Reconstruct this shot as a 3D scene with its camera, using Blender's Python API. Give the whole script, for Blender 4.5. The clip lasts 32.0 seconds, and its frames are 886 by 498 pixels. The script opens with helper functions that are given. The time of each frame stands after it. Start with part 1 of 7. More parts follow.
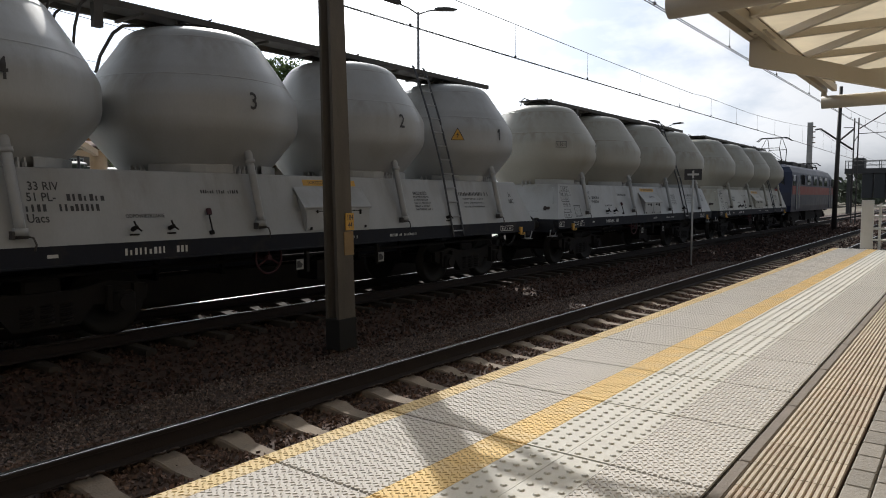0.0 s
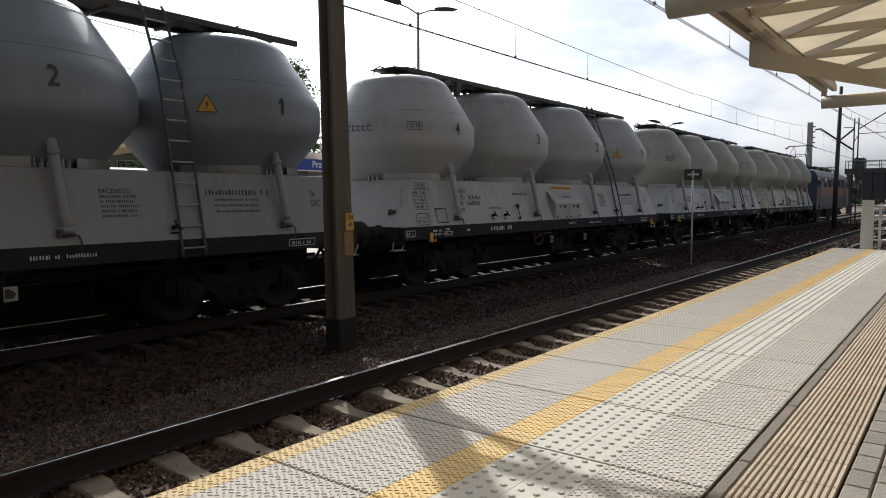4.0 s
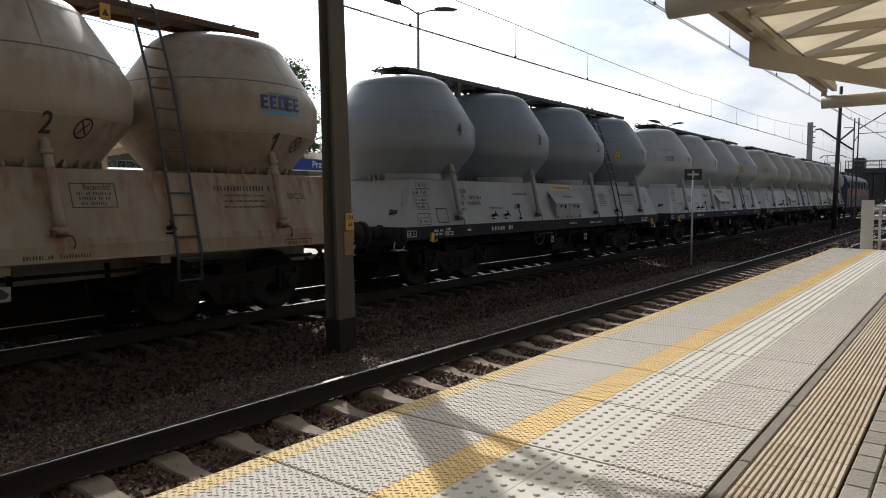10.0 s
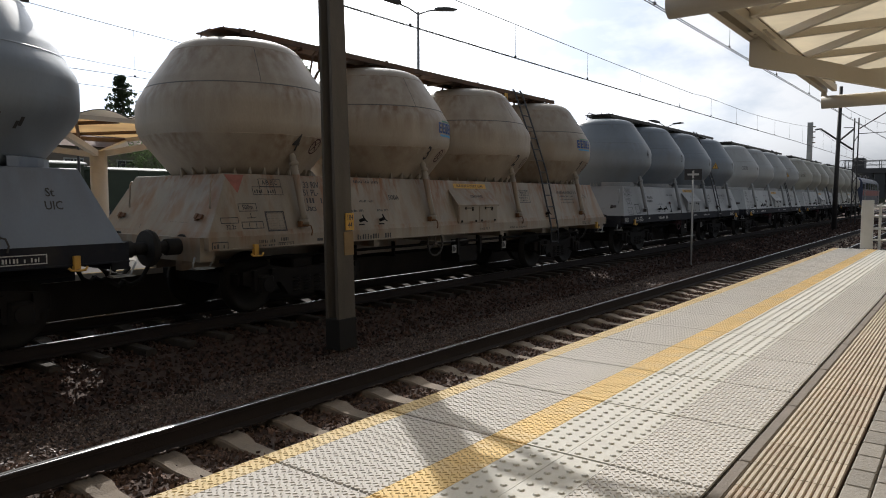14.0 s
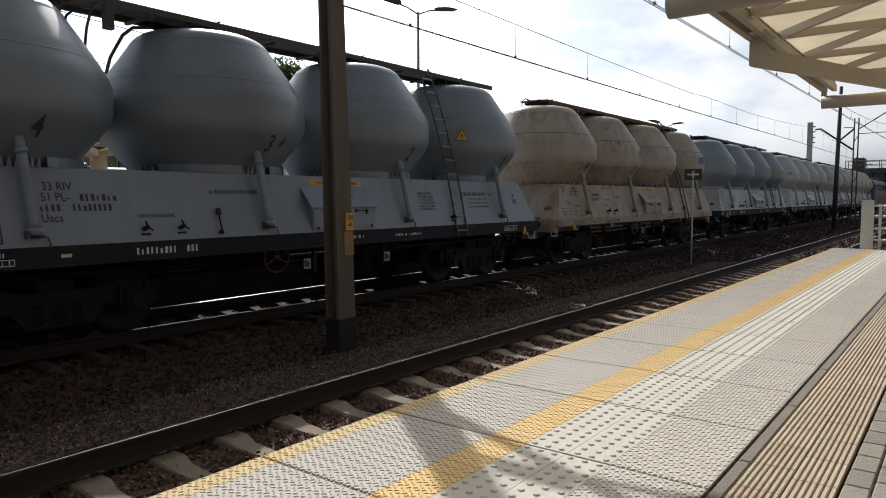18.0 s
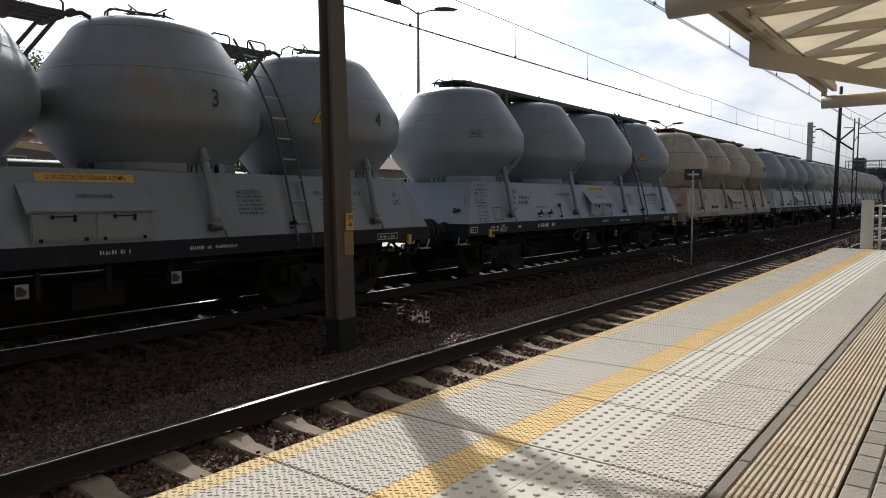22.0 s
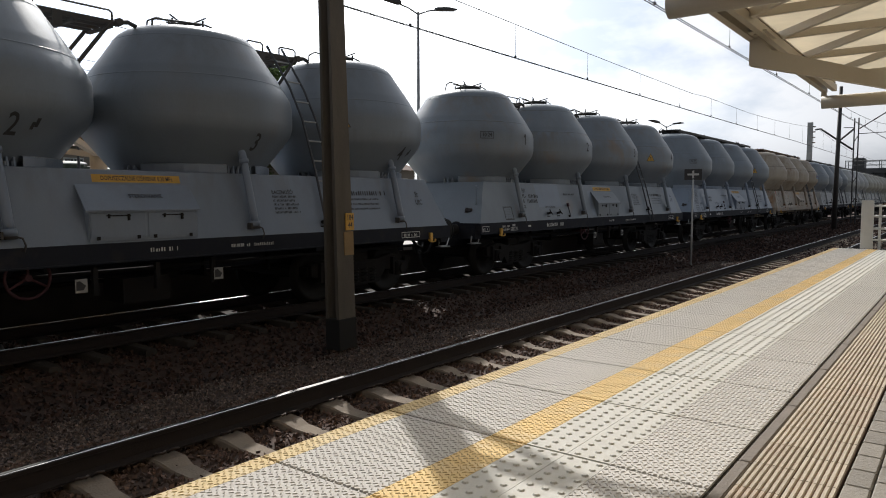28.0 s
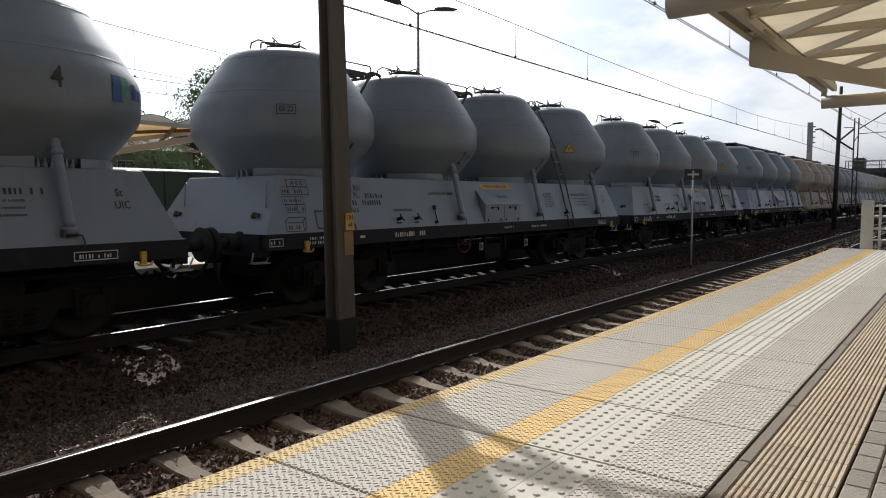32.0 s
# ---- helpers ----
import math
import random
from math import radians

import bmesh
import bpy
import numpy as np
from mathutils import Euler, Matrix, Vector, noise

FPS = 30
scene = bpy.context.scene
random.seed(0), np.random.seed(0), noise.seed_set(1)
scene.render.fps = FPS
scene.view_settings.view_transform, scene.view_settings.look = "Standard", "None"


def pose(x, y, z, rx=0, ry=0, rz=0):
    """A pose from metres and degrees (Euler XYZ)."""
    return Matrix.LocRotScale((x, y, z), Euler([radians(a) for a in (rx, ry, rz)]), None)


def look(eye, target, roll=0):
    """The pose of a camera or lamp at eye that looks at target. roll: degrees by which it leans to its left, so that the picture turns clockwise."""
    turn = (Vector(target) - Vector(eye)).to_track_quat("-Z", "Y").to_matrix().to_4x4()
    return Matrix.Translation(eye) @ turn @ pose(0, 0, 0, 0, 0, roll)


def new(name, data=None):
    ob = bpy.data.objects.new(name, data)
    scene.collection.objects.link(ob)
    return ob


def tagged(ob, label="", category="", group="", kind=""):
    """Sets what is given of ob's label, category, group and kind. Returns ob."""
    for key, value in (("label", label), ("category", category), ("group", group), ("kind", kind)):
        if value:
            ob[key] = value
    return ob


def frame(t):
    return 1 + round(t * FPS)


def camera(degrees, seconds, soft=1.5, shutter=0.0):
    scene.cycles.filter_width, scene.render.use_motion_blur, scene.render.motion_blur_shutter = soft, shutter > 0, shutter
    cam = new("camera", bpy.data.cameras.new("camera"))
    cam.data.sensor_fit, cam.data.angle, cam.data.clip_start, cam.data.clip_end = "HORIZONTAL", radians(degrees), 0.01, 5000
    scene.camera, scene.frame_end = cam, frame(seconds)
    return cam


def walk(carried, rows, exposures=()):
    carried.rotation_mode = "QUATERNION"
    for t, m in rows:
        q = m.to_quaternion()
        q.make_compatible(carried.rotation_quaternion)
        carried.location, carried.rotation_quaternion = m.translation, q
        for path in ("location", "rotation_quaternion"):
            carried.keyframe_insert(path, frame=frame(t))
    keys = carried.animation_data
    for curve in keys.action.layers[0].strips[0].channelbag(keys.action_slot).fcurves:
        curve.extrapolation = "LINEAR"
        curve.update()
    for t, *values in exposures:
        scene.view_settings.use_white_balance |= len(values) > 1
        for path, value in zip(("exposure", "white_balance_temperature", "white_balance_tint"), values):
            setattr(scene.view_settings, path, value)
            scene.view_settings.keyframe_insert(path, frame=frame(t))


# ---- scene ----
cam = camera(65.25, 32.0, soft=1.0)
EYE = (0.0, -4.15, 1.77)
AIM = (0.793022, 0.604896, -0.073320)
SHOT = look(EYE, tuple(EYE[i] + AIM[i] for i in range(3)), -0.088)
walk(cam, [(0.0, SHOT), (32.0, SHOT)], exposures=[(0.0, 0.05, 6400, 10), (32.0, 0.05, 6400, 10)])

# ---- daylight: hazy bright sky, sun behind the train ----
SUN_DIR = Vector((0.635, 0.773, 0.757)).normalized()
world = bpy.data.worlds.new("sky")
scene.world = world
world.use_nodes = True
wn, wl = world.node_tree.nodes, world.node_tree.links
wn.clear()
w_out = wn.new("ShaderNodeOutputWorld")
w_bg = wn.new("ShaderNodeBackground")
w_bg.inputs["Strength"].default_value = 0.093
w_sky = wn.new("ShaderNodeTexSky")
w_sky.sky_type = "NISHITA"
w_sky.sun_disc = False
w_sky.sun_elevation = math.asin(SUN_DIR.z)
w_sky.sun_rotation = math.atan2(SUN_DIR.x, SUN_DIR.y)
w_sky.air_density, w_sky.dust_density, w_sky.ozone_density = 1.0, 3.0, 1.3
w_tc = wn.new("ShaderNodeTexCoord")
w_map = wn.new("ShaderNodeMapping")
w_map.inputs["Scale"].default_value = (1.0, 1.0, 2.2)
w_map.inputs["Location"].default_value = (0.35, 0.0, 0.2)
w_noise = wn.new("ShaderNodeTexNoise")
w_noise.inputs["Scale"].default_value = 3.1
w_noise.inputs["Detail"].default_value = 7.0
w_noise.inputs["Roughness"].default_value = 0.55
w_ramp = wn.new("ShaderNodeValToRGB")
w_ramp.color_ramp.elements[0].position = 0.42
w_ramp.color_ramp.elements[0].color = (0.05, 0.05, 0.05, 1)
w_ramp.color_ramp.elements[1].position = 0.55
w_mix = wn.new("ShaderNodeMixRGB")
w_grey = wn.new("ShaderNodeRGBToBW")
w_cloud = wn.new("ShaderNodeVectorMath")
w_cloud.operation = "SCALE"
w_cloud.inputs[0].default_value = (1.42, 1.45, 1.50)
wl.new(w_sky.outputs["Color"], w_grey.inputs["Color"])
wl.new(w_grey.outputs["Val"], w_cloud.inputs["Scale"])
wl.new(w_cloud.outputs[0], w_mix.inputs["Color2"])
wl.new(w_tc.outputs["Generated"], w_map.inputs["Vector"])
wl.new(w_map.outputs["Vector"], w_noise.inputs["Vector"])
wl.new(w_noise.outputs["Fac"], w_ramp.inputs["Fac"])
wl.new(w_ramp.outputs["Color"], w_mix.inputs["Fac"])
w_blue = wn.new("ShaderNodeVectorMath")
w_blue.operation = "SCALE"
w_blue.inputs[0].default_value = (0.88, 1.03, 1.27)
wl.new(w_grey.outputs["Val"], w_blue.inputs["Scale"])
w_half = wn.new("ShaderNodeMixRGB")
w_half.inputs["Fac"].default_value = 0.7
wl.new(w_sky.outputs["Color"], w_half.inputs["Color1"])
wl.new(w_blue.outputs[0], w_half.inputs["Color2"])
wl.new(w_half.outputs["Color"], w_mix.inputs["Color1"])
wl.new(w_mix.outputs["Color"], w_bg.inputs["Color"])
wl.new(w_bg.outputs["Background"], w_out.inputs["Surface"])

sun_data = bpy.data.lights.new("sun", "SUN")
sun_data.energy, sun_data.angle, sun_data.color = 3.7, radians(0.4), (1.0, 0.95, 0.88)
sun = new("sun", sun_data)
sun.matrix_basis = look(tuple(SUN_DIR * 80), (0, 0, 0))

# ---- materials ----
def material(name, base, rough=0.7, metal=0.0, vary=0.15, scale=3.0, grain=60.0, bump=0.15, stain=None, stain_scale=0.8, stain_at=0.56,
             stretch=(1, 1, 1), island=0.0, obj=0.0, coat=0.0, runs=(), runs_colour=(0.16, 0.11, 0.07)):
    """Procedural surface: base colour, broad and fine variation, optional stains, dirt that ran down from seams (height, length, strength), fine relief."""
    m = bpy.data.materials.new(name)
    m.use_nodes = True
    n, l = m.node_tree.nodes, m.node_tree.links
    b = n["Principled BSDF"]
    b.inputs["Roughness"].default_value, b.inputs["Metallic"].default_value = rough, metal
    b.inputs["Coat Weight"].default_value = coat
    b.inputs["Coat Roughness"].default_value = 0.40 if coat < 0.55 else 0.05
    tc = n.new("ShaderNodeTexCoord")
    mp = n.new("ShaderNodeMapping")
    mp.inputs["Scale"].default_value = stretch
    l.new(tc.outputs["Object"], mp.inputs["Vector"])
    if obj > 0:
        oi = n.new("ShaderNodeObjectInfo")
        mul = n.new("ShaderNodeVectorMath")
        mul.operation = "MULTIPLY_ADD"
        mul.inputs[1].default_value = (37.0, 19.0, 53.0)
        comb = n.new("ShaderNodeCombineXYZ")
        for i in range(3):
            l.new(oi.outputs["Random"], comb.inputs[i])
        l.new(comb.outputs[0], mul.inputs[0])
        l.new(mp.outputs[0], mul.inputs[2])
        vec = mul.outputs[0]
    else:
        vec = mp.outputs[0]
    big = n.new("ShaderNodeTexNoise")
    big.inputs["Scale"].default_value, big.inputs["Detail"].default_value = scale, 5.0
    fine = n.new("ShaderNodeTexNoise")
    fine.inputs["Scale"].default_value, fine.inputs["Detail"].default_value = grain, 3.0
    l.new(vec, big.inputs["Vector"])
    l.new(vec, fine.inputs["Vector"])
    add = n.new("ShaderNodeMath")
    add.operation = "MULTIPLY_ADD"
    add.inputs[1].default_value = 0.4
    l.new(fine.outputs["Fac"], add.inputs[0])
    l.new(big.outputs["Fac"], add.inputs[2])
    mr = n.new("ShaderNodeMapRange")
    mr.inputs["From Min"].default_value, mr.inputs["From Max"].default_value = 0.35, 1.05
    mr.inputs["To Min"].default_value, mr.inputs["To Max"].default_value = 1 - vary, 1 + vary
    l.new(add.outputs[0], mr.inputs["Value"])
    val = mr.outputs["Result"]
    if island > 0 or obj > 0:
        src = n.new("ShaderNodeNewGeometry").outputs["Random Per Island"] if island > 0 else oi.outputs["Random"]
        mr2 = n.new("ShaderNodeMapRange")
        k = island or obj
        mr2.inputs["To Min"].default_value, mr2.inputs["To Max"].default_value = 1 - k, 1 + k
        l.new(src, mr2.inputs["Value"])
        mm = n.new("ShaderNodeMath")
        mm.operation = "MULTIPLY"
        l.new(val, mm.inputs[0])
        l.new(mr2.outputs["Result"], mm.inputs[1])
        val = mm.outputs[0]
    hue = n.new("ShaderNodeVectorMath")
    hue.operation = "SCALE"
    hue.inputs[0].default_value = base
    l.new(val, hue.inputs["Scale"])
    col = hue.outputs[0]
    if stain:
        sn = n.new("ShaderNodeTexNoise")
        sn.inputs["Scale"].default_value, sn.inputs["Detail"].default_value = stain_scale, 6.0
        sm = n.new("ShaderNodeMapping")
        sm.inputs["Location"].default_value = (3.1, 7.7, 1.3)
        l.new(vec, sm.inputs["Vector"])
        l.new(sm.outputs[0], sn.inputs["Vector"])
        sr = n.new("ShaderNodeMapRange")
        sr.inputs["From Min"].default_value, sr.inputs["From Max"].default_value = stain_at, stain_at + 0.2
        l.new(sn.outputs["Fac"], sr.inputs["Value"])
        mx = n.new("ShaderNodeMixRGB")
        mx.inputs["Color2"].default_value = (*stain[:3], 1)
        sf = n.new("ShaderNodeMath")
        sf.operation = "MULTIPLY"
        sf.inputs[1].default_value = stain[3]
        l.new(sr.outputs["Result"], sf.inputs[0])
        l.new(sf.outputs[0], mx.inputs["Fac"])
        l.new(col, mx.inputs["Color1"])
        col = mx.outputs["Color"]
    for top, length, amount in runs:
        sep = n.new("ShaderNodeSeparateXYZ")
        l.new(tc.outputs["Object"], sep.inputs[0])
        drip = n.new("ShaderNodeMapping")
        drip.inputs["Scale"].default_value = (4.2, 4.2, 0.45)
        add_r = n.new("ShaderNodeVectorMath")
        add_r.inputs[1].default_value = (top * 3.1, 1.7, top)
        l.new(vec, drip.inputs["Vector"])
        l.new(drip.outputs[0], add_r.inputs[0])
        dn = n.new("ShaderNodeTexNoise")
        dn.inputs["Scale"].default_value, dn.inputs["Detail"].default_value = 1.0, 5.0
        l.new(add_r.outputs[0], dn.inputs["Vector"])
        patch_n = n.new("ShaderNodeTexNoise")
        patch_n.inputs["Scale"].default_value, patch_n.inputs["Detail"].default_value = 0.9, 3.0
        l.new(vec, patch_n.inputs["Vector"])
        below = n.new("ShaderNodeMapRange")
        below.inputs["From Min"].default_value, below.inputs["From Max"].default_value = top - length, top
        l.new(sep.outputs["Z"], below.inputs["Value"])
        over = n.new("ShaderNodeMapRange")
        over.inputs["From Min"].default_value, over.inputs["From Max"].default_value = top, top + 0.015
        over.inputs["To Min"].default_value, over.inputs["To Max"].default_value = amount, 0.0
        l.new(sep.outputs["Z"], over.inputs["Value"])
        streak = n.new("ShaderNodeMapRange")
        streak.inputs["From Min"].default_value, streak.inputs["From Max"].default_value = 0.38, 0.62
        l.new(dn.outputs["Fac"], streak.inputs["Value"])
        spread = n.new("ShaderNodeMapRange")
        spread.inputs["From Min"].default_value, spread.inputs["From Max"].default_value = 0.38, 0.60
        l.new(patch_n.outputs["Fac"], spread.inputs["Value"])
        fac = below.outputs["Result"]
        for other in (over.outputs["Result"], streak.outputs["Result"], spread.outputs["Result"]):
            mul_f = n.new("ShaderNodeMath")
            mul_f.operation = "MULTIPLY"
            l.new(fac, mul_f.inputs[0])
            l.new(other, mul_f.inputs[1])
            fac = mul_f.outputs[0]
        run_mix = n.new("ShaderNodeMixRGB")
        run_mix.inputs["Color2"].default_value = (*runs_colour, 1)
        l.new(fac, run_mix.inputs["Fac"])
        l.new(col, run_mix.inputs["Color1"])
        col = run_mix.outputs["Color"]
    l.new(col, b.inputs["Base Color"])
    rr = n.new("ShaderNodeMapRange")
    rr.inputs["To Min"].default_value, rr.inputs["To Max"].default_value = max(0.03, rough - 0.12), min(1, rough + 0.12)
    l.new(big.outputs["Fac"], rr.inputs["Value"])
    l.new(rr.outputs["Result"], b.inputs["Roughness"])
    if bump > 0:
        bp = n.new("ShaderNodeBump")
        bp.inputs["Strength"].default_value, bp.inputs["Distance"].default_value = bump, 0.01
        l.new(fine.outputs["Fac"], bp.inputs["Height"])
        l.new(bp.outputs["Normal"], b.inputs["Normal"])
    return m


def glass(name, tint, rough=0.03):
    m = bpy.data.materials.new(name)
    m.use_nodes = True
    b = m.node_tree.nodes["Principled BSDF"]
    b.inputs["Base Color"].default_value = (*tint, 1)
    b.inputs["Roughness"].default_value = rough
    b.inputs["Specular IOR Level"].default_value = 0.8
    b.inputs["Coat Weight"].default_value = 0.6
    return m


def membrane(name, base, through_share):
    """Thin roof sheet that lets part of the daylight through."""
    m = bpy.data.materials.new(name)
    m.use_nodes = True
    n, l = m.node_tree.nodes, m.node_tree.links
    out = n["Material Output"]
    n.remove(n["Principled BSDF"])
    d, t, mx = n.new("ShaderNodeBsdfDiffuse"), n.new("ShaderNodeBsdfTranslucent"), n.new("ShaderNodeMixShader")
    ns = n.new("ShaderNodeTexNoise")
    ns.inputs["Scale"].default_value, ns.inputs["Detail"].default_value = 1.3, 6.0
    tc = n.new("ShaderNodeTexCoord")
    l.new(tc.outputs["Object"], ns.inputs["Vector"])
    rp = n.new("ShaderNodeValToRGB")
    rp.color_ramp.elements[0].position, rp.color_ramp.elements[1].position = 0.35, 0.65
    rp.color_ramp.elements[0].color = (*[c * 0.82 for c in base], 1)
    rp.color_ramp.elements[1].color = (*base, 1)
    l.new(ns.outputs["Fac"], rp.inputs["Fac"])
    for s in (d, t):
        l.new(rp.outputs["Color"], s.inputs["Color"])
    mx.inputs["Fac"].default_value = through_share
    l.new(d.outputs[0], mx.inputs[1])
    l.new(t.outputs[0], mx.inputs[2])
    l.new(mx.outputs[0], out.inputs["Surface"])
    return m


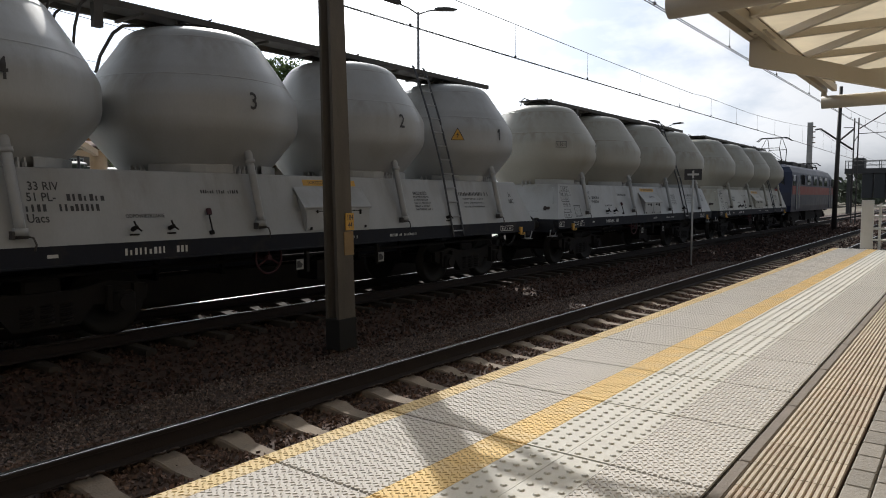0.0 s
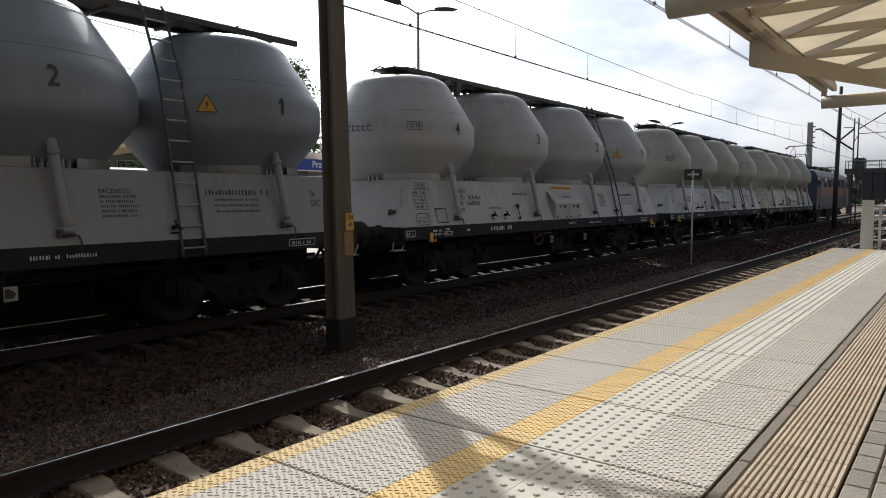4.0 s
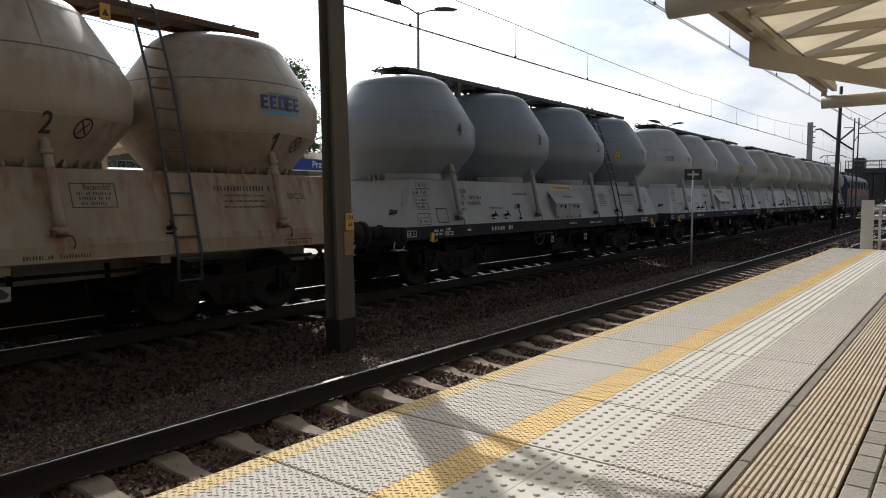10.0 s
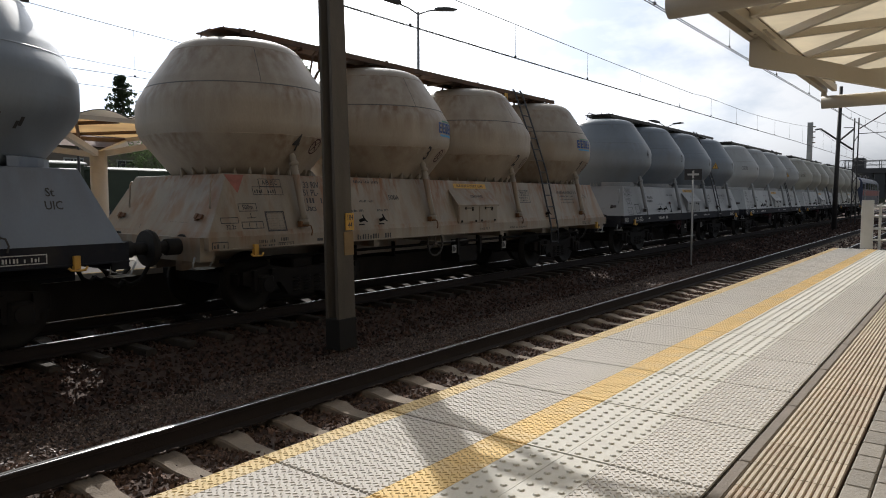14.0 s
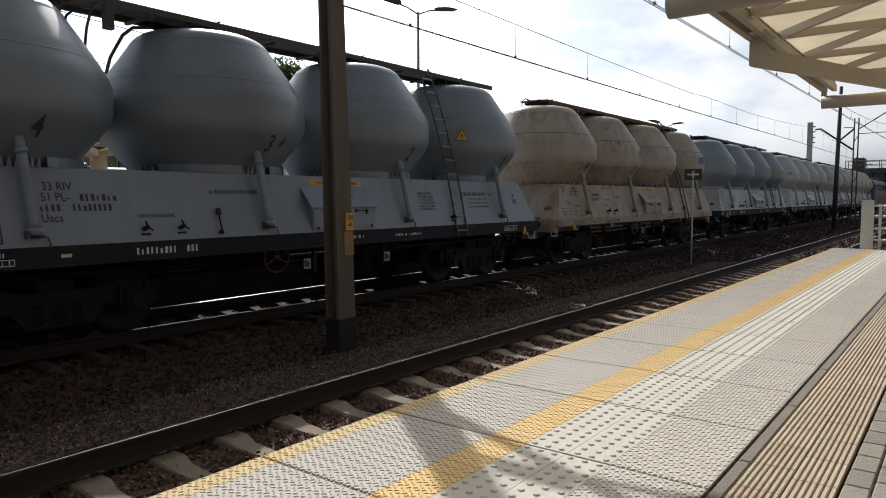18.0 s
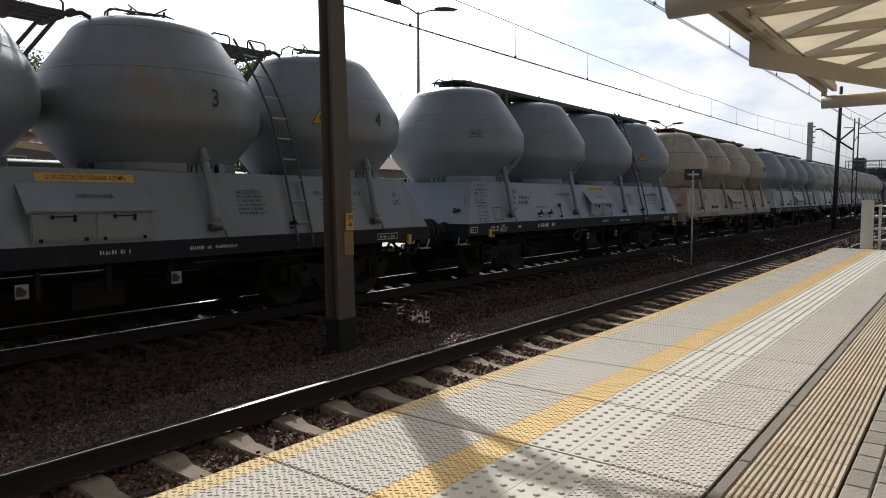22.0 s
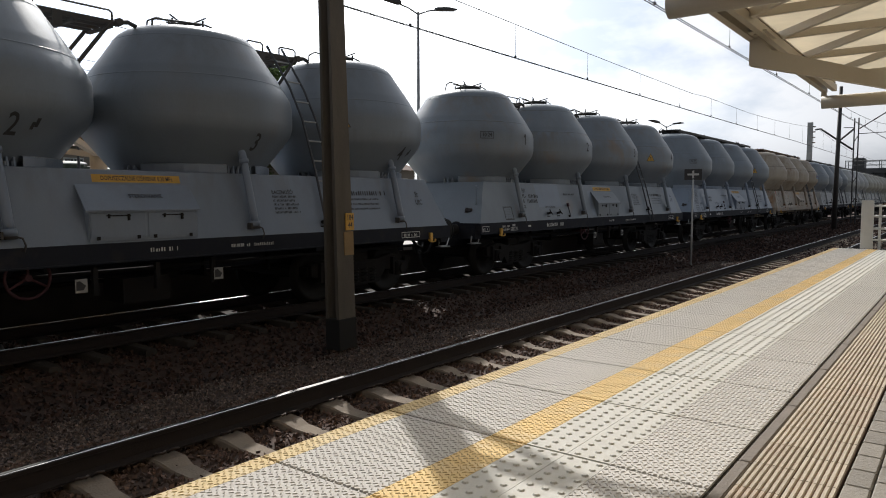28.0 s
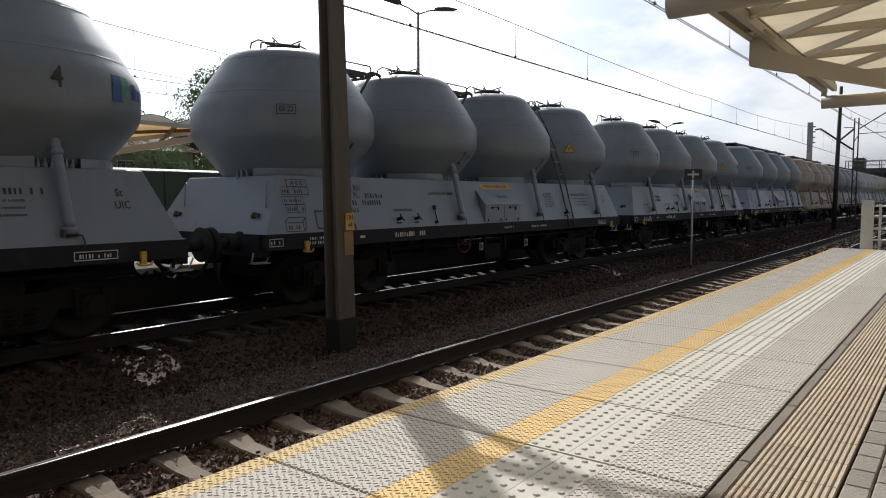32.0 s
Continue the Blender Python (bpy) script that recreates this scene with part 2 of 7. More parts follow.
RUST = (0.20, 0.085, 0.035)
M = {
    "white_paint": material("white_wagon_paint", (0.392, 0.409, 0.413), 0.45, vary=0.12, scale=1.2, grain=30, bump=0.05, stain=(0.28, 0.26, 0.22, 0.4), stain_scale=1.1, stretch=(1.6, 1.6, 0.5), obj=0.04, coat=0.35, runs=((3.47, 0.5, 0.5), (4.06, 0.6, 0.45), (2.12, 0.8, 0.4)), runs_colour=(0.20, 0.17, 0.13)),
    "cream_paint": material("cream_wagon_paint", (0.375, 0.372, 0.325), 0.45, vary=0.13, scale=1.0, grain=30, bump=0.05, stain=(0.28, 0.24, 0.16, 0.5), stain_scale=1.0, stretch=(1.6, 1.6, 0.5), obj=0.04, coat=0.35, runs=((3.47, 0.5, 0.6), (4.06, 0.6, 0.5), (2.12, 0.8, 0.5)), runs_colour=(0.19, 0.14, 0.09)),
    "rusty_cream": material("weathered_cream_paint", (0.400, 0.345, 0.272), 0.5, vary=0.18, scale=1.3, grain=25, bump=0.12, stain=(0.27, 0.19, 0.115, 0.5), stain_scale=0.9, stain_at=0.56, stretch=(2.0, 2.0, 0.6), obj=0.05, runs=((3.47, 0.55, 0.9), (4.06, 0.7, 0.7), (2.72, 0.55, 0.7)), runs_colour=(0.19, 0.10, 0.045), coat=0.22),
    "grey_paint": material("grey_wagon_paint", (0.203, 0.239, 0.278), 0.45, vary=0.12, scale=1.2, grain=30, bump=0.05, stain=(0.19, 0.185, 0.175, 0.5), stain_scale=1.0, stretch=(1.6, 1.6, 0.5), obj=0.04, coat=0.4, runs=((3.47, 0.45, 0.4), (4.06, 0.6, 0.4), (2.95, 0.5, 0.25)), runs_colour=(0.13, 0.12, 0.105)),
    "stained_grey": material("stained_grey_paint", (0.208, 0.242, 0.276), 0.45, vary=0.15, scale=1.4, grain=30, bump=0.06, stain=(0.29, 0.18, 0.085, 0.65), stain_scale=1.2, stain_at=0.60, stretch=(1.5, 1.5, 0.9), obj=0.04, coat=0.4, runs=((3.47, 0.6, 0.5), (4.06, 0.6, 0.5), (2.95, 0.5, 0.4)), runs_colour=(0.19, 0.135, 0.08)),
    "pale_blue": material("pale_blue_grey_paint", (0.228, 0.275, 0.345), 0.45, vary=0.10, scale=1.2, grain=30, bump=0.05, stain=(0.23, 0.25, 0.27, 0.45), stain_scale=1.0, stretch=(1.5, 1.5, 0.5), obj=0.03, coat=0.4, runs=((2.13, 0.7, 0.4),), runs_colour=(0.17, 0.16, 0.15)),
    "pale_grey": material("pale_neutral_grey_paint", (0.270, 0.283, 0.291), 0.45, vary=0.10, scale=1.2, grain=30, bump=0.05, stain=(0.25, 0.24, 0.22, 0.45), stain_scale=1.0, stretch=(1.5, 1.5, 0.5), obj=0.03, coat=0.35, runs=((2.13, 0.7, 0.4),), runs_colour=(0.18, 0.16, 0.14)),
    "frame_dark": material("dark_blue_black_frame_paint", (0.011, 0.0135, 0.022), 0.8, vary=0.3, scale=4, grain=40, bump=0.1, stain=(0.05, 0.042, 0.034, 0.6), stain_scale=3),
    "running_gear": material("grimy_black_running_gear", (0.011, 0.0095, 0.0095), 0.9, vary=0.35, scale=5, grain=50, bump=0.3, stain=(0.016, 0.012, 0.009, 0.6), stain_scale=4),
    "wheel_steel": material("worn_wheel_steel", (0.012, 0.0105, 0.009), 0.7, metal=0.2, vary=0.3, scale=6, grain=50, bump=0.1),
    "walkway": material("dirty_steel_walkway", (0.09, 0.085, 0.08), 0.65, metal=0.3, vary=0.3, scale=4, grain=60, bump=0.2, stain=(0.14, 0.08, 0.04, 0.5), stain_scale=3),
    "walkway_rust": material("rusty_steel_walkway", (0.13, 0.085, 0.06), 0.75, metal=0.2, vary=0.3, scale=4, grain=60, bump=0.2, stain=(0.20, 0.09, 0.04, 0.7), stain_scale=3, stain_at=0.48),
    "black": material("dark_lettering", (0.05, 0.05, 0.052), 0.6, vary=0.35, scale=9, grain=40, bump=0),
    "white_mark": material("white_lettering", (0.65, 0.65, 0.62), 0.6, vary=0.2, scale=8, bump=0),
    "yellow_mark": material("orange_yellow_label", (0.66, 0.38, 0.07), 0.55, vary=0.2, scale=6, bump=0),
    "red_mark": material("faded_red_mark", (0.50, 0.06, 0.05), 0.55, vary=0.15, scale=6, bump=0),
    "blue_mark": material("deep_blue_mark", (0.030, 0.085, 0.27), 0.5, vary=0.1, scale=6, bump=0),
    "logo_grey": material("blue_grey_lettering", (0.05, 0.065, 0.10), 0.5, vary=0.1, scale=6, bump=0),
    "sky_mark": material("light_blue_mark", (0.10, 0.36, 0.62), 0.5, vary=0.1, scale=6, bump=0),
    "bracket_dark": material("dark_brown_bracket_paint", (0.045, 0.034, 0.034), 0.7, vary=0.3, scale=8, bump=0.1),
    "green_mark": material("green_mark", (0.10, 0.27, 0.16), 0.5, vary=0.1, scale=6, bump=0),
    "paper": material("off_white_plate", (0.36, 0.36, 0.35), 0.5, vary=0.1, scale=6, bump=0),
    "loco_blue": material("blue_locomotive_paint", (0.020, 0.029, 0.066), 0.4, vary=0.12, scale=2, grain=30, bump=0.03, stain=(0.07, 0.065, 0.065, 0.5)),
    "loco_red": material("red_locomotive_paint", (0.28, 0.05, 0.045), 0.45, vary=0.15, scale=2, grain=30, bump=0.03),
    "dark_glass": glass("dark_window_glass", (0.02, 0.025, 0.03)),
    "rail_side": material("rusty_rail_web", (0.020, 0.014, 0.013), 0.85, vary=0.3, scale=6, grain=60, bump=0.3),
    "rail_top": material("polished_rail_head", (0.22, 0.215, 0.21), 0.28, metal=1.0, vary=0.2, scale=8, grain=80, bump=0.02, stretch=(0.2, 4, 4)),
    "sleeper": material("weathered_concrete_sleeper", (0.227, 0.184, 0.140), 0.9, vary=0.25, scale=5, grain=70, bump=0.5, stain=(0.14, 0.10, 0.075, 0.7), stain_scale=3, obj=0.12),
    "clip": material("rusty_spring_steel", (0.07, 0.05, 0.04), 0.6, metal=0.5, vary=0.3, scale=20, bump=0.2),
    "ballast_bed": material("brown_ballast_bed", (0.066, 0.040, 0.029), 0.95, vary=0.5, scale=6, grain=28, bump=1.0, stain=(0.05, 0.04, 0.035, 0.8), stain_scale=2),
    "stone": material("brown_grey_ballast_stone", (0.058, 0.031, 0.023), 0.8, vary=0.3, scale=12, grain=60, bump=0.4, island=0.8),
    "earth": material("dry_earth_and_gravel", (0.17, 0.145, 0.11), 0.95, vary=0.35, scale=0.6, grain=12, bump=0.6, stain=(0.07, 0.09, 0.035, 0.9), stain_scale=0.25, stain_at=0.5),
    "slab": material("pale_grey_concrete_slab", (0.525, 0.50, 0.465), 0.85, vary=0.08, scale=2.2, grain=90, bump=0.2, stain=(0.42, 0.39, 0.34, 0.4), stain_scale=1.8, obj=0.035),
    "nosing_yellow": material("bleached_yellow_concrete", (0.64, 0.50, 0.27), 0.85, vary=0.10, scale=5, grain=80, bump=0.25, stain=(0.58, 0.51, 0.39, 0.6), stain_scale=4, stain_at=0.48, obj=0.03),
    "slab_yellow": material("worn_yellow_concrete", (0.711, 0.519, 0.238), 0.85, vary=0.14, scale=5, grain=80, bump=0.25, stain=(0.56, 0.48, 0.34, 0.6), stain_scale=5, stain_at=0.5, obj=0.03),
    "slab_white": material("white_tactile_concrete", (0.549, 0.535, 0.488), 0.85, vary=0.07, scale=2.5, grain=80, bump=0.2, stain=(0.48, 0.44, 0.38, 0.4), stain_scale=2, obj=0.03),
    "concrete": material("grey_platform_concrete", (0.36, 0.34, 0.31), 0.9, vary=0.2, scale=2, grain=40, bump=0.4, stain=(0.16, 0.14, 0.12, 0.6), stain_scale=1.5),
    "drain": material("dark_drain_channel", (0.19, 0.165, 0.14), 0.85, vary=0.2, scale=5, grain=50, bump=0.3),
    "rib_tile": material("cream_ribbed_tile", (0.49, 0.43, 0.345), 0.85, vary=0.10, scale=3, grain=60, bump=0.25, stain=(0.42, 0.28, 0.22, 0.5), stain_scale=1.6, obj=0.05),
    "paver": material("grey_beige_paver", (0.25, 0.232, 0.205), 0.9, vary=0.16, scale=4, grain=70, bump=0.4, obj=0.12),
    "pole": material("weathered_concrete_pole", (0.13, 0.115, 0.096), 0.9, vary=0.28, scale=3, grain=60, bump=0.5, stain=(0.09, 0.085, 0.06, 0.7), stain_scale=1.2, stretch=(2, 2, 0.5)),
    "tar": material("black_tar_coating", (0.02, 0.019, 0.018), 0.8, vary=0.3, scale=6, bump=0.3),
    "galvanised": material("galvanised_steel", (0.36, 0.37, 0.37), 0.45, metal=0.7, vary=0.15, scale=5, grain=40, bump=0.05),
    "dark_steel": material("dark_weathered_steel", (0.06, 0.058, 0.058), 0.6, metal=0.4, vary=0.25, scale=6, bump=0.1),
    "ladder": material("grimy_grey_ladder_paint", (0.085, 0.09, 0.10), 0.6, metal=0.2, vary=0.3, scale=5, grain=40, bump=0.1),
    "wire": material("tarnished_copper_wire", (0.05, 0.048, 0.045), 0.5, metal=0.6, vary=0.2, scale=8, bump=0),
    "insulator": material("brown_porcelain", (0.10, 0.05, 0.03), 0.2, vary=0.1, bump=0),
    "canopy_steel": material("cream_painted_steel", (0.46, 0.405, 0.315), 0.5, vary=0.07, scale=2, grain=40, bump=0.04, stain=(0.45, 0.36, 0.24, 0.5), stain_scale=1.5),
    "canopy_sheet": membrane("translucent_cream_roof_sheet", (0.80, 0.69, 0.50), 0.55),
    "far_sheet": membrane("translucent_amber_roof_sheet", (0.93, 0.76, 0.52), 0.62),
    "white_rail": material("white_painted_railing", (0.52, 0.525, 0.51), 0.5, vary=0.10, scale=4, bump=0.05),
    "bark": material("grey_brown_bark", (0.10, 0.08, 0.06), 0.95, vary=0.3, scale=6, grain=30, bump=0.8, stretch=(1, 1, 0.3)),
    "leaf": membrane("green_summer_leaves", (0.115, 0.165, 0.075), 0.5),
    "needle": membrane("dark_spruce_needles", (0.06, 0.085, 0.05), 0.35),
    "far_leaf": material("hazy_far_foliage", (0.08, 0.10, 0.07), 0.9, vary=0.3, scale=0.4, grain=4, bump=0, island=0.35),
    "render_wall": material("grey_beige_rendered_wall", (0.24, 0.215, 0.185), 0.9, vary=0.1, scale=1.5, grain=40, bump=0.2, stain=(0.18, 0.16, 0.13, 0.4)),
    "roof_tile": material("dark_red_brown_roof", (0.13, 0.07, 0.05), 0.85, vary=0.2, scale=4, grain=30, bump=0.3),
    "tarpaulin": material("dark_green_painted_metal", (0.035, 0.055, 0.035), 0.6, vary=0.2, scale=2, bump=0.1),
    "car_white": material("white_car_paint", (0.68, 0.69, 0.70), 0.25, vary=0.04, scale=2, bump=0, coat=0.6),
    "car_dark": material("dark_green_car_paint", (0.025, 0.035, 0.035), 0.25, vary=0.04, scale=2, bump=0, coat=0.6),
    "rubber": material("black_tyre_rubber", (0.02, 0.02, 0.02), 0.85, vary=0.2, scale=9, bump=0.1),
    "asphalt": material("grey_asphalt", (0.06, 0.058, 0.055), 0.9, vary=0.2, scale=3, grain=60, bump=0.4),
    "bridge": material("dark_bridge_steel", (0.05, 0.055, 0.06), 0.6, vary=0.2, scale=1, bump=0.05),
    "stone_fine": material("grey_fine_gravel", (0.128, 0.091, 0.073), 0.5, vary=0.4, scale=12, grain=60, bump=0.4, island=0.92),
    "faded": material("faded_ochre_paint", (0.32, 0.22, 0.11), 0.85, vary=0.25, scale=6, grain=50, bump=0.3),
    "joint": material("dark_joint_filler", (0.035, 0.03, 0.026), 0.95, vary=0.3, scale=9, bump=0.2),
    "coach_roof": material("grey_green_roof_paint", (0.22, 0.245, 0.215), 0.6, vary=0.15, scale=2, bump=0.05),
    # darker copy of the sleeper concrete, shade under the train included in its colour
    "shaded_sleeper": material("shade_dark_sleeper", (0.05, 0.042, 0.035), 0.9, vary=0.3, scale=5, grain=60, bump=0.5, obj=0.2),
    "rust": material("streaked_rust", (0.20, 0.095, 0.04), 0.8, vary=0.35, scale=4, grain=40, bump=0.2, stretch=(6, 6, 0.6)),
    "groove": material("dirty_brown_groove", (0.20, 0.13, 0.095), 0.95, vary=0.3, scale=8, bump=0.2),
    "sign_blue": material("blue_sign_enamel", (0.02, 0.05, 0.26), 0.4, vary=0.05, bump=0),
    "dull_red": material("dull_dark_red_mark", (0.060, 0.018, 0.024), 0.7, vary=0.3, scale=8, bump=0),
    "rusty_body": material("rust_streaked_cream_paint", (0.325, 0.283, 0.222), 0.5, vary=0.2, scale=1.5, grain=25, bump=0.12, stain=(0.29, 0.145, 0.055, 0.85), stain_scale=0.8, stain_at=0.55, stretch=(3.0, 3.0, 0.6), runs=((2.13, 1.1, 1.0), (1.30, 0.3, 0.8)), runs_colour=(0.25, 0.10, 0.03), coat=0.22),
    "red_lamp": material("orange_red_lever_paint", (0.55, 0.05, 0.04), 0.5, vary=0.1, bump=0),
    "pale_sheet": membrane("pale_translucent_gable_sheet", (0.80, 0.76, 0.68), 0.45),
    "seam_dirt": material("dirt_along_weld_seam", (0.17, 0.16, 0.145), 0.7, vary=0.4, scale=3, grain=30, bump=0.1),
    # concrete darkened in colour for the shade on the far platform's side
    "sooty": material("shade_dark_platform_concrete", (0.055, 0.048, 0.042), 0.95, vary=0.35, scale=2, grain=40, bump=0.4),
    # dark surface of the added wall that blocks sky light behind the camera
    "blocker_wall": material("dark_light_blocker", (0.11, 0.09, 0.075), 0.9, vary=0.2, scale=1.5, grain=30, bump=0.3),
    "brown_steel": material("brown_painted_steel", (0.13, 0.075, 0.038), 0.6, vary=0.15, scale=3, bump=0.05),
    "far_cream": material("weathered_cream_far_steel", (0.43, 0.40, 0.35), 0.55, vary=0.10, scale=2, grain=40, bump=0.05, stain=(0.25, 0.20, 0.15, 0.5), stain_scale=1.5),
    "panel_blue": material("dark_slate_panel", (0.03, 0.038, 0.045), 0.5, vary=0.2, scale=1, bump=0.05),
    "faded_red": material("sun_bleached_red", (0.36, 0.13, 0.10), 0.6, vary=0.35, scale=7, grain=40, bump=0),
    "stone_near": material("red_brown_ballast_stone", (0.118, 0.073, 0.055), 0.9, vary=0.3, scale=12, grain=60, bump=0.4, island=0.65),
}
# ---- mesh helpers ----
def box(bm, x0, x1, y0, y1, z0, z1, mi=0):
    vs = [bm.verts.new((x, y, z)) for z in (z0, z1) for x, y in ((x0, y0), (x1, y0), (x1, y1), (x0, y1))]
    for f in ((3, 2, 1, 0), (4, 5, 6, 7), (0, 1, 5, 4), (1, 2, 6, 5), (2, 3, 7, 6), (3, 0, 4, 7)):
        bm.faces.new([vs[i] for i in f]).material_index = mi


def chamfered(bm, x0, x1, y0, y1, z0, z1, c=0.01, mi=0):
    """A box with chamfered upper and vertical edges."""
    def ring(z, d):
        pts = [(x0 + d, y0), (x1 - d, y0), (x1, y0 + d), (x1, y1 - d), (x1 - d, y1), (x0 + d, y1), (x0, y1 - d), (x0, y0 + d)]
        cx, cy = (x0 + x1) / 2, (y0 + y1) / 2
        return pts, cx, cy
    rings = []
    for z, inset in ((z0, 0.0), (z1 - c, 0.0), (z1, c)):
        pts, cx, cy = ring(z, c)
        rings.append([bm.verts.new((x + (inset if x < cx else -inset), y + (inset if y < cy else -inset), z)) for x, y in pts])
    for a, b in zip(rings, rings[1:]):
        for i in range(8):
            bm.faces.new((a[i], a[(i + 1) % 8], b[(i + 1) % 8], b[i])).material_index = mi
    bm.faces.new(rings[-1]).material_index = mi
    bm.faces.new(rings[0][::-1]).material_index = mi


def cyl(bm, p, q, r, seg=10, r2=None, mi=0, caps=True):
    p, q = Vector(p), Vector(q)
    d = (q - p).normalized()
    a = d.orthogonal().normalized()
    b = d.cross(a)
    rings = []
    for c, rad in ((p, r), (q, r if r2 is None else r2)):
        rings.append([bm.verts.new(c + (a * math.cos(2 * math.pi * i / seg) + b * math.sin(2 * math.pi * i / seg)) * rad) for i in range(seg)])
    for i in range(seg):
        f = bm.faces.new((rings[0][i], rings[0][(i + 1) % seg], rings[1][(i + 1) % seg], rings[1][i]))
        f.smooth, f.material_index = seg > 6, mi
    if caps:
        bm.faces.new(rings[0][::-1]).material_index = mi
        bm.faces.new(rings[1]).material_index = mi


def pipe(bm, pts, r, seg=8, mi=0):
    """A round bar that follows a bent line."""
    pts = [Vector(p) for p in pts]
    prev, a = None, None
    for i, p in enumerate(pts):
        d = ((pts[min(i + 1, len(pts) - 1)] - p).normalized() + (p - pts[max(i - 1, 0)]).normalized()).normalized()
        a = d.orthogonal().normalized() if a is None else (a - d * a.dot(d)).normalized()
        b = d.cross(a)
        ring = [bm.verts.new(p + (a * math.cos(2 * math.pi * k / seg) + b * math.sin(2 * math.pi * k / seg)) * r) for k in range(seg)]
        if prev:
            for k in range(seg):
                f = bm.faces.new((prev[k], prev[(k + 1) % seg], ring[(k + 1) % seg], ring[k]))
                f.smooth, f.material_index = True, mi
        else:
            bm.faces.new(ring[::-1]).material_index = mi
        prev = ring
    bm.faces.new(prev).material_index = mi


def lathe(bm, profile, seg=48, mi=0, axis="z"):
    """Turns (radius, height) pairs round the upright axis."""
    rings = []
    for r, z in profile:
        if r < 1e-4:
            rings.append([bm.verts.new((0, 0, z) if axis == "z" else (0, z, 0))])
        else:
            rings.append([bm.verts.new((r * math.cos(2 * math.pi * i / seg), r * math.sin(2 * math.pi * i / seg), z) if axis == "z"
                                       else (r * math.cos(2 * math.pi * i / seg), z, -r * math.sin(2 * math.pi * i / seg))) for i in range(seg)])
    for a, b in zip(rings, rings[1:]):
        for i in range(seg):
            j = (i + 1) % seg
            if len(a) == 1 and len(b) == 1:
                continue
            if len(b) == 1:
                f = bm.faces.new((a[i], a[j], b[0]))
            elif len(a) == 1:
                f = bm.faces.new((a[0], b[j], b[i]))
            else:
                f = bm.faces.new((a[i], a[j], b[j], b[i]))
            f.smooth, f.material_index = True, mi


def prism(bm, outline, axis, lo, hi, mi=0):
    """Extrudes a closed outline of pairs along x, y or z."""
    def at(p, h):
        return {"x": (h, p[0], p[1]), "y": (p[0], h, p[1]), "z": (p[0], p[1], h)}[axis]
    a, b = [bm.verts.new(at(p, lo)) for p in outline], [bm.verts.new(at(p, hi)) for p in outline]
    n = len(outline)
    for i in range(n):
        bm.faces.new((a[i], a[(i + 1) % n], b[(i + 1) % n], b[i])).material_index = mi
    bm.faces.new(a[::-1]).material_index = mi
    bm.faces.new(b).material_index = mi


def finish(name, bm, mats, recalc=True):
    if recalc:
        bmesh.ops.recalc_face_normals(bm, faces=bm.faces)
    me = bpy.data.meshes.new(name)
    bm.to_mesh(me)
    bm.free()
    for m in mats if isinstance(mats, (list, tuple)) else [mats]:
        me.materials.append(m)
    return me


def part(name, bm, mat, parent=None, label="", at=None):
    """Links a bmesh, or a mesh made before, as one object under a thing."""
    me = finish(name, bm, mat) if isinstance(bm, bmesh.types.BMesh) else bm
    ob = new(name, me)
    if not isinstance(bm, bmesh.types.BMesh) and mat is not None:
        ob.material_slots[0].link = "OBJECT"
        ob.material_slots[0].material = mat
    ob.parent = parent
    if at is not None:
        ob.matrix_basis = at
    if label:
        ob["label"] = label
    return ob


def thing(name, at, label, category, group="", kind=""):
    ob = new(name)
    ob.empty_display_size = 0.2
    ob.matrix_basis = at if isinstance(at, Matrix) else Matrix.Translation(at)
    return tagged(ob, label, category, group, kind)


def bmnew():
    return bmesh.new()


def lettering(body, size, depth=0.0, align="CENTER", squeeze=1.0, bold=0.012):
    """Built-in font as a flat bmesh in the x-z plane, facing -y."""
    cu = bpy.data.curves.new("lettering", "FONT")
    cu.body, cu.size, cu.align_x, cu.align_y = body, size, align, "CENTER"
    cu.resolution_u = 2
    cu.offset = size * bold
    ob = bpy.data.objects.new("lettering", cu)
    me = bpy.data.meshes.new_from_object(ob)
    bm = bmesh.new()
    bm.from_mesh(me)
    bpy.data.objects.remove(ob)
    bpy.data.meshes.remove(me)
    for v in bm.verts:
        v.co = Vector((v.co.x * squeeze, 0, v.co.y))
    return bm


def bars(bm, x, z, w, h, y=0.0, seed=0, groups=3):
    """Unreadable writing: short bars in groups on one line."""
    rnd = random.Random(seed)
    n = max(2, int(w / (h * 0.70)))
    gaps = {rnd.randrange(2, n) for _ in range(groups - 1)} if n > 3 else set()
    for i in range(n):
        if i in gaps:
            continue
        x0 = x + w * i / n
        x1 = x0 + w / n * rnd.uniform(0.34, 0.66)
        cut = h * rnd.choice((0.0, 0.0, 0.0, 0.25))
        bm.faces.new([bm.verts.new(p) for p in ((x0, y, z), (x1, y, z), (x1, y, z + h - cut), (x0, y, z + h - cut))])


def outline_rect(bm, x0, x1, z0, z1, t, y=0.0):
    for a, b, c, d in ((x0, x1, z0, z0 + t), (x0, x1, z1 - t, z1), (x0, x0 + t, z0 + t, z1 - t), (x1 - t, x1, z0 + t, z1 - t)):
        bm.faces.new([bm.verts.new(p) for p in ((a, y, c), (b, y, c), (b, y, d), (a, y, d))])


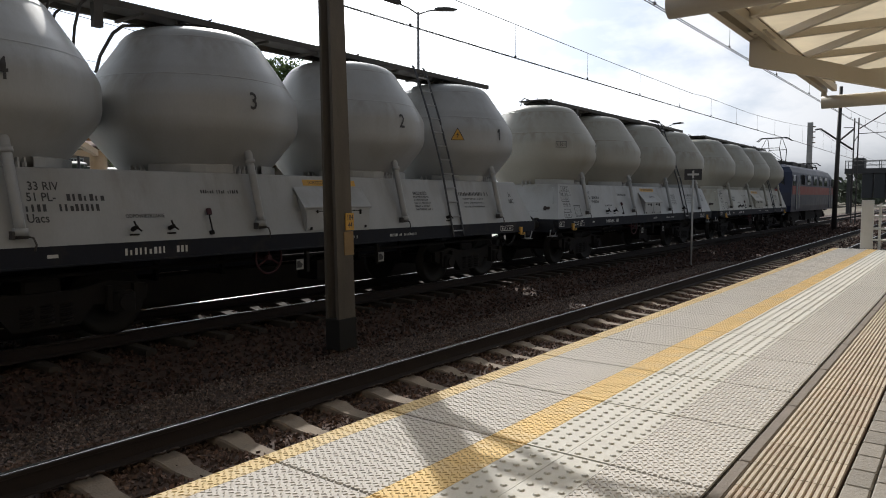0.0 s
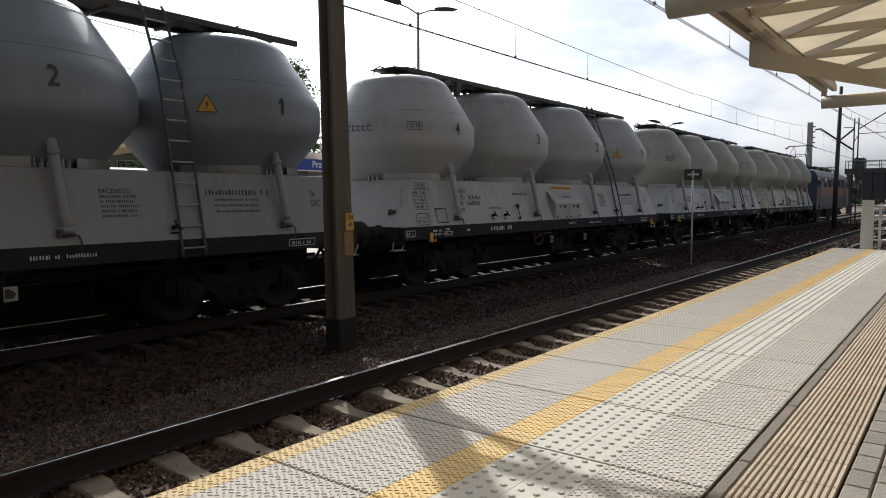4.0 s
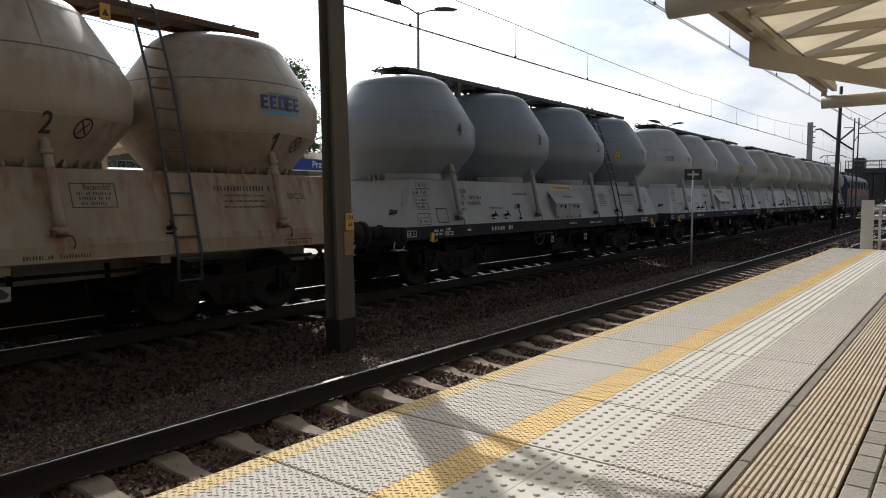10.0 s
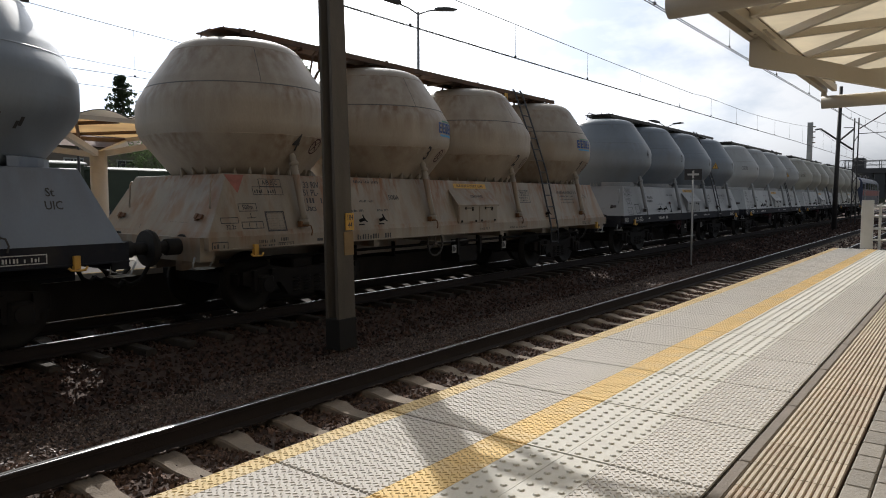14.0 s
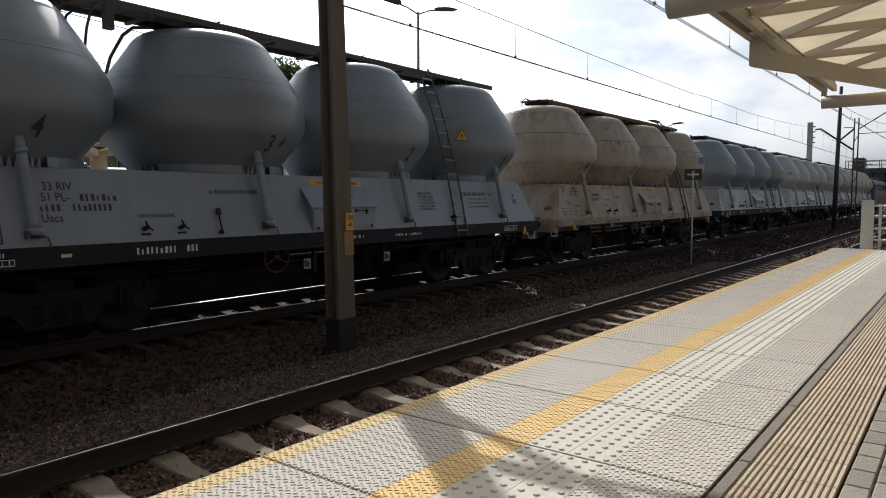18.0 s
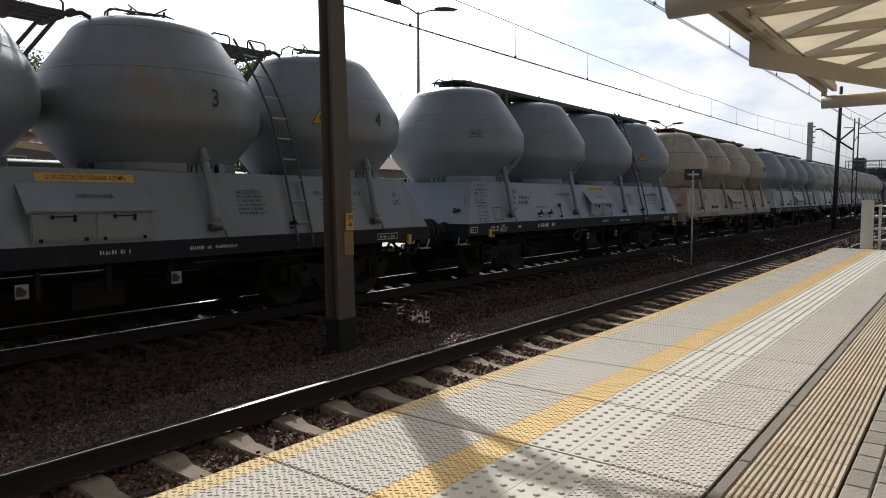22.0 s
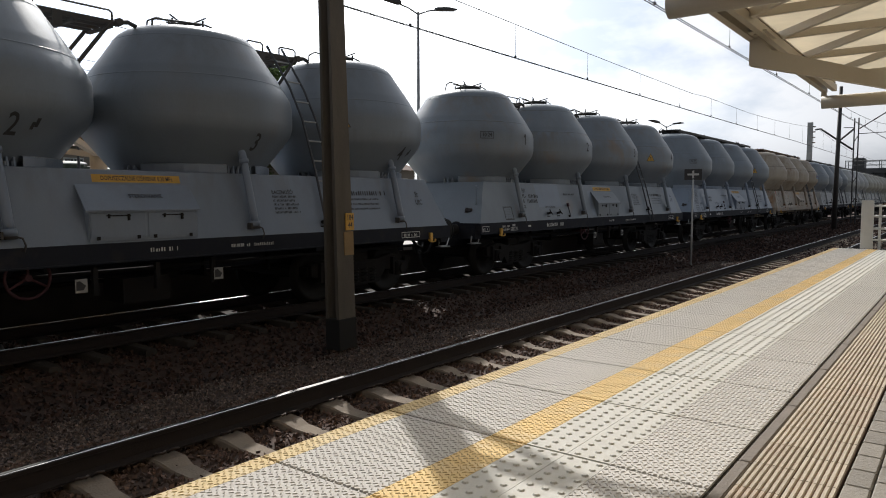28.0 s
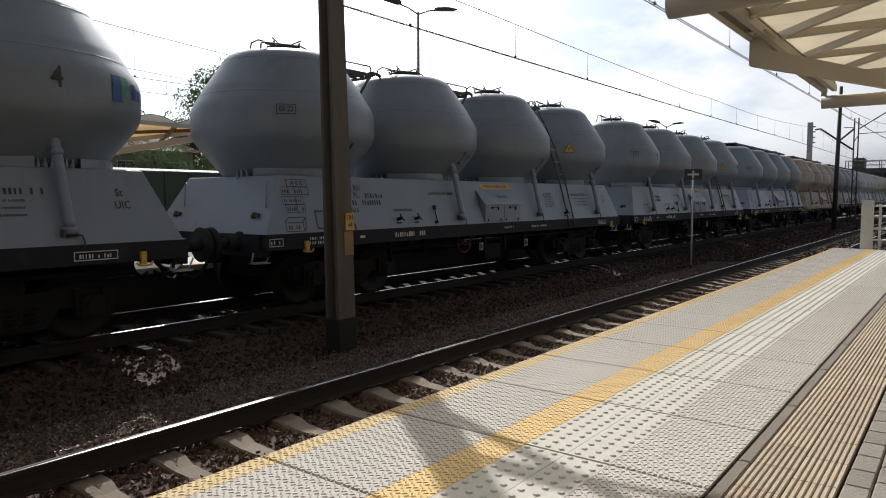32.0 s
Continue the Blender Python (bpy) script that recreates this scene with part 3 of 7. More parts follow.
# ---- cement wagons ----
TRACK_Y = 5.57
PITCH = 14.04
HALF_W = 1.5
SEATS = (-4.815, -1.605, 1.605, 4.815)
PROFILE = [(1.02, 2.10), (1.13, 2.22), (1.385, 2.54), (1.40, 2.557), (1.475, 2.65), (1.525, 2.725), (1.555, 2.79), (1.572, 2.87), (1.575, 2.90), (1.575, 3.16),
           (1.572, 3.19), (1.552, 3.265), (1.515, 3.335), (1.475, 3.40), (1.463, 3.418), (1.372, 3.575), (1.358, 3.60), (1.340, 3.625), (1.025, 4.085),
           (1.010, 4.107), (0.965, 4.155), (0.90, 4.200), (0.82, 4.235), (0.80, 4.242), (0.56, 4.29), (0.30, 4.32), (0.0, 4.33)]


def radius_at(z):
    for (r0, z0), (r1, z1) in zip(PROFILE, PROFILE[1:]):
        if z0 <= z <= z1:
            return r0 + (r1 - r0) * (z - z0) / (z1 - z0)
    return 1.0


def wrap(bm, azimuth, z, off=0.010):
    """Lays a flat drawing round a vessel at that azimuth (degrees) and height."""
    for v in bm.verts:
        zz = z + v.co.z
        r = radius_at(zz)
        a = radians(azimuth) + v.co.x / r
        v.co = Vector(((r + off) * math.cos(a), (r + off) * math.sin(a), zz))
    return bm


def flat_sheet(bm, x0, x1, z0, z1, n=6, y=0.0):
    m = max(1, int(abs(z1 - z0) / 0.05))
    grid = [[bm.verts.new((x0 + (x1 - x0) * i / n, y, z0 + (z1 - z0) * j / m)) for i in range(n + 1)] for j in range(m + 1)]
    for j in range(m):
        for i in range(n):
            bm.faces.new((grid[j][i], grid[j][i + 1], grid[j + 1][i + 1], grid[j + 1][i]))


LEAN = math.atan2(0.28, 0.895)


def side(x, z, off=0.004):
    """A place on the leaning side sheet of the skirt, square to it."""
    d = 0.28 * (z - 1.235) / 0.895
    return Matrix.Translation((x, -HALF_W + d - off, z)) @ Matrix.Rotation(-LEAN, 4, "X")


def flat_on_side(bm, a, b, c, d):
    bm.faces.new([bm.verts.new(side(0, z, 0.003) @ Vector((x, 0, 0))) for x, z in ((a, c), (b, c), (b, d), (a, d))])


MESH = {}


def shared(key, build):
    """One mesh for all alike pieces."""
    if key not in MESH:
        MESH[key] = build()
    return MESH[key]


def mesh_of(name, fn, mats):
    def build():
        bm = bmnew()
        fn(bm)
        return finish(name, bm, mats)
    return shared(name, build)


def body_mesh(bm):
    """Skirt that carries the vessels: sloped ends, rolled top edge, open channel along the top."""
    zb, zt, w = 1.235, 2.13, HALF_W
    rows = []
    for z, xr, xf, ww in ((zb, -6.46, 6.30, w), (zt - 0.012, -5.95, 5.92, w - 0.278), (zt, -5.93, 5.90, w - 0.295), (zt, -5.82, 5.79, w - 0.40), (zt - 0.10, -5.82, 5.79, w - 0.40)):
        rows.append([bm.verts.new(p) for p in ((xr, -ww, z), (xf, -ww, z), (xf, ww, z), (xr, ww, z))])
    for a, b in zip(rows, rows[1:]):
        for i in range(4):
            bm.faces.new((a[i], a[(i + 1) % 4], b[(i + 1) % 4], b[i]))
    bm.faces.new(rows[0][::-1])
    bm.faces.new(rows[-1])


def frame_mesh(bm, low=1.015):
    for s in (-1, 1):
        box(bm, -6.46, 6.36, s * HALF_W - (0.012 if s < 0 else 0.10), s * HALF_W + (0.10 if s < 0 else 0.012), low, 1.235)
        box(bm, -6.46, 6.36, s * HALF_W - (0.03 if s < 0 else 0.02), s * HALF_W + (0.02 if s < 0 else 0.03), low - 0.02, low)
    box(bm, -6.52, -6.30, -1.40, 1.40, 0.90, 1.235)
    box(bm, 6.20, 6.42, -1.40, 1.40, 0.90, 1.235)
    for s in (-0.35, 0.35):
        box(bm, -6.2, 6.2, s - 0.08, s + 0.08, 0.70, 1.20)
    for x in (-3.0, -1.1, 1.1, 3.0):
        box(bm, x - 0.07, x + 0.07, -1.4, 1.4, 0.93, 1.19)


def vessel_mesh(bm):
    lathe(bm, PROFILE, 64)


def seam_mesh(z):
    def fn(bm):
        lathe(bm, [(radius_at(z - 0.010) + 0.001, z - 0.010), (radius_at(z) + 0.005, z - 0.004), (radius_at(z) + 0.005, z + 0.004), (radius_at(z + 0.010) + 0.001, z + 0.010)], 64)
    return fn


def hatch_mesh(bm):
    lathe(bm, [(0.0, 4.26), (0.27, 4.26), (0.27, 4.36), (0.30, 4.36), (0.30, 4.39), (0.2, 4.42), (0, 4.43)], 20)
    for a in (20, 110, 200, 290):
        c, s = math.cos(radians(a)), math.sin(radians(a))
        cyl(bm, (c * 0.1, s * 0.1, 4.43), (c * 0.36, s * 0.36, 4.50), 0.012, 6)
        cyl(bm, (c * 0.31, s * 0.31, 4.34), (c * 0.31, s * 0.31, 4.46), 0.018, 6)
    pipe(bm, [(-0.5, 0.3, 4.24), (-0.45, 0.3, 4.45), (-0.3, 0.3, 4.53), (0.15, 0.3, 4.50), (0.5, 0.3, 4.42), (0.66, 0.3, 4.22)], 0.014, 6)


def saddle_mesh(bm):
    """Curved plates and ribs on which a vessel sits."""
    for a0, a1 in ((205, 262), (288, 335)):
        n = 6
        for i in range(n):
            aa, ab = radians(a0 + (a1 - a0) * i / n), radians(a0 + (a1 - a0) * (i + 1) / n)
            vs = []
            for r, z in ((1.20, 2.05), (1.20, 2.25), (1.13, 2.27), (1.06, 2.18)):
                vs.append((bm.verts.new((r * math.cos(aa), r * math.sin(aa), z)), bm.verts.new((r * math.cos(ab), r * math.sin(ab), z))))
            for p, q in zip(vs, vs[1:]):
                bm.faces.new((p[0], p[1], q[1], q[0]))
    lathe(bm, [(1.06, 2.06), (1.06, 2.12), (1.02, 2.12), (1.02, 2.06)], 40)


def rib_mesh(bm):
    box(bm, 1.04, 1.17, -0.010, 0.010, 2.06, 2.24)
    cyl(bm, (1.15, 0.0, 2.06), (1.15, 0.0, 2.19), 0.028, 6)


def outlet_mesh(bm):
    """Emptying pipe: elbow out of the lower cone, then straight down along the skirt."""
    pipe(bm, [(0.0, -1.10, 2.40), (0.0, -1.20, 2.455), (0.005, -1.27, 2.46), (0.01, -1.315, 2.41), (0.05, -1.50, 1.52), (0.055, -1.515, 1.44)], 0.056, 12)
    cyl(bm, (0.055, -1.515, 1.37), (0.055, -1.515, 1.45), 0.075, 12)
    cyl(bm, (0.014, -1.335, 2.33), (0.018, -1.35, 2.27), 0.070, 12)
    cyl(bm, (0.0, -1.14, 2.42), (0.0, -1.18, 2.445), 0.082, 12)


def outlet_clamp_mesh(bm):
    cyl(bm, (-0.02, -1.515, 1.36), (0.13, -1.515, 1.36), 0.028, 8)
    box(bm, -0.045, -0.02, -1.56, -1.47, 1.33, 1.42)
    pipe(bm, [(0.11, -1.515, 1.36), (0.18, -1.525, 1.34), (0.21, -1.525, 1.26), (0.19, -1.525, 1.19)], 0.011, 6)


def cone_seam_mesh(bm):
    """Upright weld on the upper cone."""
    prev = None
    for z in (3.48, 3.62, 3.75, 3.9, 4.05):
        r = radius_at(z) + 0.004
        pair = [bm.verts.new((r, o, z)) for o in (-0.006, 0.006)]
        if prev:
            bm.faces.new((prev[0], prev[1], pair[1], pair[0]))
        prev = pair


def walkway_frame_mesh(bm, end=6.1):
    for y in (-0.36, 0.36):
        box(bm, -5.0, end, y - 0.03, y + 0.03, 4.37, 4.46)
    for x in np.arange(-4.8, end, 1.09):
        box(bm, x - 0.025, x + 0.025, -0.36, 0.36, 4.33, 4.37)
    for xs in SEATS:
        for dx in (-0.45, 0.45):
            if -5.0 < xs + dx < end:
                cyl(bm, (xs + dx, -0.30, 4.22), (xs + dx, -0.30, 4.38), 0.022, 6)
                cyl(bm, (xs + dx, 0.30, 4.22), (xs + dx, 0.30, 4.38), 0.022, 6)
    prism(bm, [(-5.35, 4.43), (-5.0, 4.46), (-5.0, 4.40), (-5.35, 4.41)], "y", -0.34, 0.34)


def grating_mesh(bm, end=0.53):
    box(bm, -0.53, end, -0.33, 0.33, 4.452, 4.474)
    for i in range(9):
        y = -0.30 + 0.075 * i
        box(bm, -0.53, end, y - 0.008, y + 0.008, 4.474, 4.482)


def vent_pipe_mesh(bm):
    pipe(bm, [(-1.27, 0.50, 3.60), (-1.20, 0.50, 3.85), (-1.02, 0.46, 4.20), (-0.88, 0.42, 4.33), (-0.62, 0.34, 4.37), (-0.40, 0.28, 4.32)], 0.026, 8)


def hoop_support_mesh(bm):
    for y in (0.0,):
        pipe(bm, [(0.92, y, 4.14), (0.97, y, 4.33), (1.05, y, 4.40)], 0.018, 6)
        pipe(bm, [(1.22, y, 3.66), (1.26, y, 4.00), (1.34, y, 4.30), (1.42, y, 4.38)], 0.018, 6)
        cyl(bm, (0.96, y, 4.28), (1.33, y, 4.26), 0.014, 6)


def segment_frame_mesh(bm):
    """Short bridge carried by raked struts on the side of one vessel."""
    for y in (-0.30, -0.10, 0.10, 0.30):
        box(bm, -0.74, 0.30, y - 0.022, y + 0.022, 4.125, 4.19)
    for x in (-0.70, -0.2, 0.27):
        box(bm, x - 0.03, x + 0.03, -0.32, 0.32, 4.09, 4.125)
    for y in (-0.34, 0.34):
        cyl(bm, (0.24, y, 4.14), (-0.24, y, 3.50), 0.026, 6)
    box(bm, -0.50, -0.38, -0.345, -0.325, 3.97, 4.16)
    pipe(bm, [(0.28, -0.18, 4.13), (0.40, -0.18, 4.20), (0.58, -0.18, 4.24), (0.70, -0.18, 4.20)], 0.032, 8)
    cyl(bm, (0.44, -0.24, 4.21), (0.44, -0.12, 4.21), 0.055, 8)


def rail_hoop(bm, a, b):
    pipe(bm, [(a, -0.31, 4.18), (a, -0.31, 4.29), (a + 0.04, -0.31, 4.32), (b - 0.04, -0.31, 4.32), (b, -0.31, 4.29), (b, -0.31, 4.18)], 0.014, 6)


LADDERS = {
    "long": [(0.22, -0.40, 4.50), (0.22, -0.46, 4.42), (0.23, -0.82, 3.45), (0.12, -1.22, 2.42), (0.06, -1.56, 1.10), (0.06, -1.57, 1.00)],
    "low": [(0.13, -0.40, 4.50), (0.14, -0.46, 4.42), (0.15, -0.82, 3.45), (0.08, -1.22, 2.42), (0.06, -1.56, 1.10), (0.06, -1.57, 0.66)],
    "short": [(-0.275, -0.50, 4.24), (-0.045, -0.77, 3.58), (0.035, -0.97, 3.07), (0.035, -1.27, 2.22), (0.035, -1.55, 1.20), (0.035, -1.57, 1.05)],
}
RUNGS = {"long": (1.12, 0.285, 12, 0.34), "low": (0.70, 0.285, 14, 0.34), "short": (1.40, 0.325, 9, 0.30)}


def ladder_rail_mesh(kind):
    return lambda bm: pipe(bm, LADDERS[kind], 0.021, 6)


def rung_mesh(long):
    return lambda bm: cyl(bm, (0, 0, 0), (long, 0, 0), 0.014, 6)


def rung_place(kind, z):
    """The foot of a rung at that height on the first rail."""
    line = LADDERS[kind]
    for (x1, y1, z1), (x0, y0, z0) in zip(line, line[1:]):
        if z0 <= z <= z1:
            k = (z - z0) / (z1 - z0)
            return (x0 + (x1 - x0) * k, y0 + (y1 - y0) * k, z)


def buffer_mesh(bm):
    cyl(bm, (0, 0, 0), (0.30, 0, 0), 0.115, 14)
    cyl(bm, (0.02, 0, 0), (0.06, 0, 0), 0.17, 14)
    cyl(bm, (0.30, 0, 0), (0.56, 0, 0), 0.085, 14)
    cyl(bm, (0.54, 0, 0), (0.60, 0, 0), 0.255, 24, 0.24)


def coupling_mesh(bm):
    box(bm, 6.40, 6.62, -0.06, 0.06, 0.98, 1.10)
    pipe(bm, [(6.60, 0, 1.06), (6.72, 0, 1.12), (6.80, 0, 1.05), (6.72, 0, 0.98)], 0.035, 8)
    for y in (-0.07, 0.07):
        pipe(bm, [(6.66, y, 1.02), (6.86, y, 0.93), (7.08, y, 0.98)], 0.022, 6)
    pipe(bm, [(6.42, -0.42, 0.98), (6.60, -0.44, 0.78), (6.82, -0.42, 0.70), (7.00, -0.30, 0.80)], 0.032, 8)


def wheelset_mesh(bm):
    for s in (-1, 1):
        lathe(bm, [(0.0, s * 0.69), (0.20, s * 0.69), (0.36, s * 0.705), (0.41, s * 0.68), (0.49, s * 0.685), (0.49, s * 0.715), (0.462, s * 0.725), (0.455, s * 0.815), (0.39, s * 0.815), (0.34, s * 0.775), (0.17, s * 0.77), (0.14, s * 0.83), (0.0, s * 0.83)], 28, 0, "y")
    lathe(bm, [(0.0, -1.02), (0.065, -1.02), (0.08, -0.80), (0.09, 0.0), (0.08, 0.80), (0.065, 1.02), (0.0, 1.02)], 14, 0, "y")
    for s in (-1, 1):
        for a in range(3):
            c, d = math.cos(a * 2.094) * 0.1, math.sin(a * 2.094) * 0.1
            cyl(bm, (c, s * 1.02, d), (c, s * 1.05, d), 0.018, 6)


def bogie_mesh(bm):
    chamfered(bm, -0.22, 0.22, -1.0, 1.0, 0.50, 0.82, 0.03)


def side_frame_mesh(bm):
    prism(bm, [(-1.25, 0.48), (-1.25, 0.66), (-0.75, 0.74), (-0.35, 0.66), (0.35, 0.66), (0.75, 0.74), (1.25, 0.66), (1.25, 0.48), (1.02, 0.40), (0.55, 0.46), (0.38, 0.24), (-0.38, 0.24), (-0.55, 0.46), (-1.02, 0.40)], "y", -0.07, 0.07)


def headstock_mesh(bm):
    box(bm, -0.06, 0.06, -1.0, 1.0, 0.46, 0.62)


def spring_mesh(bm):
    pts = [(0.075 * math.cos(t), 0.075 * math.sin(t), 0.26 * t / (10 * math.pi)) for t in np.linspace(0, 10 * math.pi, 50)]
    pipe(bm, pts, 0.014, 5)


def axlebox_mesh(bm):
    chamfered(bm, -0.14, 0.14, -1.22, -1.05, 0.34, 0.60, 0.03)
    cyl(bm, (0, -1.20, 0.46), (0, -1.26, 0.46), 0.10, 12)
    box(bm, -0.20, -0.14, -1.16, -1.06, 0.36, 0.68)
    box(bm, 0.14, 0.20, -1.16, -1.06, 0.36, 0.68)


def brake_gear_mesh(bm):
    cyl(bm, (-1.1, 0.35, 0.72), (0.1, 0.35, 0.72), 0.19, 14)
    cyl(bm, (0.5, -0.35, 0.74), (1.1, -0.35, 0.74), 0.14, 12)
    pipe(bm, [(-3.4, -0.1, 0.62), (3.4, -0.1, 0.62)], 0.025, 6)
    pipe(bm, [(-5.9, -0.95, 0.84), (5.9, -0.95, 0.84)], 0.028, 6)
    for x in (-2.6, -1.5, 1.5, 2.7):
        box(bm, x - 0.02, x + 0.02, -0.5, 0.5, 0.60, 0.9)
    for x in (-0.62, 0.18, 1.0):
        box(bm, x - 0.03, x + 0.03, -1.46, -1.40, 0.62, 0.96)
    box(bm, -0.1, 0.55, -1.1, -0.6, 0.42, 0.74)


def handwheel_mesh(bm):
    ring = [(0.235 * math.cos(t), 0, 0.235 * math.sin(t)) for t in np.linspace(0, 2 * math.pi, 29)]
    pipe(bm, ring, 0.018, 6)
    for a in (90, 210, 330):
        cyl(bm, (0, 0, 0), (0.23 * math.cos(radians(a)), 0, 0.23 * math.sin(radians(a))), 0.015, 6)
    cyl(bm, (0, -0.03, 0), (0, 0.35, 0), 0.04, 10)


def cabinet_mesh(bm):
    """Control box with a sloping hood."""
    prism(bm, [(-HALF_W + 0.10, 1.262), (-HALF_W - 0.012, 1.262), (-HALF_W - 0.012, 1.635), (-1.285, 1.925), (-1.25, 1.925)], "x", -0.70, 0.73)


def hood_edge_mesh(bm):
    for x in (-0.735, 0.735):
        prism(bm, [(-HALF_W - 0.05, 1.600), (-HALF_W - 0.05, 1.632), (-1.29, 1.945), (-1.29, 1.915)], "x", x - 0.018, x + 0.018)
    prism(bm, [(-HALF_W - 0.05, 1.618), (-HALF_W - 0.05, 1.634), (-1.29, 1.944), (-1.29, 1.928)], "x", -0.716, 0.716)


def cabinet_door_mesh(bm):
    chamfered(bm, 0.012, 0.700, -0.012, 0.0, 0.03, 0.335, 0.006)


def cabinet_handle_mesh(bm):
    cyl(bm, (0.20, -0.02, 0.30), (0.50, -0.02, 0.30), 0.007, 6)
    box(bm, 0.46, 0.485, -0.035, -0.012, 0.24, 0.32)
    box(bm, 0.22, 0.24, -0.03, -0.012, 0.27, 0.32)
    for x in (0.10, 0.60):
        box(bm, x - 0.02, x + 0.02, -0.022, -0.012, 0.012, 0.055)


def grab_mesh(bm):
    pipe(bm, [(0.10, 0.0, 0.36), (0.04, -0.07, 0.37), (0.0, -0.08, 0.33), (-0.12, -0.08, 0.03), (-0.11, -0.06, 0.0), (-0.06, 0.0, -0.02)], 0.013, 6)


def lever_mesh(bm):
    box(bm, -0.007, 0.007, -0.045, -0.03, 0.0, 0.27)
    box(bm, -0.03, 0.03, -0.035, 0.0, -0.02, 0.03)


def knob_mesh(bm):
    chamfered(bm, -0.035, 0.035, -0.07, -0.02, 0.25, 0.34, 0.012)


def valve_mesh(bm):
    cyl(bm, (0, 0.02, 0.03), (0, -0.10, 0.03), 0.03, 8)
    pipe(bm, [(-0.01, -0.09, 0.11), (0.0, -0.10, 0.03), (0.06, -0.10, -0.02)], 0.012, 6)
    box(bm, -0.05, 0.07, -0.015, 0.01, -0.05, -0.03)


def tow_hook_mesh(bm):
    box(bm, -0.045, 0.045, -0.06, 0.0, -0.10, 0.11)
    pipe(bm, [(-0.13, -0.06, -0.07), (-0.10, -0.08, -0.11), (0.0, -0.08, -0.12), (0.10, -0.08, -0.11), (0.14, -0.06, -0.06)], 0.018, 6)


def step_mesh(bm):
    pipe(bm, [(-0.13, 0.0, 0.12), (-0.17, 0.0, -0.02), (-0.13, 0.0, -0.03), (0.10, 0.0, -0.03), (0.18, 0.0, 0.12)], 0.014, 6)
    box(bm, -0.15, 0.14, -0.06, 0.10, -0.05, -0.035)


def panel_mesh(bm):
    outline_rect(bm, -0.18, 0.18, -0.155, 0.155, 0.020)


def panel_sheet_mesh(bm):
    outline_rect(bm, -0.155, 0.155, -0.128, 0.128, 0.005)
    for k in range(6):
        bars(bm, -0.135, -0.11 + 0.038 * k, 0.27, 0.004, 0, k, 2)


def plate_mesh(bm):
    box(bm, -0.07, 0.07, -0.01, 0.0, -0.08, 0.08)


def plate_bars_mesh(bm):
    prism(bm, [(-0.06, -0.05), (0.02, -0.05), (0.05, 0.0), (-0.02, 0.06), (-0.06, 0.05)], "y", -0.016, -0.011)


def table_mesh(bm):
    outline_rect(bm, -0.27, 0.29, -0.13, 0.0, 0.008)
    outline_rect(bm, -0.13, 0.28, 0.0, 0.125, 0.008)
    for x in (-0.13, 0.005, 0.14):
        box(bm, x - 0.004, x + 0.004, 0, 0.001, -0.13, 0.125)
    bars(bm, -0.24, -0.10, 0.50, 0.055, 0, 3, 5)


def table_low_mesh(bm):
    outline_rect(bm, -0.22, 0.20, 0.0, 0.13, 0.008)
    outline_rect(bm, -0.18, 0.21, -0.13, 0.0, 0.008)
    box(bm, 0.05, 0.058, 0, 0.001, -0.13, 0.13)
    bars(bm, -0.15, -0.10, 0.34, 0.055, 0, 9, 3)
    bars(bm, -0.18, 0.04, 0.34, 0.045, 0, 10, 2)


def load_box_mesh(bm):
    outline_rect(bm, -0.20, 0.16, -0.10, 0.05, 0.012)
    for (a, b), (c, d) in (((-0.20, 0.05), (-0.12, 0.13)), ((0.16, 0.05), (0.22, 0.13)), ((-0.12, 0.13), (0.22, 0.13)), ((0.22, 0.13), (0.22, -0.03)), ((0.22, -0.03), (0.16, -0.10))):
        v = Vector((c - a, 0, d - b)).normalized().cross(Vector((0, 1, 0))) * 0.006
        bm.faces.new([bm.verts.new(p) for p in ((a - v.x, 0, b - v.z), (c - v.x, 0, d - v.z), (c + v.x, 0, d + v.z), (a + v.x, 0, b + v.z))])
    bars(bm, -0.14, -0.06, 0.24, 0.06, 0, 14, 2)


def end_table_mesh(bm):
    for k in range(6):
        outline_rect(bm, -0.22, 0.22, 0.09 * k - 0.27, 0.09 * k - 0.19, 0.007)
        bars(bm, -0.18, 0.09 * k - 0.25, 0.34, 0.035, 0, 70 + k, 3)


def end_note_mesh(bm):
    for k in range(4):
        bars(bm, -0.15, 0.11 * k - 0.2, 0.3, 0.035, 0, 80 + k, 2)


def crease_mesh(bm):
    flat_sheet(bm, -0.006, 0.006, -0.42, 0.42, 1)


def lamp_bracket_mesh(bm):
    box(bm, -0.03, 0.03, -0.055, 0.0, -0.04, 0.04)
    box(bm, 0.031, 0.13, -0.045, -0.02, -0.035, 0.03)
    box(bm, -0.05, 0.031, -0.02, 0.0, -0.055, -0.0401)


def on_end(y, z, off=0.006, spin=0):
    """A place on the sloping rear end sheet, square to it."""
    x = -6.46 + 0.535 * (z - 1.235) / 0.89
    up = Vector((0.535, 0, 0.89)).normalized()
    right = Vector((0, -1, 0))
    out = right.cross(up).normalized()
    m = Matrix((right, -out if out.x > 0 else out, up)).transposed().to_4x4()
    inward = Vector((0.89, 0, -0.535)).normalized()
    m = Matrix((right, inward, up)).transposed().to_4x4()
    return Matrix.Translation(Vector((x, y, z)) - inward * off) @ m @ Matrix.Rotation(radians(spin), 4, "Y")


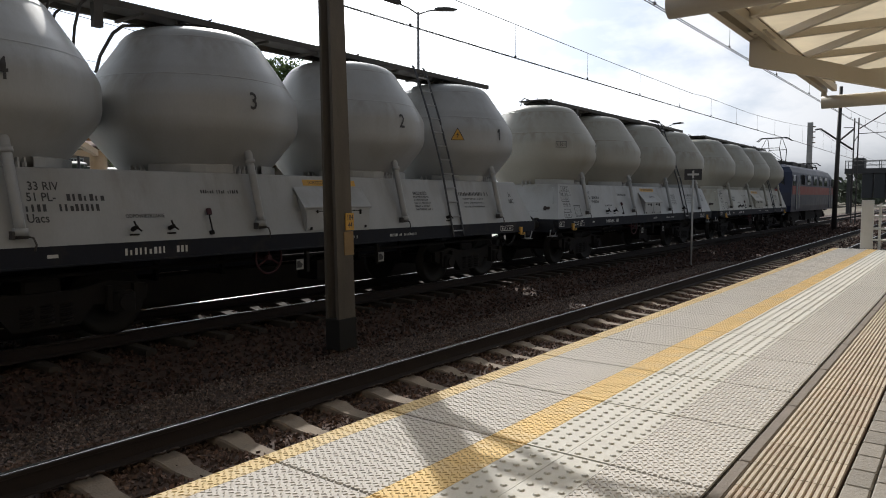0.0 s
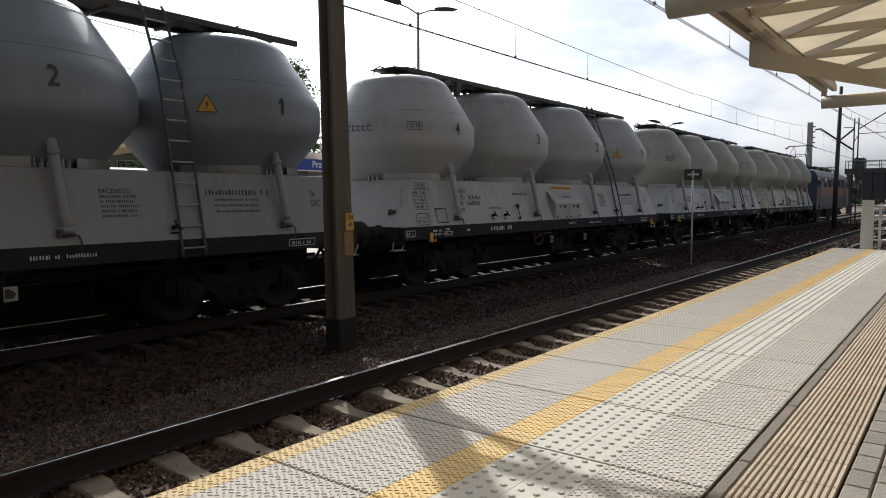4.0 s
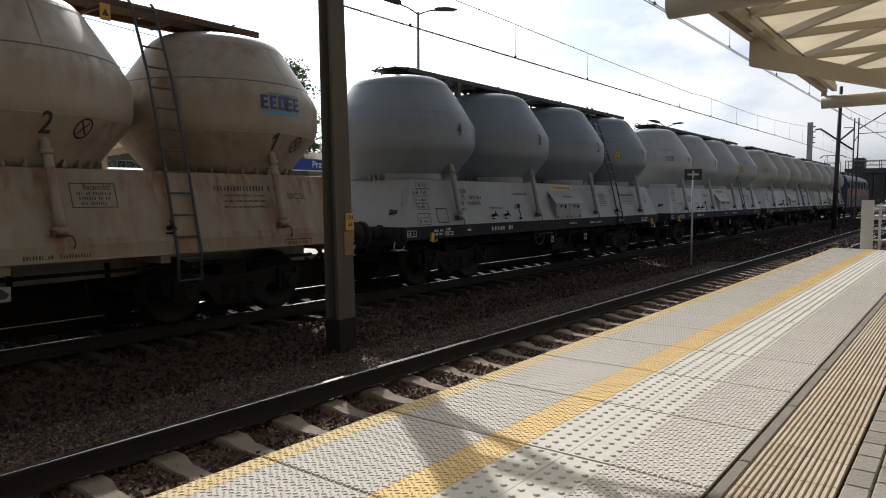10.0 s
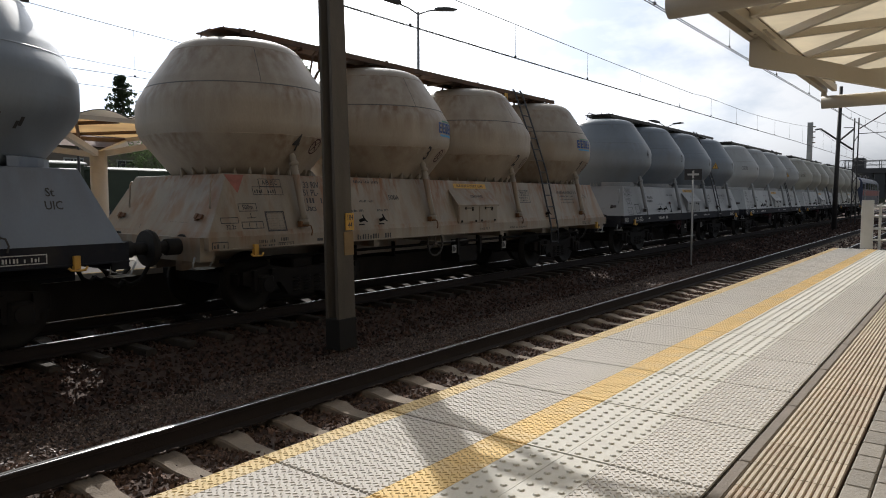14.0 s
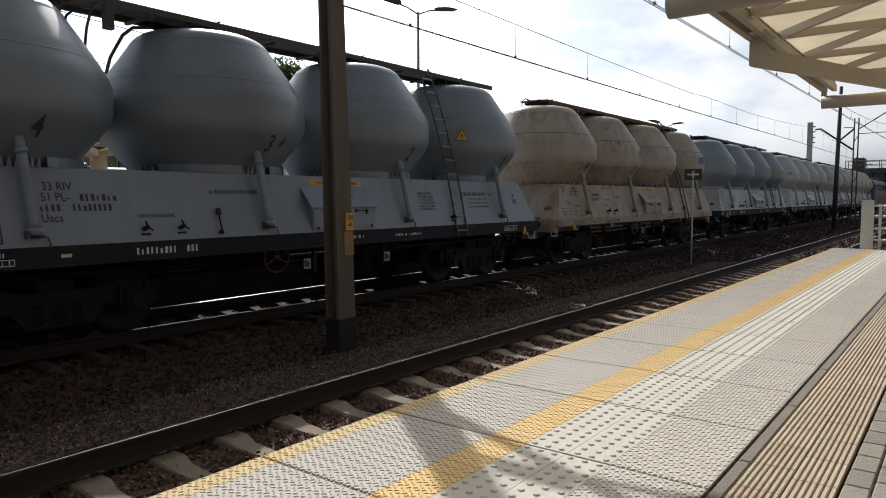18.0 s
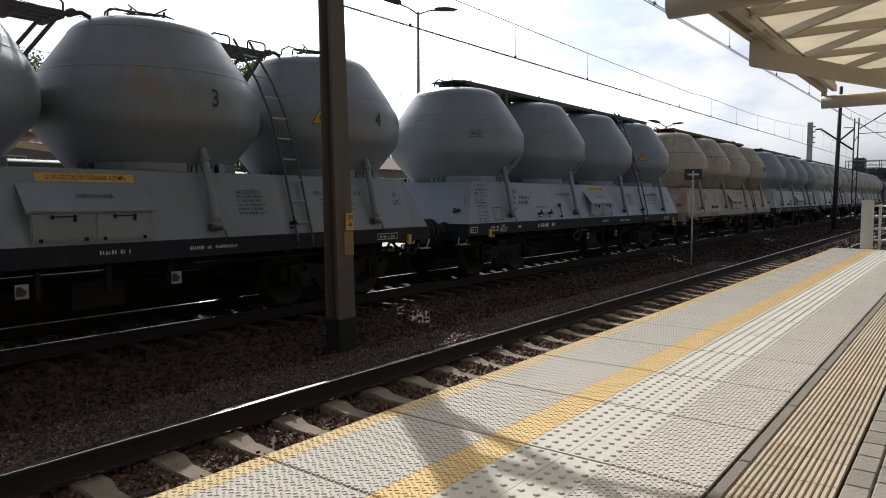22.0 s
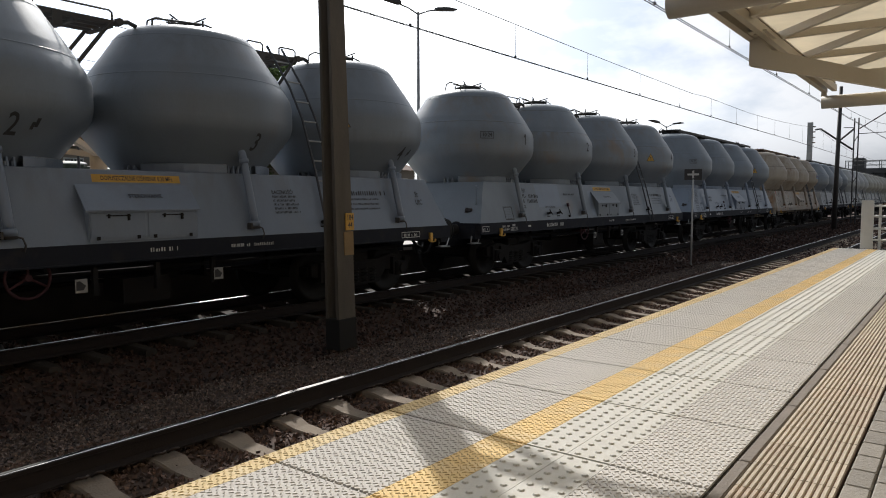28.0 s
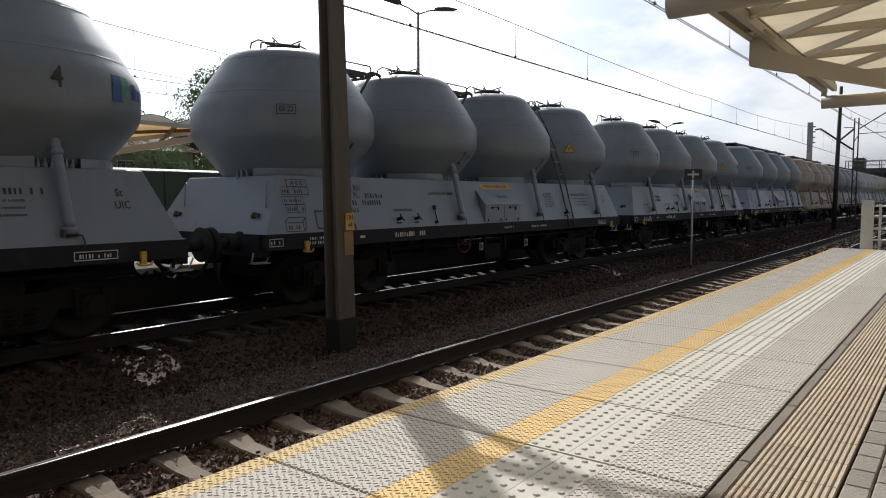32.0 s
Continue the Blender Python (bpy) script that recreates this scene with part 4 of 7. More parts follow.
def text_part(name, key, body, size, x, z, mat, parent, align="CENTER", squeeze=0.85, y=None):
    me = shared("text_%s_%s_%.2f_%s" % (key, body, size, align), lambda: finish("lettering", lettering(body, size, 0, align, squeeze), M["black"]))
    return part(name, me, mat, parent, "", side(x, z) if y is None else (pose(x, y, z) if y > -9 else pose(x, y + 10, z, -37.5)))


def fine_lettering(body, size):
    """Lettering cut small enough to follow a curved wall."""
    if body == "1":
        bm = bmnew()
        w, h = size * 0.055, size * 0.36
        for quad in (((-w, -h), (w, -h), (w, h), (-w, h)), ((-w, h), (-w, h - 0.20 * size), (-w - 0.15 * size, h - 0.28 * size), (-w - 0.15 * size, h - 0.16 * size))):
            bm.faces.new([bm.verts.new((a, 0, b)) for a, b in quad])
    else:
        bm = lettering(body, size, 0, "CENTER", 0.8)
    bmesh.ops.triangulate(bm, faces=bm.faces[:])
    bmesh.ops.subdivide_edges(bm, edges=[e for e in bm.edges if e.calc_length() > 0.05], cuts=4, use_grid_fill=True)
    bmesh.ops.triangulate(bm, faces=bm.faces[:])
    return bm


def vessel_text(key, body, size, azimuth, z):
    return shared("wrap_%s_%s_%.2f_%.1f_%.2f" % (key, body, size, azimuth, z), lambda: finish("lettering", wrap(fine_lettering(body, size), azimuth, z, 0.012), M["black"]))


def bars_on_vessel(key, azimuth, z, pieces):
    """Plain shapes laid on a vessel: (x0, x1, z0, z1) each."""
    def build():
        bm = bmnew()
        for x0, x1, z0, z1 in pieces:
            flat_sheet(bm, x0, x1, z0, z1)
        return finish("marking", wrap(bm, azimuth, z), M["black"])
    return shared("bars_%s_%.1f_%.2f" % (key, azimuth, z), build)


def tri_mesh(bm):
    bm.faces.new([bm.verts.new(p) for p in ((-0.15, 0, -0.10), (0.15, 0, -0.10), (0, 0, 0.16))])


def tri_frame_mesh(bm):
    o, i = [(-0.15, -0.10), (0.15, -0.10), (0, 0.16)], [(-0.128, -0.088), (0.128, -0.088), (0, 0.135)]
    for k in range(3):
        a, b, c, d = o[k], o[(k + 1) % 3], i[(k + 1) % 3], i[k]
        bm.faces.new([bm.verts.new((p[0], 0, p[1])) for p in (a, b, c, d)])
    bm.faces.new([bm.verts.new((p[0], 0, p[1])) for p in ((0.016, 0.07), (-0.028, 0.008), (0.0, 0.008), (-0.012, -0.065), (0.028, 0.02), (0.004, 0.02))])


def wheel_rows(offset, times_x):
    """Turning of a wheelset that rolls along with its wagon."""
    rows = []
    t0, x0 = times_x[0]
    step = []
    for (ta, xa), (tb, xb) in zip(times_x, times_x[1:]):
        n = max(1, math.ceil((xb - xa) / 0.60))
        for i in range(n):
            step.append((ta + (tb - ta) * i / n, xa + (xb - xa) * i / n))
    step.append(times_x[-1])
    for t, x in step:
        rows.append((t, Matrix.Translation(offset) @ Matrix.Rotation((x - x0) / 0.46, 4, "Y")))
    return rows


ROLLING = []


def cement_wagon(label, vessel_mat, body_mat, frame_mat, numbers, number_az, number_z, gang, ring_low=False, logo="", date="", walk_mat="walkway", marks=True, patch=None, tables=True, tri_az=228):
    """One wagon: four onion-shaped vessels on a skirted frame with two bogies."""
    w = thing("cement_wagon", (0, TRACK_Y, 0), label, "freight wagon", "cement wagons of the train")
    body = part("body", mesh_of("body", body_mesh, M["grey_paint"]), body_mat, w)
    if ring_low:
        part("frame", mesh_of("frame_shallow", lambda bm: frame_mesh(bm, 1.07), M["frame_dark"]), frame_mat, w)
    else:
        part("frame", mesh_of("frame", frame_mesh, M["frame_dark"]), frame_mat, w)
    for i, x in enumerate(SEATS):
        v = part("vessel", mesh_of("vessel", vessel_mesh, M["grey_paint"]), vessel_mat, w, "", pose(x, 0, 0))
        part("weld_seam", mesh_of("seam_high", seam_mesh(3.47), M["grey_paint"]), M["seam_dirt"] if ring_low else vessel_mat, v)
        part("weld_seam", mesh_of("seam_top", seam_mesh(4.06), M["grey_paint"]), vessel_mat, v)
        if ring_low:
            part("weld_seam", mesh_of("seam_low", seam_mesh(2.72), M["grey_paint"]), vessel_mat, v)
        for a in (247,) if ring_low else ():
            part("cone_seam", mesh_of("cone_seam", cone_seam_mesh, M["grey_paint"]), M["seam_dirt"] if ring_low else vessel_mat, v, "", Matrix.Rotation(radians(a + 11 * i), 4, "Z"))
        part("hatch", mesh_of("hatch", hatch_mesh, M["walkway"]), M[walk_mat], v, "dark round filling hatch")
        if not ring_low:
            part("saddle", mesh_of("saddle", saddle_mesh, M["grey_paint"]), body_mat, v)
        for a in range(186, 352, 11) if ring_low else (188, 193, 198, 264, 268, 272, 276, 280, 284, 338, 343, 348):
            part("saddle_rib", mesh_of("saddle_rib", rib_mesh, M["grey_paint"]), body_mat, v, "", Matrix.Rotation(radians(a), 4, "Z"))
        o = part("outlet_pipe", mesh_of("outlet_pipe", outlet_mesh, M["grey_paint"]), body_mat, w, "", pose(x, 0, 0))
        part("outlet_clamp", mesh_of("outlet_clamp", outlet_clamp_mesh, M["running_gear"]), M["rust"] if ring_low else M["walkway"], o)
        if numbers[i]:
            part("number", vessel_text("n", numbers[i], 0.34, number_az, number_z), M["black"], v)
            if ring_low:
                part("warning_disc", disc_mesh(), M["dull_red"], v, "dull red circle with crossed tools")
        if marks and number_z < 2.8 and i in (1, 3):
            part("smudge", bars_on_vessel("dab", 287, 2.60, [(-0.045, -0.006, -0.06, 0.02), (-0.005, 0.04, -0.03, 0.065)]), M["black"], v)
    vs = [c for c in w.children if c.name.startswith("vessel")]
    if date:
        part("date_panel", vessel_text("d", date, 0.122, 231, 3.15), M["black"], vs[0])
        part("date_outline", bars_on_vessel("o", 231, 3.15, [(-0.15, 0.15, -0.078, -0.067), (-0.15, 0.15, 0.067, 0.078), (-0.15, -0.139, -0.067, 0.067), (0.139, 0.15, -0.067, 0.067)]), M["black"], vs[0])
    if marks and not ring_low:
        part("warning_triangle", shared("tri%d" % tri_az, lambda: finish("tri", wrap(tri_bm(tri_mesh), tri_az, 3.07, 0.012), M["yellow_mark"])), M["yellow_mark"], vs[3], "orange high-voltage warning triangle")
        part("triangle_border", shared("tri_frame%d" % tri_az, lambda: finish("tri_frame", wrap(tri_bm(tri_frame_mesh), tri_az, 3.07, 0.018), M["black"])), M["black"], vs[3])
    if logo == "cream":
        for i, az, z in ((3, 270.5, 3.165), (1, 290, 3.12)):
            strokes = []
            for k in range(5):
                a = -0.36 + 0.146 * k
                b = a + (0.125 if k == 2 else 0.115)
                strokes += [(a, a + 0.042, -0.10, 0.10), (a + 0.043, b, 0.062, 0.10), (a + 0.043, b, -0.10, -0.062)] + ([(b - 0.042, b, -0.061, 0.061)] if k == 2 else [(a + 0.043, b - 0.015, -0.020, 0.020)])
            part("logo_letters", bars_on_vessel("lw%d" % i, az, z, strokes), M["blue_mark"], vs[i], "deep blue lettering block")
            part("logo_stripe", bars_on_vessel("lg%d" % i, az, z, [(-0.22, 0.34, 0.115, 0.145)]), M["green_mark"], vs[i], "green stripe")
            part("logo_stripe", bars_on_vessel("lb%d" % i, az, z, [(-0.31, 0.32, -0.165, -0.125)]), M["sky_mark"], vs[i], "light blue stripe")
    if logo == "blue_green":
        part("logo_block", bars_on_vessel("bl", 300, 3.10, [(-0.17, -0.002, -0.16, 0.16)]), M["blue_mark"], vs[3], "blue emblem half")
        part("logo_block", bars_on_vessel("gr", 300, 3.10, [(0.002, 0.05, -0.16, 0.16), (0.05, 0.10, -0.10, 0.16), (0.10, 0.15, 0.0, 0.16)]), M["green_mark"], vs[3], "green emblem half")
        part("logo_letters", bars_on_vessel("lt", 313, 3.10, [(-0.14, -0.02, -0.09, 0.10), (0.0, 0.03, -0.09, 0.06), (0.06, 0.16, -0.09, 0.05), (0.19, 0.29, -0.09, 0.05)]), M["blue_mark"], vs[3])
    if logo == "grey_letters":
        strokes = [(-0.40, -0.385, -0.10, 0.10), (-0.37, -0.355, -0.10, 0.10)]
        for k, tall in enumerate((0.10, 0.06, 0.05, 0.05, 0.10)):
            a = -0.32 + 0.135 * k
            strokes += [(a, a + 0.022, -0.085, tall), (a + 0.023, a + 0.095, tall - 0.045 if tall < 0.1 else 0.02, (tall - 0.023) if tall < 0.1 else 0.042), (a + 0.023, a + 0.095, -0.085, -0.063)]
        part("logo_letters", bars_on_vessel("gl", 191, 3.13, [(a * 0.85, b * 0.85, c * 0.85, d * 0.85) for a, b, c, d in strokes]), M["logo_grey"], vs[0], "thin blue-grey lettering block")
    # ways along the top
    if gang == "long":
        if ring_low:
            g = part("walkway", mesh_of("walkway_frame_cut", lambda bm: walkway_frame_mesh(bm, 5.36), M["walkway"]), M[walk_mat], w, "rusty steel walkway along the vessel tops")
            part("grating", mesh_of("grating_cut", lambda bm: grating_mesh(bm, 0.0), M["walkway"]), M[walk_mat], g, "", pose(-4.46 + 1.09 * 9, 0, 0))
        else:
            g = part("walkway", mesh_of("walkway_frame", walkway_frame_mesh, M["walkway"]), M[walk_mat], w, "dark steel walkway along the vessel tops")
        for k in range(9 if ring_low else 10):
            part("grating", mesh_of("grating", grating_mesh, M["walkway"]), M[walk_mat], g, "", pose(-4.46 + 1.09 * k, 0, 0))
        for x in SEATS[1:2]:
            part("vent_pipe", mesh_of("vent_pipe", vent_pipe_mesh, M["walkway"]), M[walk_mat], w, "", pose(x, 0, 0))
        for x in SEATS[:1]:
            for y in (-0.36, 0.36):
                part("walkway_bracket", mesh_of("hoop_support", hoop_support_mesh, M["walkway"]), M[walk_mat], w, "", pose(x, y, 0))
            part("hanging_plate", mesh_of("bracket_plate", lambda bm: box(bm, 1.50, 1.62, -0.40, -0.30, 4.05, 4.38), M["walkway"]), M[walk_mat], w, "", pose(x, 0, 0))
    else:
        for k, x in enumerate(SEATS):
            if k < 3:
                g = part("walkway", mesh_of("segment_frame", segment_frame_mesh, M["walkway"]), M[walk_mat], w, "short dark steel bridge between vessels", pose(x + 1.605, 0, 0))
                for a, b in ((-0.72, 0.29),) if k < 2 else ((-0.72, -0.40), (-0.06, 0.29)):
                    part("handrail", mesh_of("hoop%d" % round(a * 100 + b * 1000), lambda bm: rail_hoop(bm, a, b), M["walkway"]), M[walk_mat], g)
            part("handrail", mesh_of("hoop_arc", lambda bm: pipe(bm, [(-0.75, -0.33, 4.20), (-0.74, -0.33, 4.31), (-0.70, -0.33, 4.335), (-0.30, -0.33, 4.37), (0.10, -0.33, 4.40), (0.26, -0.33, 4.37), (0.32, -0.33, 4.27)], 0.015, 6), M["walkway"]), M[walk_mat], w, "", pose(x, 0, 0))
    kind = "low" if ring_low else gang
    first, rise, count, across = RUNGS[kind]
    lad = part("ladder", mesh_of("ladder_rail_" + kind, ladder_rail_mesh(kind), M["walkway"]), M["ladder"], w, "", pose(3.02, 0, 0))
    part("ladder_rail", mesh_of("ladder_rail_" + kind, ladder_rail_mesh(kind), M["walkway"]), M["ladder"], lad, "", pose(across, 0, 0))
    for i in range(count):
        part("rung", mesh_of("rung_%s" % across, rung_mesh(across), M["walkway"]), M["ladder"] if ring_low else M["galvanised"], lad, "", pose(*rung_place(kind, first + rise * i)))
    # running gear
    for s in (-1, 1):
        for y in (-0.88, 0.88):
            part("buffer", mesh_of("buffer", buffer_mesh, M["running_gear"]), M["tar"], w, "", Matrix.Translation((s * 6.42, y, 1.10)) @ Matrix.Rotation(0 if s > 0 else math.pi, 4, "Z"))
        b = part("bogie", mesh_of("bogie", bogie_mesh, M["running_gear"]), M["running_gear"], w, "", pose(s * 4.35, 0, 0))
        for q in (-1, 1):
            part("side_frame", mesh_of("side_frame", side_frame_mesh, M["running_gear"]), M["running_gear"], b, "", pose(0, q * 1.02, 0))
            part("headstock", mesh_of("headstock", headstock_mesh, M["running_gear"]), M["running_gear"], b, "", pose(q * 1.22, 0, 0))
        for x in (-0.9, 0.9):
            part("axlebox", mesh_of("axlebox", axlebox_mesh, M["running_gear"]), M["running_gear"], b, "", pose(x, 0, 0))
        for x in (-0.22, 0.0, 0.22):
            part("spring", mesh_of("spring", spring_mesh, M["running_gear"]), M["running_gear"], b, "", pose(x, -1.06, 0.26))
        for x in (-0.9, 0.9):
            ws = part("wheelset", mesh_of("wheelset", wheelset_mesh, M["wheel_steel"]), M["wheel_steel"], w, "", pose(s * 4.35 + x, 0, 0.46))
            ROLLING.append((ws, w, (s * 4.35 + x, 0, 0.46)))
    part("coupling", mesh_of("coupling", coupling_mesh, M["running_gear"]), M["running_gear"], w)
    part("brake_gear", mesh_of("brake_gear", brake_gear_mesh, M["running_gear"]), M["running_gear"], w)
    part("hand_wheel", mesh_of("hand_wheel", handwheel_mesh, M["red_lamp"]), M["dull_red"] if not ring_low else M["walkway"], w, "spoked brake wheel", pose(-1.35, -1.42, 0.89))
    # side fittings
    cb = part("control_box", mesh_of("control_box", cabinet_mesh, M["grey_paint"]), body_mat, w)
    part("hood_edge", mesh_of("hood_edge", hood_edge_mesh, M["grey_paint"]), body_mat, cb)
    for x in (-0.70, 0.018):
        d = part("box_door", mesh_of("box_door", cabinet_door_mesh, M["grey_paint"]), body_mat, cb, "", pose(x, -HALF_W - 0.0125, 1.265))
    for x in (-0.70, 0.018):
        part("box_handle", mesh_of("box_handle", cabinet_handle_mesh, M["running_gear"]), M["running_gear"], cb, "", pose(x, -HALF_W - 0.0125, 1.265))
    part("grab_rail", mesh_of("grab_rail", grab_mesh, M["galvanised"]), body_mat, w, "", pose(-6.12, -1.16, 1.66, 0, -18, 0))
    part("grab_rail", mesh_of("grab_rail", grab_mesh, M["galvanised"]), body_mat, w, "", pose(-6.12, 1.0, 1.66, 0, -18, 0))
    if not ring_low:
        lv = part("brake_lever", mesh_of("lever", lever_mesh, M["running_gear"]), M["running_gear"], w, "", side(-2.36, 1.30, 0.0))
        part("lever_knob", mesh_of("knob", knob_mesh, M["red_lamp"]), M["dull_red"], lv, "dull dark red lever knob")
    for x in (-3.46, -2.96, 3.02):
        part("valve", mesh_of("valve", valve_mesh, M["running_gear"]), M["running_gear"], w, "", side(x, 1.36, 0.0))
    for x in (-5.70, 5.72):
        part("tow_hook", mesh_of("tow_hook", tow_hook_mesh, M["yellow_mark"]), M["yellow_mark"], w, "yellow towing hook", Matrix.Translation((x, -HALF_W, 1.03)) @ Matrix.Diagonal((0.78, 1.0, 0.74, 1.0)))
    for x in (-6.45, 6.35):
        part("step", mesh_of("step", step_mesh, M["galvanised"]), M["galvanised"], w, "", pose(x, -1.36, 0.85))
        for y in (-0.42, 0.42):
            part("air_hose", mesh_of("air_hose_%d" % (x > 0), lambda bm: pipe(bm, [(0, 0, 0.98), (0.14 * (1 if x > 0 else -1), 0, 0.95), (0.26 * (1 if x > 0 else -1), 0.02, 0.80), (0.36 * (1 if x > 0 else -1), 0.05, 0.62), (0.48 * (1 if x > 0 else -1), 0.10, 0.56), (0.60 * (1 if x > 0 else -1), 0.14, 0.62)], 0.030, 8), M["running_gear"]), M["running_gear"], w, "", pose(x, y, 0))
    # rear end sheet
    part("lamp_bracket", mesh_of("lamp_bracket", lamp_bracket_mesh, M["running_gear"]), M["bracket_dark"] if not ring_low else M["walkway_rust"], w, "small dark lamp bracket", on_end(-1.05, 1.50, 0.0))
    part("lamp_bracket", mesh_of("lamp_bracket", lamp_bracket_mesh, M["running_gear"]), M["bracket_dark"] if not ring_low else M["walkway_rust"], w, "small dark lamp bracket", on_end(1.05, 1.50, 0.0))
    part("crease", mesh_of("crease", crease_mesh, M["walkway"]), M["walkway"], w, "", on_end(0.30, 1.68, 0.003, 8))
    if gang == "long" and logo != "grey_letters":
        part("end_table", mesh_of("end_table", end_table_mesh, M["black"]), M["black"], w, "", on_end(-0.62, 1.66, 0.004))["kind"] = "stuff"
        part("end_note", mesh_of("end_note", end_note_mesh, M["black"]), M["black"], w, "", on_end(0.62, 1.72, 0.004))["kind"] = "stuff"
    # painted markings
    lt = M["white_mark"] if frame_mat == M["frame_dark"] else M["black"]
    part("data_panel", mesh_of("panel", panel_mesh, M["black"]), M["black"], w, "", side(-5.25, 1.43))
    part("data_sheet", mesh_of("panel_sheet", panel_sheet_mesh, M["black"]), M["black"], w, "", side(-5.25, 1.43))
    if not tables:
        pass
    elif not ring_low:
        part("load_table", mesh_of("table", table_mesh, M["black"]), M["black"], w, "", side(-5.74, 1.95))
        part("load_table", mesh_of("table_low", table_low_mesh, M["black"]), M["black"], w, "", side(-5.80, 1.675))
        part("volume_symbol", mesh_of("load_box", load_box_mesh, M["black"]), M["black"], w, "", side(-5.86, 1.355))
        text_part("load_letters", "t", "A  B  C", 0.10, -5.66, 2.01, M["black"], w)
    else:
        part("load_table", mesh_of("table", table_mesh, M["black"]), M["black"], w, "", side(-5.29, 1.945))
        text_part("load_letters", "t", "A B B C", 0.10, -5.22, 2.005, M["black"], w)
        part("warning_triangle", mesh_of("tri_down", lambda bm: bm.faces.new([bm.verts.new(p) for p in ((-0.17, 0, 0.13), (0.17, 0, 0.13), (0, 0, -0.15))]), M["red_mark"]), M["faded_red"], w, "faded red triangle pointing down", side(-5.83, 1.99))
        text_part("volume_mark", "t", "500m", 0.10, -5.71, 1.64, M["black"], w)
        part("mark_outline", mesh_of("outline500", lambda bm: outline_rect(bm, -0.16, 0.16, -0.06, 0.06, 0.010), M["black"]), M["black"], w, "", side(-5.71, 1.64))
        part("mark_outline", mesh_of("outline_low", lambda bm: (outline_rect(bm, -0.19, 0.19, -0.055, 0.055, 0.012), outline_rect(bm, -0.065, 0.065, -0.055, 0.055, 0.010), box(bm, -0.08, 0.08, 0, 0.001, 0.105, 0.115), box(bm, -0.005, 0.005, 0, 0.001, 0.1151, 0.18)), M["black"]), M["black"], w, "", side(-5.68, 1.385))
        part("mark_outline", mesh_of("outline_warn", lambda bm: outline_rect(bm, -0.275, 0.275, -0.155, 0.155, 0.012), M["black"]), M["black"], w, "", side(2.14, 1.81))
        part("writing", mesh_of("writing_warn", lambda bm: [bars(bm, -0.20 + 0.02 * k, 0.005 - 0.062 * k, 0.42 - 0.04 * k, 0.040, 0, 70 + k, 3) for k in range(3)], M["black"]), M["black"], w, "", side(2.14, 1.81))
        hp = part("hanging_plate", mesh_of("hanging_plate", lambda bm: box(bm, -0.07, 0.07, -0.012, 0.0, -0.11, 0.11), M["paper"]), M["yellow_mark"], w, "yellow warning plate under the walkway", pose(2.83, -0.395, 4.26))
        part("plate_symbol", mesh_of("plate_triangle", lambda bm: (prism(bm, [(-0.045, -0.05), (0.045, -0.05), (0.0, 0.045)], "y", -0.002, 0.0)), M["black"]), M["black"], hp, "", pose(0, -0.013, 0))
        text_part("step_note", "t", "SODA", 0.12, -2.47, 1.78, M["black"], w)
    tx, rise = (-4.60, 0.11) if ring_low else (-4.62, 0.04 if gang == "long" else 0.07)
    text_part("class_mark", "l", "33 RIV", 0.145, tx + 0.03, 1.87 + rise, M["black"], w, "LEFT")
    text_part("class_mark", "l", "51 PL-", 0.145, tx, 1.745 + rise, M["black"], w, "LEFT")
    text_part("class_mark", "l", "Uacs", 0.145, tx - 0.03, 1.505 + rise, M["black"], w, "LEFT")
    part("writing", mesh_of("writing_keeper", lambda bm: bars(bm, 0, 0, 0.46, 0.085, 0, 20, 1), M["black"]), M["black"], w, "", side(tx + 0.44, 1.705 + rise))
    part("writing", mesh_of("writing_number", lambda bm: bars(bm, 0, 0, 0.84, 0.085, 0, 22, 3), M["black"]), M["black"], w, "", side(tx - 0.02, 1.585 + rise))
    if number_z < 2.8 and not ring_low:
        text_part("home_note", "l", "st. INOWROC\u0141AW-CHEMIA", 0.085, -2.42, 1.86, M["black"], w, "LEFT", 0.8)
    else:
        part("writing", mesh_of("writing_home", lambda bm: bars(bm, 0, 0, 0.62, 0.05, 0, 5, 3), M["black"]), M["black"], w, "", side(-3.41 if ring_low else -2.4, 2.03 if ring_low else 1.84))
    if ring_low:
        for x in (-3.62, -2.98):
            part("writing", mesh_of("writing_valve", lambda bm: bars(bm, 0, 0, 0.30, 0.04, 0, 51, 2), M["black"]), M["black"], w, "", side(x, 1.54))
        part("writing", mesh_of("writing_middle", lambda bm: bars(bm, 0, 0, 0.36, 0.04, 0, 52, 2), M["black"]), M["black"], w, "", side(-3.38, 1.70))
        text_part("weight_mark", "t", "32.2t", 0.095, -6.06, 1.365, M["black"], w)
        part("mark_outline", mesh_of("outline_weight", lambda bm: outline_rect(bm, -0.15, 0.15, -0.045, 0.045, 0.010), M["black"]), M["black"], w, "", side(-6.06, 1.46))
    else:
        text_part("valve_note", "l", "ODPOWIETRZANIE", 0.07, -3.52, 1.55, M["black"], w, "LEFT", 0.85)
    if ring_low:
        text_part("attention_note", "l", "Baczno\u015b\u0107!", 0.095, 2.02, 1.905, M["black"], w, "LEFT", 0.85)
    else:
        text_part("attention_note", "l", "BACZNO\u015a\u0106!", 0.085, 2.13, 1.86, M["black"], w, "LEFT", 0.85)
        part("writing", mesh_of("writing_block", lambda bm: [bars(bm, 0, -0.062 * k, 0.5 - 0.05 * (k % 2), 0.035, 0, 30 + k, 3) for k in range(5)], M["black"]), M["black"], w, "", side(2.13, 1.78))
